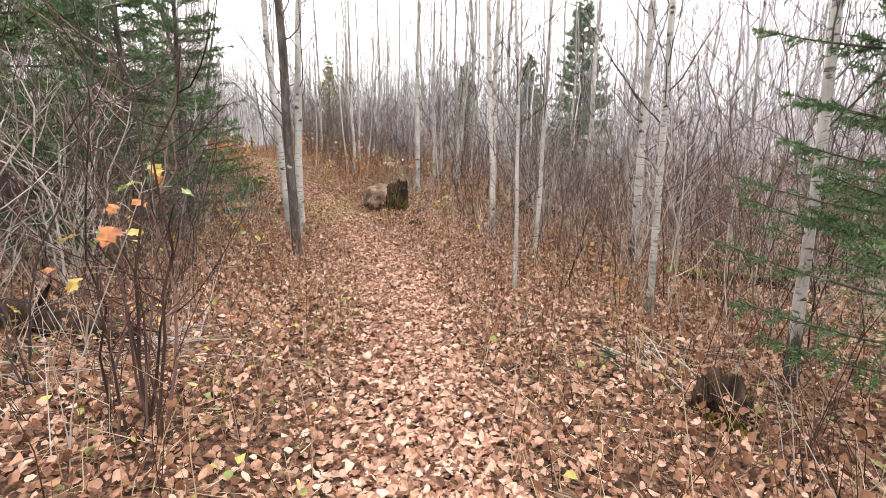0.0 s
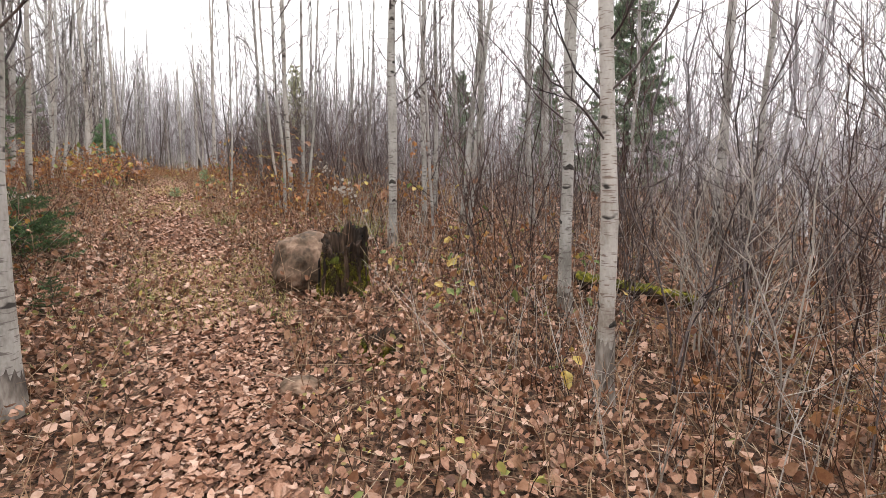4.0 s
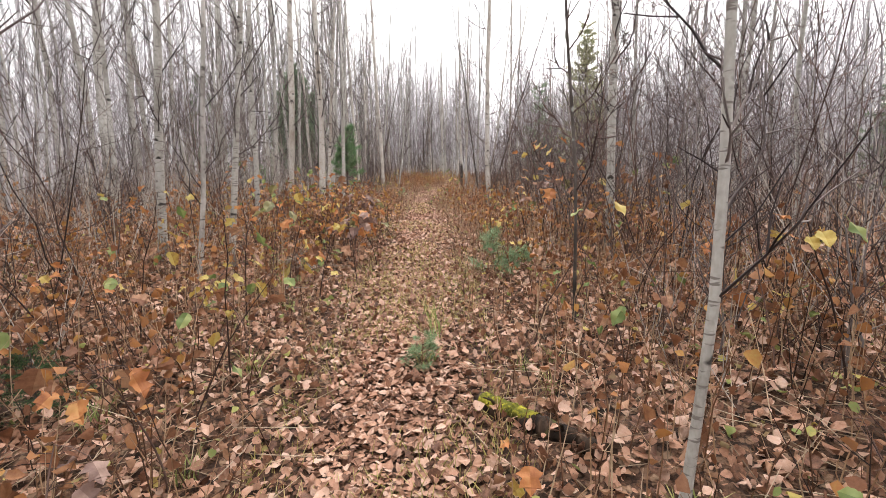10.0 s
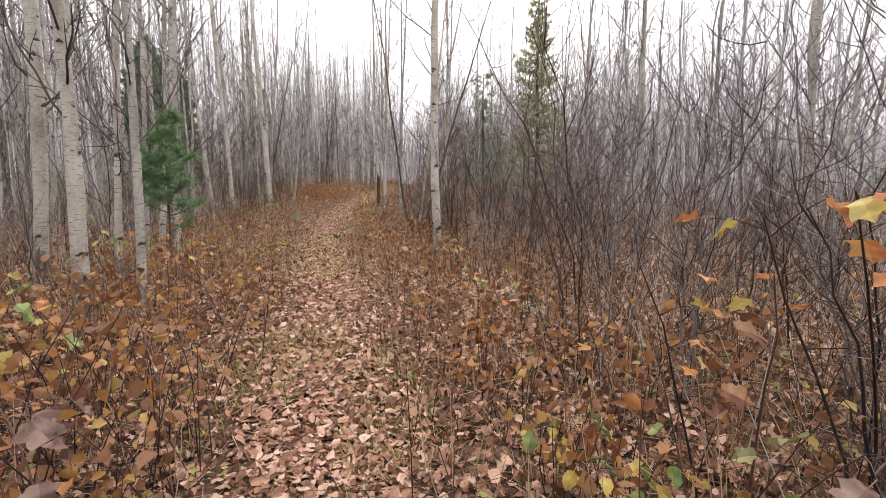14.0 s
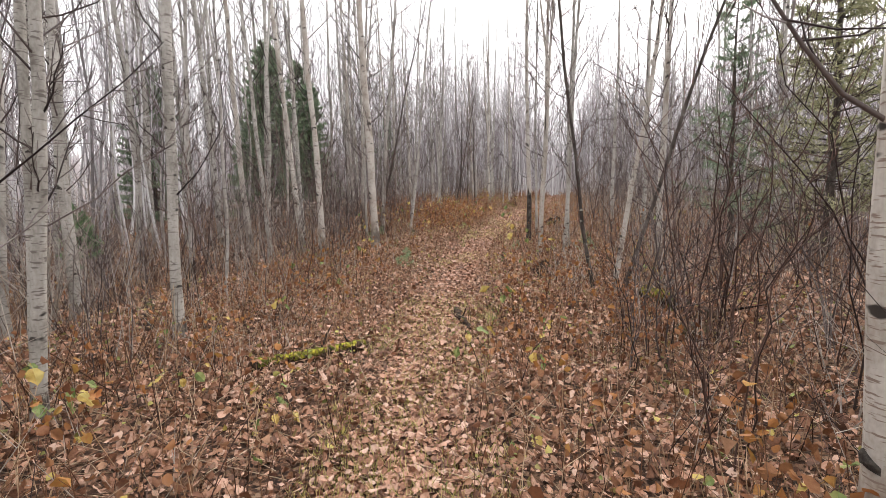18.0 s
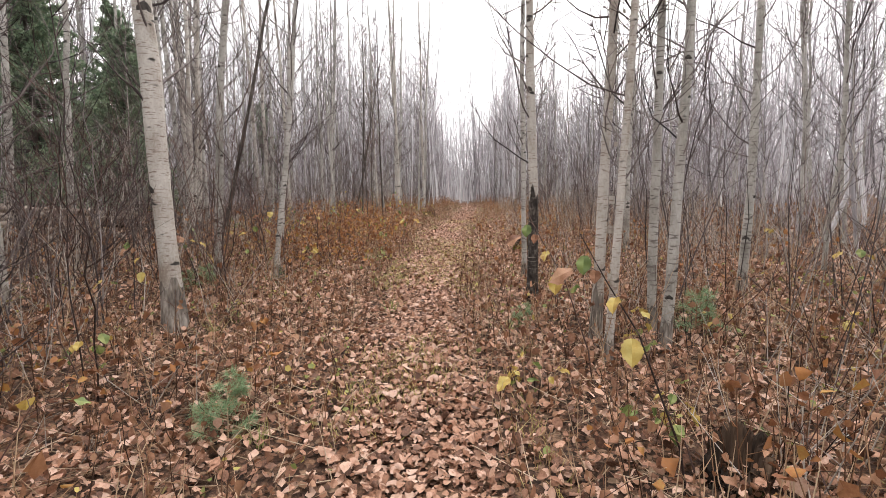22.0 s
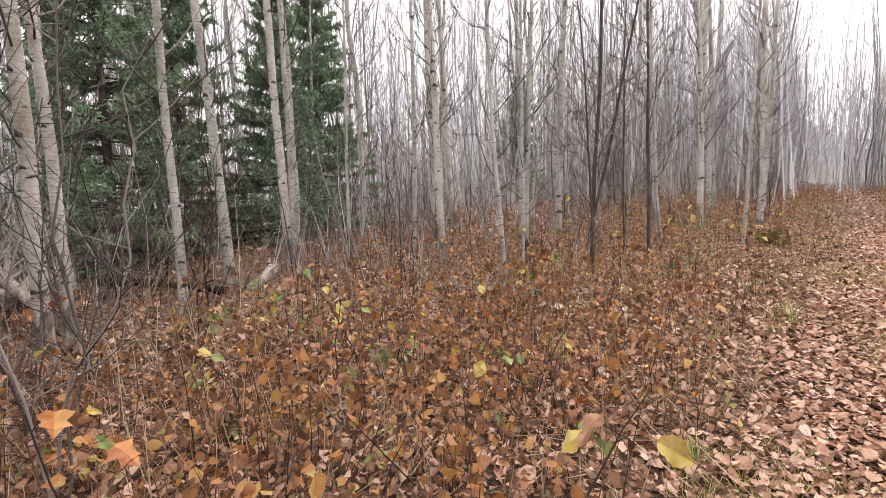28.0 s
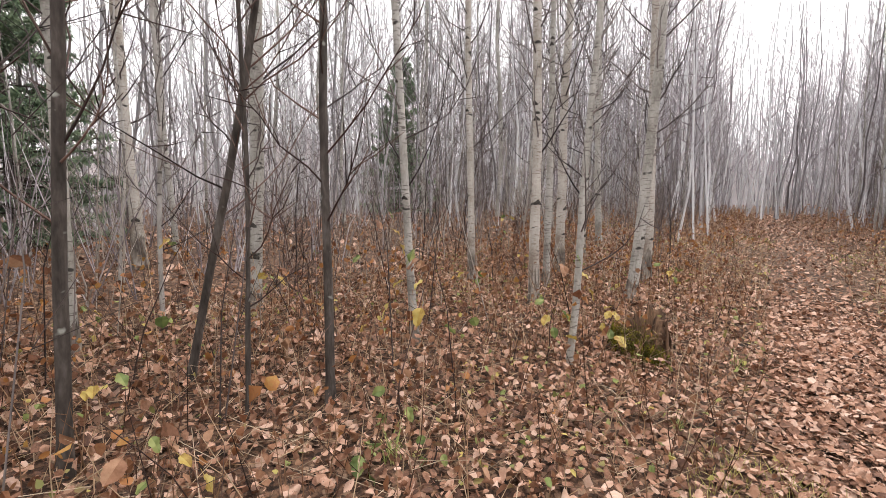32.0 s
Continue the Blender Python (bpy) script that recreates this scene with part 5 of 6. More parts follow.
# ---- fallen logs ----
log_thing("fallen_log", (-12.42, 24.95), (-12.02, 26.05), 0.07, "fallen log thickly coated with yellow-green moss", moss=1.0, seed=1)
log_thing("fallen_log", (-9.75, 29.0), (-8.8, 28.15), 0.1, "dark mossy fallen log among dry stalks", moss=0.35, seed=2)
log_thing("fallen_branch", (0.55, 5.3), (0.95, 4.6), 0.014, "thin peeled branch lying on the leaves", DEADWOOD, seed=31, stubs=1, category="branch")
log_thing("fallen_branch", (1.75, 4.62), (3.1, 5.1), 0.02, "long pale branch lying on the leaves", DEADWOOD, seed=32, stubs=3, category="branch")
log_thing("fallen_branch", (-11.95, 27.75), (-11.35, 27.1), 0.05, "short dark branch lying beside the trail", seed=3)
log_thing("fallen_log", (-6.95, 22.4), (-6.5, 21.75), 0.055, "weathered grey log end in the leaves", DEADWOOD, seed=4)
log_thing("fallen_log", (1.45, 10.4), (2.6, 9.75), 0.09, "fallen trunk with bright moss on top", moss=0.9, seed=5)
log_thing("fallen_log", (3.2, 6.3), (4.6, 5.2), 0.09, "dark fallen trunk behind the shrubs", moss=0.3, seed=6)
log_thing("fallen_log", (-4.3, 3.8), (-2.3, 3.35), 0.13, "hollow dark rotten log under dry branches", seed=7, lift=0.02, moss=0.3, stubs=1)
log_thing("fallen_log", (-6.2, 11.7), (-5.5, 13.2), 0.08, "mossy log lying along the trail edge", moss=0.9, seed=8)
log_thing("fallen_log", (-22.4, 37.0), (-21.6, 36.5), 0.08, "broken grey log on the forest floor", DEADWOOD, seed=9)
log_thing("fallen_log", (-4.85, 15.42), (-4.15, 15.16), 0.05, "dark rotten log with a strip of moss beside the trail", moss=0.5, seed=11, stubs=2)
log_thing("fallen_log", (-23.2, 34.8), (-21.6, 36.15), 0.09, "dark fallen log among dead leaves", seed=12, stubs=2)
log_thing("fallen_log", (-16.4, 25.9), (-14.6, 25.1), 0.07, "dark rotten branch half hidden by leaves", seed=10)
pile = np.random.default_rng(41)
for k in range(11):
    c = np.array([-22.6 + pile.normal(0, 0.5), 33.4 + pile.normal(0, 0.5)])
    a = pile.uniform(-0.5, 0.5) + 0.1
    v = np.array([math.cos(a), math.sin(a)]) * pile.uniform(0.8, 1.7)
    log_thing("fallen_log", tuple(c - v), tuple(c + v), pile.uniform(0.05, 0.1), "weathered grey log in a loose pile of deadwood", DEADWOOD, seed=50 + k, lift=0.05 + 0.055 * k, stubs=2)
for k, (x, y, a, ln) in enumerate([(-2.9, 3.4, 0.4, 1.2), (-2.5, 3.0, 0.1, 1.4), (-3.0, 2.8, -0.2, 1.1), (-10.9, 29.1, 0.8, 0.7), (-10.6, 29.5, 0.2, 0.7), (-19.7, 38.2, 2.6, 1.0), (-18.6, 39.0, 2.6, 0.9), (-18.9, 39.2, 0.4, 0.7), (1.9, 2.9, 2.2, 0.9), (-13.5, 22.3, 0.2, 1.4), (-7.9, 16.6, 0.5, 0.8)]):
    heap = tagged(new("branch_heap"), "heap of dry pale fallen branches on the leaves", "branches")
    rb = np.random.default_rng(600 + k)
    for _ in range(9):
        bf = Buf()
        p = np.array([x + rb.normal(0, 0.25), y + rb.normal(0, 0.25)])
        aa = a + rb.normal(0, 0.35)
        e = p + np.array([math.cos(aa), math.sin(aa)]) * ln * rb.uniform(0.5, 1)
        m_ = (p + e) / 2
        pts = np.array([(*p, ground_at(*p) + 0.01), (*m_, ground_at(*m_) + rb.uniform(0.03, 0.12)), (*e, ground_at(*e) + rb.uniform(0.02, 0.16))])
        bf.tube(pts, [0.006, 0.0045, 0.0015], 5)
        for _ in range(3):
            st = pts[1] + (pts[2] - pts[1]) * rb.uniform(-0.5, 0.9)
            bf.tube([st, st + np.array([rb.normal(0, 0.15), rb.normal(0, 0.15), rb.uniform(0, 0.1)])], [0.003, 0.001], 3)
        part_of("branch", bf.mesh("branch"), PALETWIG, heap)

# ---- evergreens ----
fir = conifer("fir", 4.6, 1.5, 13, 7, 24, 52, 0.03, 0.0032, FIR, "green balsam fir with drooping boughs beside the trail", 71, first=0.2, droop=0.08, sides=(1.5, 4.4), r0=0.045)
fir.matrix_basis = at(2.75, 2.05)
fir_b = conifer("fir", 6.5, 1.6, 22, 6, 15, 12, 0.09, 0.0095, FIR, "dark green balsam fir among bare trees", 72, first=0.05)
fir_b.matrix_basis = at(-5.0, 5.4)
for x, y, s, a in [(-6.6, 7.2, 1.1, 2.0), (-4.6, 8.6, 0.85, 4.0), (-7.6, 10.6, 0.9, 1.0), (-5.6, 3.2, 0.8, 5.0), (-4.4, 6.7, 0.75, 0.7)]:
    spots.append((x, y))
    copy_thing(fir_b, at(x, y, a, s))
fir_c = conifer("fir_sapling", 0.95, 0.62, 7, 5, 13, 36, 0.028, 0.0024, FIR, "low bushy fir sapling at the edge of the trail", 73, first=0.05, droop=0.0, category="sapling")
fir_c.matrix_basis = at(-4.3, 10.3, 0.5, 0.55)
for x, y, s, a in [(-5.9, 12.05, 0.62, 2.0), (-6.5, 12.2, 0.7, 4.0), (-5.5, 11.75, 0.5, 0.3), (-4.6, 11.05, 0.7, 1.7), (-6.75, 13.4, 0.7, 5.2), (-3.3, 9.75, 0.6, 1.0), (-7.0, 14.3, 0.8, 3.0), (1.25, 3.3, 0.45, 2.2), (-18.36, 41.02, 0.62, 1.0), (-18.05, 39.85, 0.36, 3.0), (-3.4, 7.4, 0.8, 2.5), (-16.1, 32.4, 0.5, 1.2), (0.75, 12.3, 0.5, 0.6)]:
    copy_thing(fir_c, at(x, y, a, s))
spruce = conifer("spruce", 7.2, 1.9, 27, 8, 18, 12, 0.12, 0.017, SPRUCE, "dark dense spruce standing behind the bare trunks", 74, first=0.03, droop=0.25)
spruce.matrix_basis = at(-25.2, 34.9)
for x, y, s, a in [(-26.5, 38.2, 0.85, 1), (-27.2, 36.2, 1.0, 2), (-29.5, 40.2, 1.1, 3), (4.8, 24.5, 0.75, 2.5), (5.6, 18.5, 0.85, 3.5), (1.8, 30.0, 0.8, 4.5), (-33, 52, 0.9, 1.2), (-32, 33.5, 1.0, 2.0)]:
    spots.append((x, y))
    copy_thing(spruce, at(x, y, a, s))
olive = conifer("young_fir", 6.6, 1.6, 22, 7, 14, 8, 0.1, 0.013, OLIVE, "slim olive-green fir standing above the brush", 79, first=0.1, droop=0.05)
olive.matrix_basis = at(-7.4, 32.9)
spots.append((-7.4, 32.9))
high = conifer("fir", 6.2, 1.5, 13, 4, 12, 20, 0.045, 0.0042, FIR, "thin fir with sparse green boughs above a bare lower trunk", 80, first=0.26, droop=0.2)
high.matrix_basis = at(-7.9, 13.1)
cedar = conifer("cedar", 4.3, 1.1, 14, 5, 10, 16, 0.06, 0.005, SPRUCE, "thin dark evergreen with sparse boughs beside the trail", 75, first=0.18, droop=0.1)
cedar.matrix_basis = at(-8.83, 31.27)
spread_fir = conifer("fir_sapling", 0.46, 0.95, 4, 8, 18, 44, 0.03, 0.003, FIR, "low fir with flat spreading green boughs over a mossy log", 83, first=0.25, droop=-0.02, category="sapling")
spread_fir.matrix_basis = at(-5.75, 12.1)
copy_thing(spread_fir, at(-4.35, 10.75, 2.0, 0.95))
copy_thing(spread_fir, at(-6.6, 12.9, 4.0, 0.8))
bough = conifer("fir_sapling", 2.4, 0.95, 9, 4, 12, 28, 0.038, 0.0034, FIR, "slim young fir with flat green boughs beside a birch", 82, first=0.2, droop=0.05, category="sapling")
bough.matrix_basis = at(-7.15, 13.45)
SOFTPINE = material("soft_pine_needle", [(0.2, (0.12, 0.22, 0.11)), (0.5, (0.22, 0.34, 0.18)), (0.8, (0.36, 0.46, 0.28))], 2, (1, 1, 1), 0.6, 0.0, island=0.6, translucent=0.3)
pine = conifer("pine", 2.05, 0.58, 8, 5, 9, 34, 0.1, 0.0022, PINE, "young white pine with long soft green needles", 76, first=0.45, droop=-0.25, tuft=True, r0=0.016)
pine.matrix_basis = at(-11.0, 22.0)
copy_thing(pine, at(-17.8, 25.6, 4.0, 0.75))
seedling = conifer("pine_seedling", 0.5, 0.3, 5, 5, 8, 15, 0.075, 0.0014, SOFTPINE, "small soft pine seedling in the fallen leaves", 78, first=0.05, droop=-0.35, tuft=True, r0=0.006, category="sapling", bark=STALK)
seedling.matrix_basis = at(-5.62, 17.66)
for x, y, s, a in [(-5.36, 17.78, 0.55, 1.0), (-12.79, 31.74, 0.45, 2.0), (-11.32, 31.86, 0.8, 0.5), (-14.1, 29.47, 0.7, 3.0), (-16.79, 31.88, 0.6, 1.4), (-16.95, 31.74, 0.5, 2.4), (-5.35, 15.65, 0.5, 2.0)]:
    copy_thing(seedling, at(x, y, a, s))
crook = tree("crooked_fir", 5.5, 0.075, DARKBARK, "crooked dark fir trunk forked near the ground", "tree", (-0.16, -0.06), 0.09, 77, first=0.2, count=26, reach=1.1, up=(-0.1, 0.6), fork=(0.95, 0.9))
crook.matrix_basis = at(-6.17, 12.37)

# ---- dry stalks and dead leaves along the edges ----
sr = np.random.default_rng(51)
weeds, dead = Buf(), []
fields = [(2600, 0.42, 3.4, 0.8, 20, 1), (2000, 0.5, 3.4, 0.8, 20, -1), (2000, 0.38, 3.2, 20, 34, 1), (1800, 0.5, 3.6, 20, 36, -1), (1900, 0.5, 4.6, 34, 49, -1), (1700, 0.4, 3.5, 34, 68, 1), (1500, 0.5, 3.5, 46, 70, -1), (2200, 3, 8, 1, 50, 0)]
for cnt, n0, n1, lo, hi, sd in fields:
    wx, wy = strip(sr, cnt, n0, n1, lo, hi, sd)
    for x, y, z in zip(wx, wy, land(wx, wy)):
        h = sr.uniform(0.12, 0.62) * (1.25 if sr.random() < 0.12 else 0.85)
        tip = np.array([x, y, z]) + np.array([sr.normal(0, 0.22), sr.normal(0, 0.22), 1]) * h
        mid = np.array([x, y, z]) * 0.5 + tip * 0.5 + sr.normal(0, 0.02, 3)
        weeds.tube([(x, y, z - 0.02), mid, tip], [0.0036, 0.0028, 0.001], 3)
        for _ in range(2 if h > 0.25 else 1):
            st = mid + (tip - mid) * sr.uniform(-0.4, 0.9)
            weeds.tube([st, st + rand_dir(sr, sr.uniform(0.2, 1.1)) * h * sr.uniform(0.12, 0.35)], [0.002, 0.0008], 3)
        if sr.random() < 0.75:
            dead.append(mid + (tip - mid) * sr.uniform(-0.7, 1) + sr.normal(0, 0.03, 3))
tagged(part_of("dry_stalks", weeds.mesh("dry_stalks"), STALK), "dry brown weed stalks along the trail edges", "weeds", kind="stuff")
dead = np.array(dead)
dv, df = leaf_bed(sr, dead[:, 0], dead[:, 1], 0.05 * sr.uniform(0.6, 1.4, len(dead)), tilt=0.9, crumple=2.2)
dv[:, 2] += np.repeat(dead[:, 2] - land(dead[:, 0], dead[:, 1]), 6)
tagged(part_of("withered_leaves", smooth(mesh_of("withered_leaves", dv, df)), RUST), "withered brown leaves clinging to dry stalks", "leaves", kind="stuff")

n = 26000
ux, uy = strip(sr, n, 0.6, 4.4, 0.8, 50)
uv, uf = leaf_bed(sr, ux, uy, 0.05 * sr.uniform(0.5, 1.35, n), tilt=0.85, crumple=2.2)
uv[:, 2] += np.repeat(np.minimum(sr.exponential(0.07, n), 0.35) * np.clip(np.abs(aside(ux, uy)) - 0.5, 0, 1), 6)
tagged(part_of("dead_herbs", smooth(mesh_of("dead_herbs", uv, uf)), RUST), "rusty brown shrivelled leaves of dead herbs", "leaves", kind="stuff")
lawn = Buf()
lx, ly = strip(sr, 42000, 0.0, 0.7, 9.5, 44)
for x, y, z in zip(lx, ly, land(lx, ly)):
    if math.sin(1.9 * y) + math.sin(0.7 * y + 2) + 0.6 * math.sin(5 * x) + sr.normal(0, 0.3) < -0.15:
        continue
    h = sr.uniform(0.04, 0.09)
    lawn.tube([(x, y, z), (x + sr.normal(0, 0.03), y + sr.normal(0, 0.03), z + h)], [0.0032, 0.001], 3)
tagged(part_of("trail_grass", lawn.mesh("trail_grass"), STRAW), "sparse short straw-green grass on the trail", "grass", kind="stuff")

# Withered weeds of autumn colour: many small leaves on thin stalks.
stems, heads = Buf(), []
for cnt, n0, n1, lo, hi, sd in [(420, 1.0, 4.5, 13.5, 22, -1), (260, 0.9, 3.5, 12, 20, 1), (300, 0.8, 4.5, 32.5, 41, -1), (200, 0.7, 2.5, 20, 30, 1), (160, 0.8, 3, 20, 30, -1), (220, 0.7, 3.5, 33, 50, 1), (260, 1.0, 6, 38, 52, -1), (120, 1.6, 4, 4, 12, 0), (500, 0.9, 5, 47, 66, 0), (420, 4, 9, 10, 44, 0), (160, 0.7, 2.6, 34, 39, -1)]:
    wx, wy = strip(sr, cnt, n0, n1, lo, hi, sd)
    for x, y, z in zip(wx, wy, land(wx, wy)):
        h = sr.uniform(0.25, 0.75)
        tip = np.array([x, y, z]) + np.array([sr.normal(0, 0.15), sr.normal(0, 0.15), 1]) * h
        mid = (np.array([x, y, z]) + tip) / 2 + sr.normal(0, 0.02, 3)
        stems.tube([(x, y, z - 0.02), mid, tip], [0.0035, 0.0027, 0.001], 3)
        for _ in range(sr.integers(4, 9)):
            heads.append(mid + (tip - mid) * sr.uniform(-0.2, 1.05) + np.append(sr.normal(0, 0.06, 2), sr.normal(0, 0.03)))
tagged(part_of("weed_stems", stems.mesh("weed_stems"), STALK), "thin brown stems of withered autumn weeds", "weeds", kind="stuff")
heads = np.array(heads)
hv, hf = leaf_bed(sr, heads[:, 0], heads[:, 1], 0.052 * sr.uniform(0.5, 1.4, len(heads)), tilt=0.9, crumple=2.0)
hv[:, 2] += np.repeat(heads[:, 2] - land(heads[:, 0], heads[:, 1]), 6)
tagged(part_of("weed_leaves", smooth(mesh_of("weed_leaves", hv, hf)), WEED), "rusty, orange and yellow leaves of withered weeds", "weeds", kind="stuff")
# Thickets of russet cane and leaf: middle, radii, canes, height.
THICKET = material("thicket_leaf", [(0.0, (0.052, 0.028, 0.021)), (0.25, (0.164, 0.078, 0.043)), (0.5, (0.285, 0.147, 0.077)), (0.68, (0.363, 0.17, 0.057)), (0.82, (0.381, 0.248, 0.082)), (0.93, (0.216, 0.202, 0.077)), (1.0, (0.311, 0.221, 0.165))], 50, (1, 1, 1), 0.6, 0.25, fine=180, island=0.7, translucent=0.3)
canes, tufts_ = Buf(), []
for cx, cy, ra, rb, cnt, tall_ in [(-8.2, 18.3, 0.7, 1.3, 130, 0.85), (-9.1, 19.1, 0.9, 1.1, 100, 0.8), (-4.6, 18.9, 0.7, 1.0, 60, 0.9), (-2.0, 14.0, 0.6, 0.8, 50, 0.7), (-0.3, 14.6, 0.6, 0.7, 40, 0.8), (-17.1, 35.6, 0.9, 1.4, 80, 0.4), (-18.0, 37.4, 0.9, 1.3, 80, 0.36), (-18.9, 39.8, 1.0, 1.1, 55, 0.3), (-16.4, 33.8, 0.7, 0.9, 45, 0.4), (-6.5, 20.6, 0.5, 1.5, 50, 0.45), (-9.6, 21.3, 0.7, 1.2, 50, 0.5)]:
    for _ in range(cnt):
        x, y = cx + sr.normal(0, ra * 0.6), cy + sr.normal(0, rb * 0.6)
        if abs(float(aside(x, y))) < 0.5:
            continue
        g = np.array([x, y, ground_at(x, y)])
        h = tall_ * sr.uniform(0.35, 1.1)
        tip = g + np.array([sr.normal(0, 0.3), sr.normal(0, 0.3), 1]) * h
        mid = (g + tip) / 2 + np.append(sr.normal(0, 0.03, 2), 0.08 * h)
        canes.tube([g - (0, 0, 0.02), mid, tip], [0.004, 0.003, 0.0012], 3)
        for _ in range(sr.integers(4, 11)):
            tufts_.append(mid + (tip - mid) * sr.uniform(-0.5, 1.05) + np.append(sr.normal(0, 0.07, 2), sr.normal(0, 0.03)))
tagged(part_of("thicket_canes", canes.mesh("thicket_canes"), CANE), "dark red-brown canes of autumn thickets", "undergrowth", kind="stuff")
tufts_ = np.array(tufts_)
hv, hf = leaf_bed(sr, tufts_[:, 0], tufts_[:, 1], 0.054 * sr.uniform(0.5, 1.45, len(tufts_)), tilt=0.8, crumple=1.5)
hv[:, 2] += np.repeat(tufts_[:, 2] - land(tufts_[:, 0], tufts_[:, 1]), 6)
tagged(part_of("thicket_leaves", smooth(mesh_of("thicket_leaves", hv, hf)), THICKET), "russet, orange and olive leaves of autumn thickets", "undergrowth", kind="stuff")

# Low herbs, fading from green to yellow and purple-brown, in loose patches on either side of the trail.
HERB = material("fading_herb", [(0.0, (0.088, 0.05, 0.044)), (0.2, (0.2, 0.112, 0.075)), (0.4, (0.25, 0.213, 0.075)), (0.6, (0.188, 0.237, 0.075)), (0.75, (0.375, 0.338, 0.1)), (0.9, (0.55, 0.413, 0.125)), (1.0, (0.425, 0.25, 0.138))], 50, (1, 1, 1), 0.6, 0.2, fine=180, island=0.7, translucent=0.3)
n = 38000
hx, hy = strip(sr, n, 0.45, 5.0, 0.8, 56)
patch = np.sin(1.9 * hx + 0.7 * hy) * np.sin(1.3 * hy - 0.4 * hx + 1) + sr.normal(0, 0.45, n) > 0.12
hx, hy = hx[patch], hy[patch]
hv, hf = leaf_bed(sr, hx, hy, 0.042 * sr.uniform(0.5, 1.45, len(hx)), tilt=0.55, crumple=1.3)
hv[:, 2] += np.repeat(np.minimum(0.02 + sr.exponential(0.06, len(hx)), 0.3), 6)
tagged(part_of("low_herbs", smooth(mesh_of("low_herbs", hv, hf)), HERB), "low fading herbs of green, yellow and purple-brown leaves", "plants", kind="stuff")
STRAWSTEM = material("pale_straw", [(0.15, (0.10, 0.065, 0.042)), (0.5, (0.29, 0.21, 0.14)), (0.85, (0.50, 0.40, 0.29))], 4, (1, 1, 1), 0.85, 0.0, island=0.85)
straw = Buf()
sx_, sy_ = strip(sr, 24000, 0.4, 5.0, 0.5, 54)
for x, y, z in zip(sx_, sy_, land(sx_, sy_)):
    a, ln, up_ = sr.uniform(0, 6.28), sr.uniform(0.12, 0.55), abs(sr.normal(0.15, 0.35))
    p = np.array([x, y, z + sr.uniform(0.0, 0.05)])
    straw.tube([p, p + np.array([math.cos(a), math.sin(a), up_]) * ln / math.hypot(1, up_)], [0.0031, 0.0014], 3)
tagged(part_of("dry_straw", straw.mesh("dry_straw"), STRAWSTEM), "pale dry straw and stems fallen across the litter", "weeds", kind="stuff")
# Dead stems and twigs that lie on the litter.
fallen = Buf()
fx, fy = strip(sr, 5200, 0.35, 5, 0.6, 50)
for x, y in zip(fx, fy):
    a, ln = sr.uniform(0, 6.28), sr.uniform(0.12, 0.7)
    d = np.array([math.cos(a), math.sin(a)]) * ln
    p = np.array([[x, y], [x + d[0] * 0.5, y + d[1] * 0.5], [x + d[0], y + d[1]]]) + sr.normal(0, 0.02, (3, 2))
    z = land(p[:, 0], p[:, 1]) + 0.02 + sr.uniform(0, 0.06, 3)
    fallen.tube(np.column_stack([p, z]), [0.0028, 0.0024, 0.001], 3)
tagged(part_of("fallen_twigs", fallen.mesh("fallen_twigs"), STALK), "thin dry twigs lying on the fallen leaves", "twigs", kind="stuff")

# ---- leafy shoots of autumn colour ----
pr = np.random.default_rng(61)
shoots_o = [shoot("maple_shoot", 0.55 + 0.1 * k, 5 + k % 3, [ORANGE, ORANGE, RUST, YELLOW], "maple", "slender shoot with orange autumn leaves", 700 + k, size=0.95, group="orange shoots") for k in range(5)]
shoots_y = [shoot("yellow_shoot", 0.35 + 0.09 * k, 5 + k % 3, [YELLOW, YELLOW, GREENLEAF], "toothed", "low shoot with yellow and pale green leaves", 720 + k, size=1.0, group="yellow shoots") for k in range(5)]
shoots_b = [shoot("bramble", 0.5 + 0.12 * k, 6 + k % 2, [RUST, YELLOW, GREENLEAF, RUST], "toothed", "bramble cane with browning leaves", 740 + k, lean=0.5, size=1.0, group="brambles") for k in range(5)]
shoots_g = [shoot("green_herb", 0.14 + 0.04 * k, 4, [GREENLEAF], "toothed", "small green herb among fallen leaves", 760 + k, size=0.75, spread=0.2, group="green herbs") for k in range(3)]


def sow(things, count, near, far, lo, hi, side=0, scale=(0.7, 1.25)):
    sx, sy = strip(pr, count, near, far, lo, hi, side)
    for x, y in zip(sx, sy):
        copy_thing(things[pr.integers(len(things))], at(float(x), float(y), pr.uniform(0, 6.28), pr.uniform(*scale), 0.0))


sow(shoots_y, 18, 1.7, 3.2, 3, 12)
sow(shoots_b, 10, 1.7, 3.4, 3, 12)
sow(shoots_o, 10, 1.6, 3.2, 11.8, 16.5, 1, (1.0, 1.5))
sow(shoots_b, 14, 0.8, 3.2, 12, 17, 1)
sow(shoots_o, 20, 1.0, 3.8, 13.8, 21.5, -1)
sow(shoots_y, 5, 1.2, 3.6, 14, 22, -1, (0.6, 0.9))
sow(shoots_b, 20, 1.0, 3.2, 14, 22, -1, (0.8, 1.2))
sow(shoots_y, 8, 0.9, 2.4, 16, 22, 1, (0.6, 1.0))
sow(shoots_o, 6, 1.4, 2.2, 17.5, 20.5, 1, (1.1, 1.5))
sow(shoots_y, 12, 1.2, 3, 22, 33)
sow(shoots_b, 16, 0.9, 3, 22, 33)
sow(shoots_y + shoots_o, 12, 1.6, 3.6, 33.5, 40, -1)
sow(shoots_b, 26, 0.8, 4, 32, 46, -1)
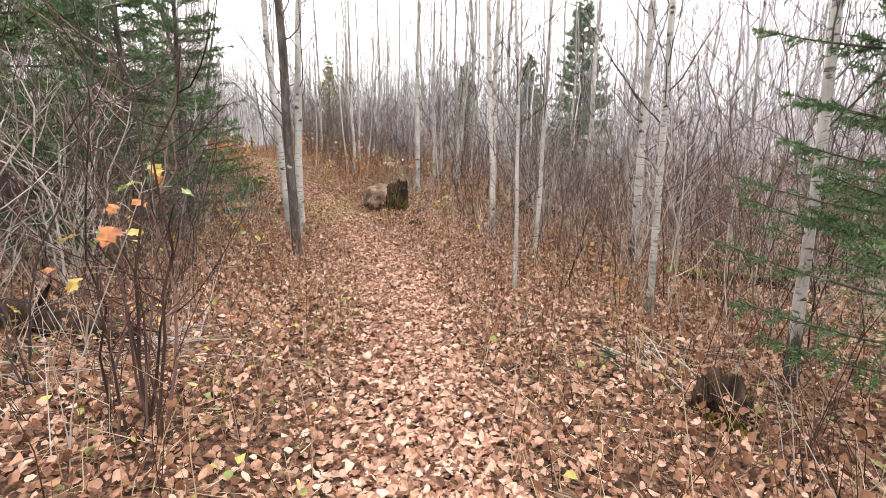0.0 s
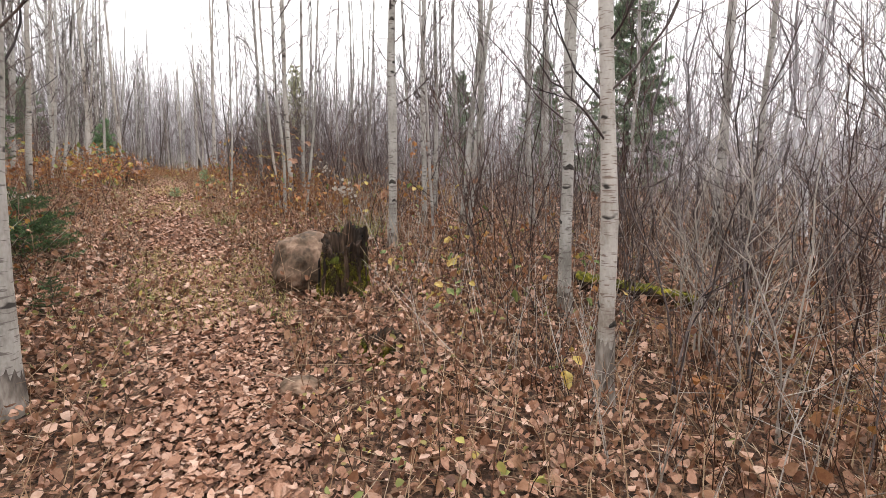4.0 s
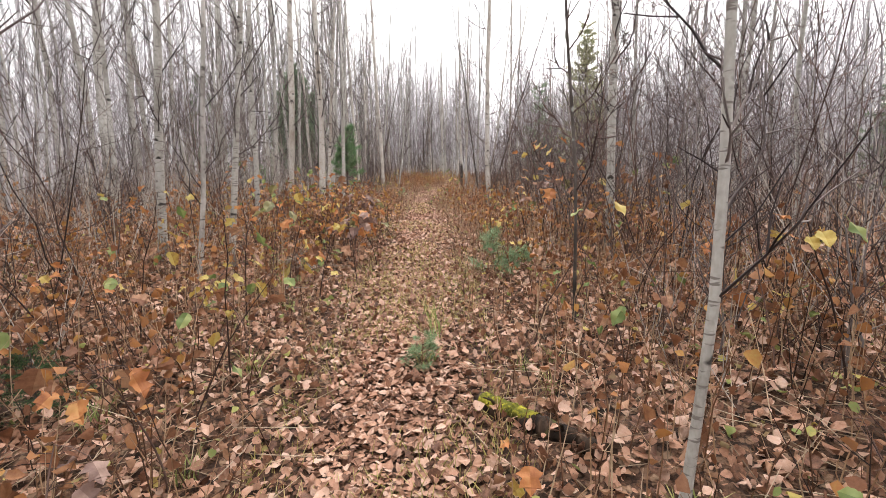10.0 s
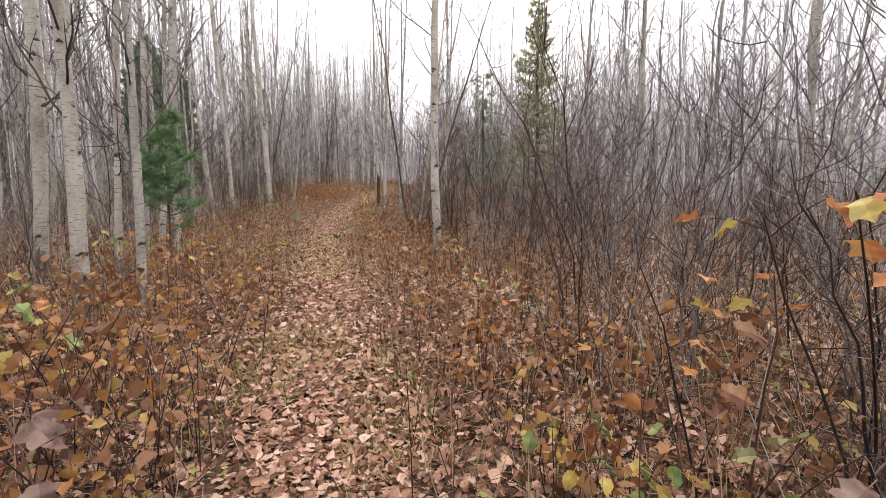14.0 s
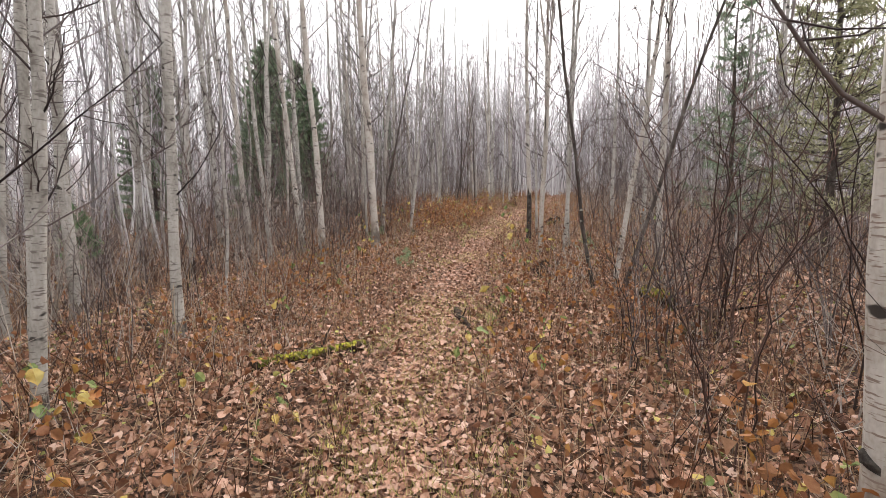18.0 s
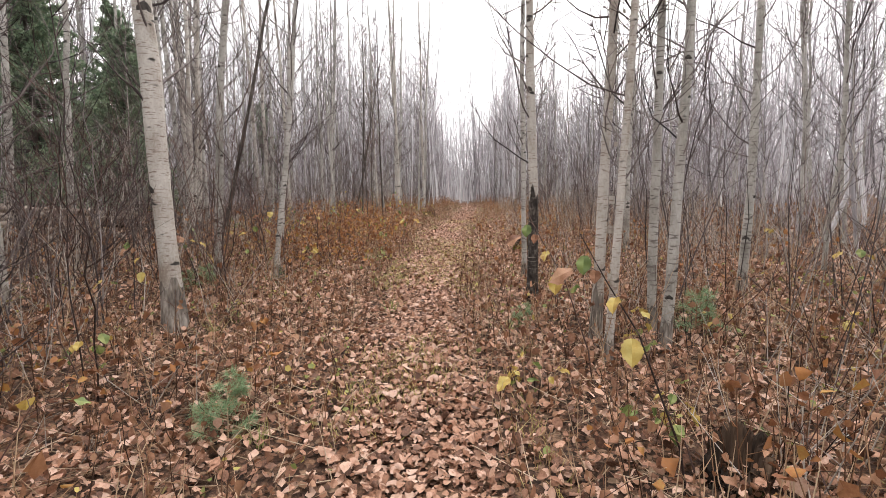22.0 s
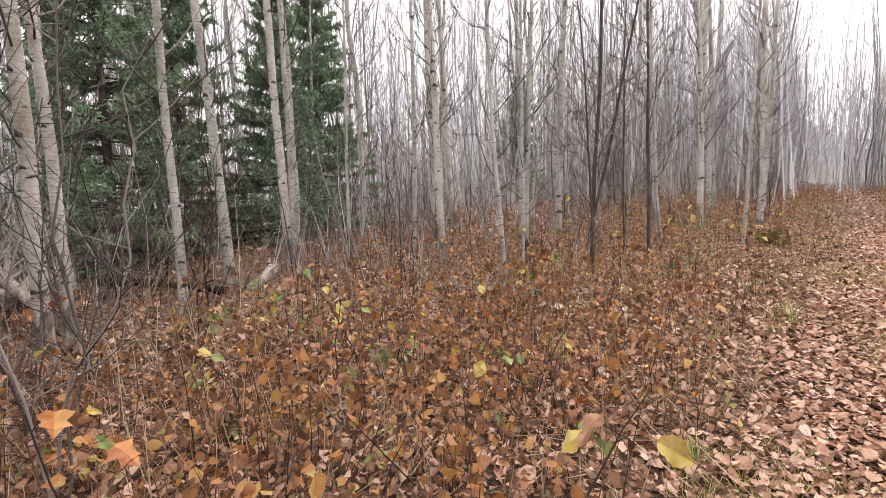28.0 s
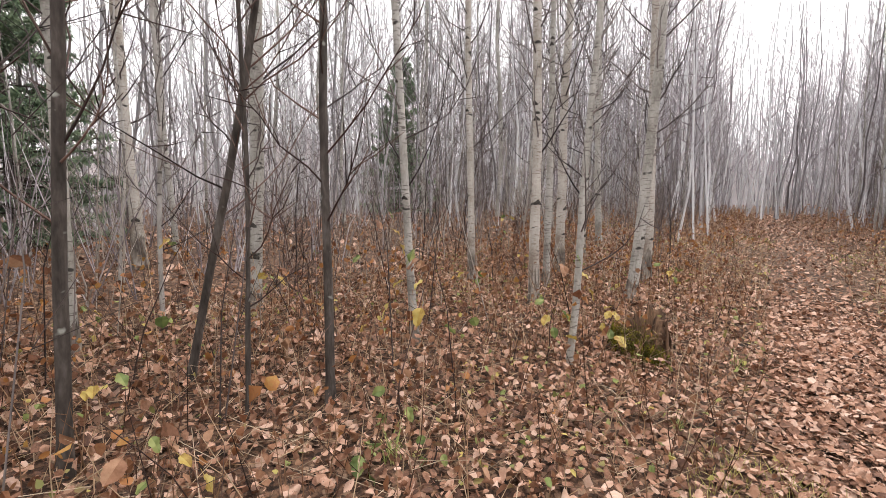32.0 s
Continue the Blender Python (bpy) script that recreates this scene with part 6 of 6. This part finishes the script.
sow(shoots_y, 12, 1, 5, 40, 50, -1)
sow(shoots_g, 26, 0.5, 3.2, 1, 46)
YELLOW_LOW = [(-1.9, 11.51, 0.7), (0.26, 10.67, 1.3), (-0.43, 10.37, 0.9), (-0.22, 10.39, 0.8), (-1.92, 11.62, 0.6), (-1.8, 11.59, 0.6), (-3.28, 14.03, 0.7), (-3.46, 14.63, 0.8), (-2.93, 15.49, 1.5), (-3.19, 15.86, 1.3), (-8.0, 16.77, 1.0)]
YELLOW_MIDDLE = [(-5.41, 17.61, 1.1), (-6.1, 19.18, 1.0), (-5.83, 18.54, 1.0), (-5.52, 18.21, 0.9), (-10.08, 18.57, 1.1), (-12.58, 30.34, 0.7), (-11.82, 30.05, 0.8), (-15.38, 29.39, 0.6), (-10.01, 32.18, 1.0), (-10.26, 31.85, 1.0)]
YELLOW_HIGH = [(-17.47, 33.75, 0.9), (-16.34, 34.16, 0.7), (-16.36, 35.21, 0.9), (-16.0, 35.05, 0.8), (-20.24, 35.79, 0.8), (-17.54, 37.95, 0.5), (-21.2, 41.23, 0.8)]
ORANGE_LOW = [(0.39, 10.67, 0.9), (-4.31, 14.47, 0.8), (-4.12, 14.47, 0.7), (-6.74, 14.64, 0.9), (-7.1, 14.46, 0.8), (-6.77, 16.27, 1.2), (-7.19, 16.33, 1.2), (-6.85, 16.94, 1.1), (-2.67, 15.25, 1.9), (-8.85, 17.48, 1.0)]
ORANGE_HIGH = [(-8.14, 18.07, 1.2), (-8.86, 17.93, 1.0), (-7.91, 18.07, 1.0), (-5.85, 19.38, 1.0), (-4.7, 19.72, 1.4), (-9.34, 18.59, 1.2), (-9.3, 19.04, 1.2), (-9.69, 35.14, 0.9), (-16.86, 34.34, 1), (-16.59, 35.25, 1), (-16.37, 36.31, 1), (-17.9, 37.2, 0.7), (-18.66, 36.02, 0.8), (-18.34, 36.71, 0.8), (-19.6, 39.42, 0.6)]
GREEN_HERBS = [(-5.61, 12.99, 1.6), (-16.48, 33.57, 1.5), (-15.59, 34.16, 1.6), (-15.54, 34.43, 1.5), (-19.15, 36.59, 2.2), (-18.22, 36.92, 1.8), (-19.71, 39.6, 1.8), (-18.96, 42.49, 1.8), (-18.7, 40.39, 1.2), (-18.74, 42.16, 1.8)]
for sources, rows in ((shoots_y, YELLOW_LOW + YELLOW_MIDDLE + YELLOW_HIGH), (shoots_o, ORANGE_LOW + ORANGE_HIGH), (shoots_g, GREEN_HERBS)):
    for k, (x, y, s) in enumerate(rows):
        copy_thing(sources[k % len(sources)], at(x, y, 2.4 * k, s, 0.0))


def spray(name, x, y, z, leaves, mats, kind, label, seed, reach=0.16, size=1.2, back=0.25, cane=None):
    """A thin arching cane rooted in the litter whose last leaves hang round one point in the air."""
    rng = np.random.default_rng(seed)
    root = tagged(new(name), label, "plant")
    a = rng.uniform(0, 6.28)
    fx_, fy_ = x + back * math.cos(a), y + back * math.sin(a)
    g = ground_at(fx_, fy_)
    root.location = (fx_, fy_, g)
    tip = np.array([x - fx_, y - fy_, max(0.12, z - g)])
    s = np.linspace(0, 1, 8)[:, None]
    pts = tip * np.array([1, 1, 0]) * s**1.7 + np.array([0, 0, tip[2]]) * (1.12 * s - 0.12 * s**3) + np.cumsum(rng.normal(0, 0.01, (8, 3)), 0) * s
    pts[0, 2] = -0.03
    b = Buf()
    b.tube(pts, 0.0042 * (1 - 0.65 * s[:, 0]) + 0.0008, 5)
    spots_ = []
    for k in range(leaves):
        q = rng.uniform(0.72, 1.0) if k else 1.0
        st = np.array([np.interp(q, s[:, 0], pts[:, c]) for c in range(3)])
        az = 2.4 * k + rng.normal(0, 0.4)
        e = st + np.array([math.cos(az), math.sin(az), rng.uniform(-0.25, 0.35)]) * reach * rng.uniform(0.35, 1.0)
        spots_.append((st, e, az))
    part_of("stem", b.mesh("stem"), cane or CANE, root)
    for st, e, az in spots_:
        b = Buf()
        b.tube([st, (st + e) / 2 + (0, 0, 0.012), e], [0.0019, 0.0015, 0.001], 3)
        part_of("leaf_stalk", b.mesh("leaf_stalk"), cane or CANE, root)
        m = mats[rng.integers(len(mats))]
        lf = part_of("leaf", leaf_mesh(kind, m, int(rng.integers(6))), m, root)
        lf.matrix_basis = Matrix.Translation(e) @ Euler((rng.normal(0, 0.4), rng.uniform(0.1, 1.2), az + rng.normal(0, 0.4))).to_matrix().to_4x4() @ Matrix.Scale(size * rng.uniform(0.75, 1.25), 4)
    return root


OLIVELEAF = material("olive_leaf", [(0.2, (0.10, 0.10, 0.045)), (0.5, (0.20, 0.185, 0.08)), (0.8, (0.33, 0.29, 0.13))], 30, (1, 1, 1), 0.55, 0.2, fine=160, island=0.5, translucent=0.3)
MAUVELEAF = material("dull_mauve_leaf", [(0.2, (0.11, 0.065, 0.055)), (0.5, (0.22, 0.14, 0.115)), (0.8, (0.33, 0.225, 0.18))], 30, (1, 1, 1), 0.6, 0.2, fine=160, island=0.5, translucent=0.25)
PALETTES = {"o": ([ORANGE, ORANGE, RUST], "maple", "maple_spray", "slender maple shoot with hanging orange leaves"),
            "y": ([YELLOW, YELLOW, GREENLEAF], "toothed", "yellow_spray", "arching cane with clear yellow leaves"),
            "g": ([GREENLEAF, OLIVELEAF, YELLOW], "toothed", "green_spray", "arching cane with fading green leaves"),
            "v": ([MAUVELEAF, MAUVELEAF, OLIVELEAF, ORANGE], "maple", "viburnum_spray", "viburnum shoot with dull mauve, olive and orange leaves")}
SPRAYS_LOW = [(-0.63, 14.72, 2.16, "o", 9, 1.25), (-0.24, 15.03, 3.0, "o", 10, 1.3), (-0.06, 15.2, 2.56, "o", 8, 1.2), (-2.61, 14.57, 2.81, "o", 6, 1.2), (-1.94, 13.4, 1.94, "o", 8, 1.2), (-2.75, 14.1, 1.95, "v", 6, 1.1),
              (-1.55, 16.7, 2.4, "g", 14, 1.2), (-1.4, 16.4, 2.0, "y", 12, 1.2), (-5.9, 14.05, 2.28, "o", 8, 1.2), (-5.75, 13.9, 2.15, "v", 5, 1.1), (-7.13, 16.34, 2.28, "y", 9, 1.1), (-7.0, 15.88, 2.29, "g", 7, 1.5)]
SPRAYS_BEND = [(-6.9, 16.1, 3.0, "g", 7, 1.5), (-7.83, 18.08, 2.6, "o", 12, 1.2), (-6.32, 19.8, 2.45, "y", 11, 1.2), (-6.15, 19.3, 2.58, "y", 8, 1.2), (-7.23, 17.42, 2.66, "v", 15, 1.5), (-7.4, 17.65, 2.8, "v", 15, 1.4), (-7.6, 17.75, 2.55, "v", 12, 1.4), (-8.0, 18.46, 2.97, "v", 14, 1.4),
               (-4.82, 19.07, 2.83, "v", 12, 1.4), (-5.1, 18.45, 3.25, "v", 8, 1.3), (-5.55, 19.0, 2.85, "v", 9, 1.3), (-7.3, 16.75, 2.4, "o", 7, 1.3), (-7.1, 16.55, 2.2, "v", 7, 1.3), (-7.6, 17.2, 2.3, "g", 8, 1.3)]
SPRAYS_HIGH = [(-17.18, 37.07, 3.8, "y", 7, 1.2), (-10.86, 26.0, 2.75, "y", 6, 1.1), (-10.55, 25.97, 2.75, "o", 4, 1.0), (-9.94, 25.26, 2.4, "y", 6, 1.0), (-11.8, 24.65, 2.4, "y", 6, 1.0), (-16.45, 35.9, 3.5, "y", 9, 1.1), (-15.73, 34.1, 3.05, "g", 6, 1.0), (-16.2, 34.9, 3.3, "y", 7, 1.0), (-16.9, 35.6, 3.5, "o", 7, 1.0)]
SPRAYS_MIDDLE = [(-12.46, 23.57, 2.75, "y", 9, 1.1), (-12.37, 24.28, 2.65, "y", 8, 1.1), (-12.8, 23.5, 2.95, "y", 9, 1.2), (-12.6, 23.9, 2.6, "o", 5, 1.0), (-11.54, 24.44, 2.55, "y", 6, 1.0), (-11.8, 30.05, 2.98, "y", 8, 1.0), (-12.54, 30.34, 2.98, "y", 7, 1.0)]
SPRAYS_LAST = [(-20.05, 35.8, 3.75, "g", 9, 1.1), (-18.8, 36.6, 3.7, "g", 9, 1.2), (-17.84, 37.2, 3.62, "o", 6, 1.2), (-18.2, 36.75, 3.65, "v", 9, 1.2), (-18.5, 36.2, 3.6, "o", 8, 1.1), (-20.7, 36.5, 3.85, "y", 7, 1.1), (-18.0, 34.95, 3.55, "o", 9, 1.2), (-18.1, 35.05, 3.45, "y", 7, 1.1), (-19.9, 38.35, 3.8, "o", 5, 1.0), (-18.85, 37.95, 3.65, "o", 6, 1.1)]
for k, (x, y, z, key, count_, size) in enumerate(SPRAYS_LOW + SPRAYS_BEND + SPRAYS_HIGH + SPRAYS_MIDDLE + SPRAYS_LAST):
    mats, kind, nm, lab = PALETTES[key]
    spray(nm, x, y, z, count_, mats, kind, lab, 2600 + k, 0.22 if count_ > 11 else 0.18, size)

FLUFF = material("seed_fluff", [(0.2, (0.46, 0.42, 0.37)), (0.5, (0.64, 0.60, 0.54)), (0.8, (0.78, 0.75, 0.70))], 60, (1, 1, 1), 0.95, 0.0, island=0.5, translucent=0.3)


def aster(x, y, h, seed):
    """A dried aster: branching stem, each fluffy seed head a part of its own."""
    rng = np.random.default_rng(seed)
    root = tagged(new("aster"), "dried aster topped with fluffy white seed heads", "plant")
    root.matrix_basis = at(x, y, 0, 1, 0)
    b, tips = Buf(), []
    b.tube([(0, 0, -0.03), (0.01, 0.02, h * 0.5), (0.03, 0.0, h * 0.85)], [0.004, 0.003, 0.002], 4)
    for _ in range(16):
        q = rng.uniform(0.55, 0.85) * h
        e = np.array([0.02, 0.01, h]) + np.append(rng.normal(0, 0.09, 2), rng.normal(0, 0.05))
        b.tube([(0.015, 0.015, q), (np.array([0.015, 0.015, q]) + e) / 2 + rng.normal(0, 0.01, 3), e], [0.0018, 0.0014, 0.0008], 3)
        tips.append(e)
    part_of("stem", b.mesh("stem"), STALK, root)
    n = 120
    d = rng.normal(0, 1, (n, 3))
    d *= 0.02 * rng.uniform(0.7, 1.15, (n, 1)) / np.linalg.norm(d, axis=1, keepdims=True)
    w_ = np.cross(d, rng.normal(0, 1, (n, 3)))
    w_ *= 0.0016 / np.linalg.norm(w_, axis=1, keepdims=True)
    head = mesh_of("seed_head", np.stack([d * 0.1 - w_, d * 0.1 + w_, d + w_ * 1.6, d - w_ * 1.6], 1).reshape(-1, 3), np.arange(4 * n).reshape(-1, 4))
    head.materials.append(FLUFF)
    for e in tips:
        ob = part_of("seed_head", head, FLUFF, root, "fluffy white seed head")
        ob.matrix_basis = Matrix.Translation(e) @ Euler(rng.uniform(0, 6, 3)).to_matrix().to_4x4() @ Matrix.Scale(rng.uniform(0.8, 1.3), 4)


aster(-1.35, 12.52, 0.62, 2701)
aster(-1.25, 12.68, 0.55, 2702)
aster(-2.1, 14.9, 0.75, 2703)
aster(-5.9, 12.5, 0.35, 2704)


def dead_branch(x, y, turn, length, r, label, seed, lift=0.12):
    """A crooked dead branch lying on the litter, its side branches parts of their own."""
    rng = np.random.default_rng(seed)
    root = tagged(new("dead_branch"), label, "branch")
    root.location = (x, y, 0)
    s = np.linspace(0, 1, 11)
    bend = np.cumsum(rng.normal(0, 0.035, 11)) * length
    px = math.cos(turn) * length * s - math.sin(turn) * bend
    py = math.sin(turn) * length * s + math.cos(turn) * bend
    pz = land(x + px, y + py) + 0.02 + lift * np.sin(np.pi * s) * rng.uniform(0.5, 1.2)
    pts = np.stack([px, py, pz], -1)
    b = Buf()
    b.tube(pts, r * (1 - 0.75 * s) * rng.uniform(0.85, 1.15, 11), 7)
    part_of("limb", smooth(b.mesh("limb")), DEADWOOD, root)
    for k in range(5):
        i = int(rng.integers(2, 9))
        ln = length * rng.uniform(0.15, 0.4)
        d = rand_dir(rng, rng.uniform(-0.1, 0.7)) + 0.6 * np.array([math.cos(turn), math.sin(turn), 0])
        u = np.linspace(0, 1, 5)[:, None]
        side = pts[i] + d * ln * u + np.cumsum(rng.normal(0, 0.03, (5, 3)), 0) * ln * u
        side[:, 2] = np.maximum(side[:, 2], land(x + side[:, 0], y + side[:, 1]) + 0.015)
        b = Buf()
        b.tube(side, r * 0.5 * (1 - 0.8 * u[:, 0]) + 0.001, 5)
        part_of("side_branch", smooth(b.mesh("side_branch")), DEADWOOD, root)


for k, (x, y, a, ln, r) in enumerate([(-0.55, 12.0, 2.6, 1.3, 0.016), (-0.5, 12.35, 2.9, 1.1, 0.012), (-0.7, 11.9, 1.9, 0.9, 0.01), (-1.1, 12.2, 0.4, 0.8, 0.01), (-0.35, 12.4, 2.3, 1.0, 0.012), (-20.3, 38.3, 0.35, 1.5, 0.014), (-20.0, 38.1, 0.9, 1.1, 0.012), (-19.7, 38.7, 2.7, 1.2, 0.012), (-19.2, 38.2, 1.6, 1.0, 0.01), (-20.5, 38.6, 0.0, 1.3, 0.011)]):
    dead_branch(x, y, a, ln, r, "crooked pale grey dead branch lying on the leaves", 2800 + k, 0.14)
PALELEAF = material("bleached_leaf", [(0.2, (0.42, 0.34, 0.25)), (0.5, (0.58, 0.50, 0.39)), (0.8, (0.70, 0.63, 0.52))], 18, (1, 1, 1), 0.7, 0.2, island=0.6, translucent=0.25)
bleached = shoot("withered_plant", 0.24, 11, [PALELEAF], "toothed", "collapsed plant with bleached pale leaves", 790, lean=0.6, size=1.15, spread=0.1)
bleached.matrix_basis = at(-18.41, 38.93, 0, 1, 0)
for k, (x, y) in enumerate([(-18.2, 39.1), (-18.02, 39.42), (-18.6, 38.6), (-18.3, 39.0)]):
    copy_thing(bleached, at(x, y, 1.9 * k + 1, 0.9, 0))
guelder = [shoot("viburnum_shoot", 0.85 + 0.12 * k, 11, [RUST, RUST, ORANGE, GREENLEAF], "maple", "leafy shoot with drooping russet and olive leaves", 795 + k, lean=0.45, size=1.25, spread=0.35) for k in range(2)]
for src, (x, y) in zip(guelder, [(-9.1, 18.5), (-8.6, 18.25)]):
    src.matrix_basis = at(x, y, x, 1, 0)
for k, (x, y, s) in enumerate([(-8.15, 17.95, 0.9), (-9.5, 19.4, 1.1), (-9.0, 19.1, 1.0), (-10.9, 19.5, 1.2), (-9.9, 18.75, 1.0), (-4.8, 19.8, 1.1), (-4.65, 19.4, 1.0), (-4.35, 19.2, 1.2), (-7.2, 16.4, 0.8), (-7.6, 16.9, 0.8)]):
    copy_thing(guelder[k % 2], at(x, y, 2.1 * k, s, 0))
tall = [shoot("basswood_shoot", 1.35 + 0.1 * k, 8, [YELLOW, YELLOW, ORANGE, GREENLEAF], "maple", "tall grey shoot with a few yellow leaves at its top", 780 + k, lean=0.3, cane=PALETWIG, size=1.1, spread=0.6) for k in range(3)]
for src, (x, y) in zip(tall, [(-1.75, 2.0), (-2.35, 2.9), (-2.9, 2.4)]):
    src.matrix_basis = at(x, y, x, 1, 0)
clump = stem_bush("hazel_clump", 2.3, 11, 0.16, CANE, "clump of dark brown hazel stems at the trail edge", 390, r=0.009, twigs=9)
clump.matrix_basis = at(-1.62, 2.25)
copy_thing(clump, at(2.2, 10.6, 2, 1.05))
copy_thing(clump, at(-8.9, 27.5, 4, 1.2))
greys = stem_bush("dead_bush", 2.2, 8, 0.5, PALETWIG, "dead grey bush with spreading bare branches", 391, r=0.011, twigs=12)
greys.matrix_basis = at(-2.9, 2.7)
copy_thing(greys, at(-3.6, 4.4, 2, 1.1))
copy_thing(greys, at(-16.0, 24.6, 1, 1.1))
copy_thing(greys, at(-20.9, 34.0, 3, 1.2))
for k, (x, y, s) in enumerate([(-17.3, 31.8, 0.8), (-16.65, 31.9, 0.7), (-17.0, 32.25, 0.85), (-18.4, 31.95, 0.9), (-18.7, 32.4, 0.9), (-17.5, 32.7, 0.8), (-16.0, 33.5, 0.75), (-17.6, 33.7, 0.85), (-4.45, 18.0, 0.9), (-5.0, 18.5, 0.8), (-4.2, 18.4, 1.0), (-4.75, 18.8, 0.9), (-3.1, 15.05, 0.9), (-2.9, 14.7, 0.8), (-10.1, 18.15, 0.7), (-9.5, 17.3, 0.7), (1.55, 5.3, 0.9), (1.8, 4.4, 0.8)]):
    copy_thing(bushes[(2, 4, 7, 9)[k % 4]], at(x, y, 1.3 * k, s))
for k, src in enumerate(shoots_o + shoots_y + shoots_b + shoots_g):
    sx, sy = strip(pr, 1, 1.2, 3, 3 + 2 * k, 4 + 2 * k, -1)
    src.matrix_basis = at(float(sx[0]), float(sy[0]), k, 1, 0)

# ---- grass tufts ----
tufts = [tuft("grass_tuft", 26, 0.16 + 0.05 * k, "tuft of green and straw-coloured grass", 800 + k) for k in range(4)]
for t_ in tufts:
    tagged(t_, group="grass tufts")
gr = np.random.default_rng(81)
for k in range(100):
    lo, hi, n0, n1 = [(1, 46, 0.2, 1.1), (12, 20, 0.2, 2.0), (30, 44, 0.3, 2.0)][k % 3]
    sx, sy = strip(gr, 1, n0, n1, lo, hi)
    copy_thing(tufts[k % 4], at(float(sx[0]), float(sy[0]), gr.uniform(0, 6.28), gr.uniform(0.5, 1.1), 0.0))
for k, (x, y) in enumerate([(-4.9, 13.9), (-5.35, 15.7), (-5.5, 16.1), (-11.2, 27.4)]):
    tufts[k].matrix_basis = at(x, y, k, 1.2, 0.0)

fern = tuft("dead_fern", 70, 0.55, "heap of grey-green wilted fern and grass", 805, category="fern", spread=0.35)
fern.matrix_basis = at(-0.9, 12.1, 0, 1, 0.0)
copy_thing(fern, at(-3.2, 13.0, 2, 0.7, 0.0))
copy_thing(fern, at(-15.7, 34.3, 1, 0.5, 0.0))

# ---- broad fallen leaves, one by one ----
bed = tagged(new("broad_leaves"), "scattered broad maple leaves lying on the leaf litter", "leaves")
br = np.random.default_rng(91)
bx, by = strip(br, 180, 0.1, 2.6, 1.2, 46)
for x, y in zip(bx, by):
    m_ = [LITTER, LITTER, RUST, ORANGE, YELLOW, LITTER][br.integers(6)]
    lf_ = part_of("leaf", leaf_mesh("maple", m_, int(br.integers(6))), m_, bed)
    lf_.matrix_basis = Matrix.Translation((x, y, ground_at(x, y) + 0.03)) @ Euler((br.normal(0, 0.25), br.normal(0.1, 0.25), br.uniform(0, 6.28))).to_matrix().to_4x4() @ Matrix.Scale(br.uniform(0.7, 1.2), 4)
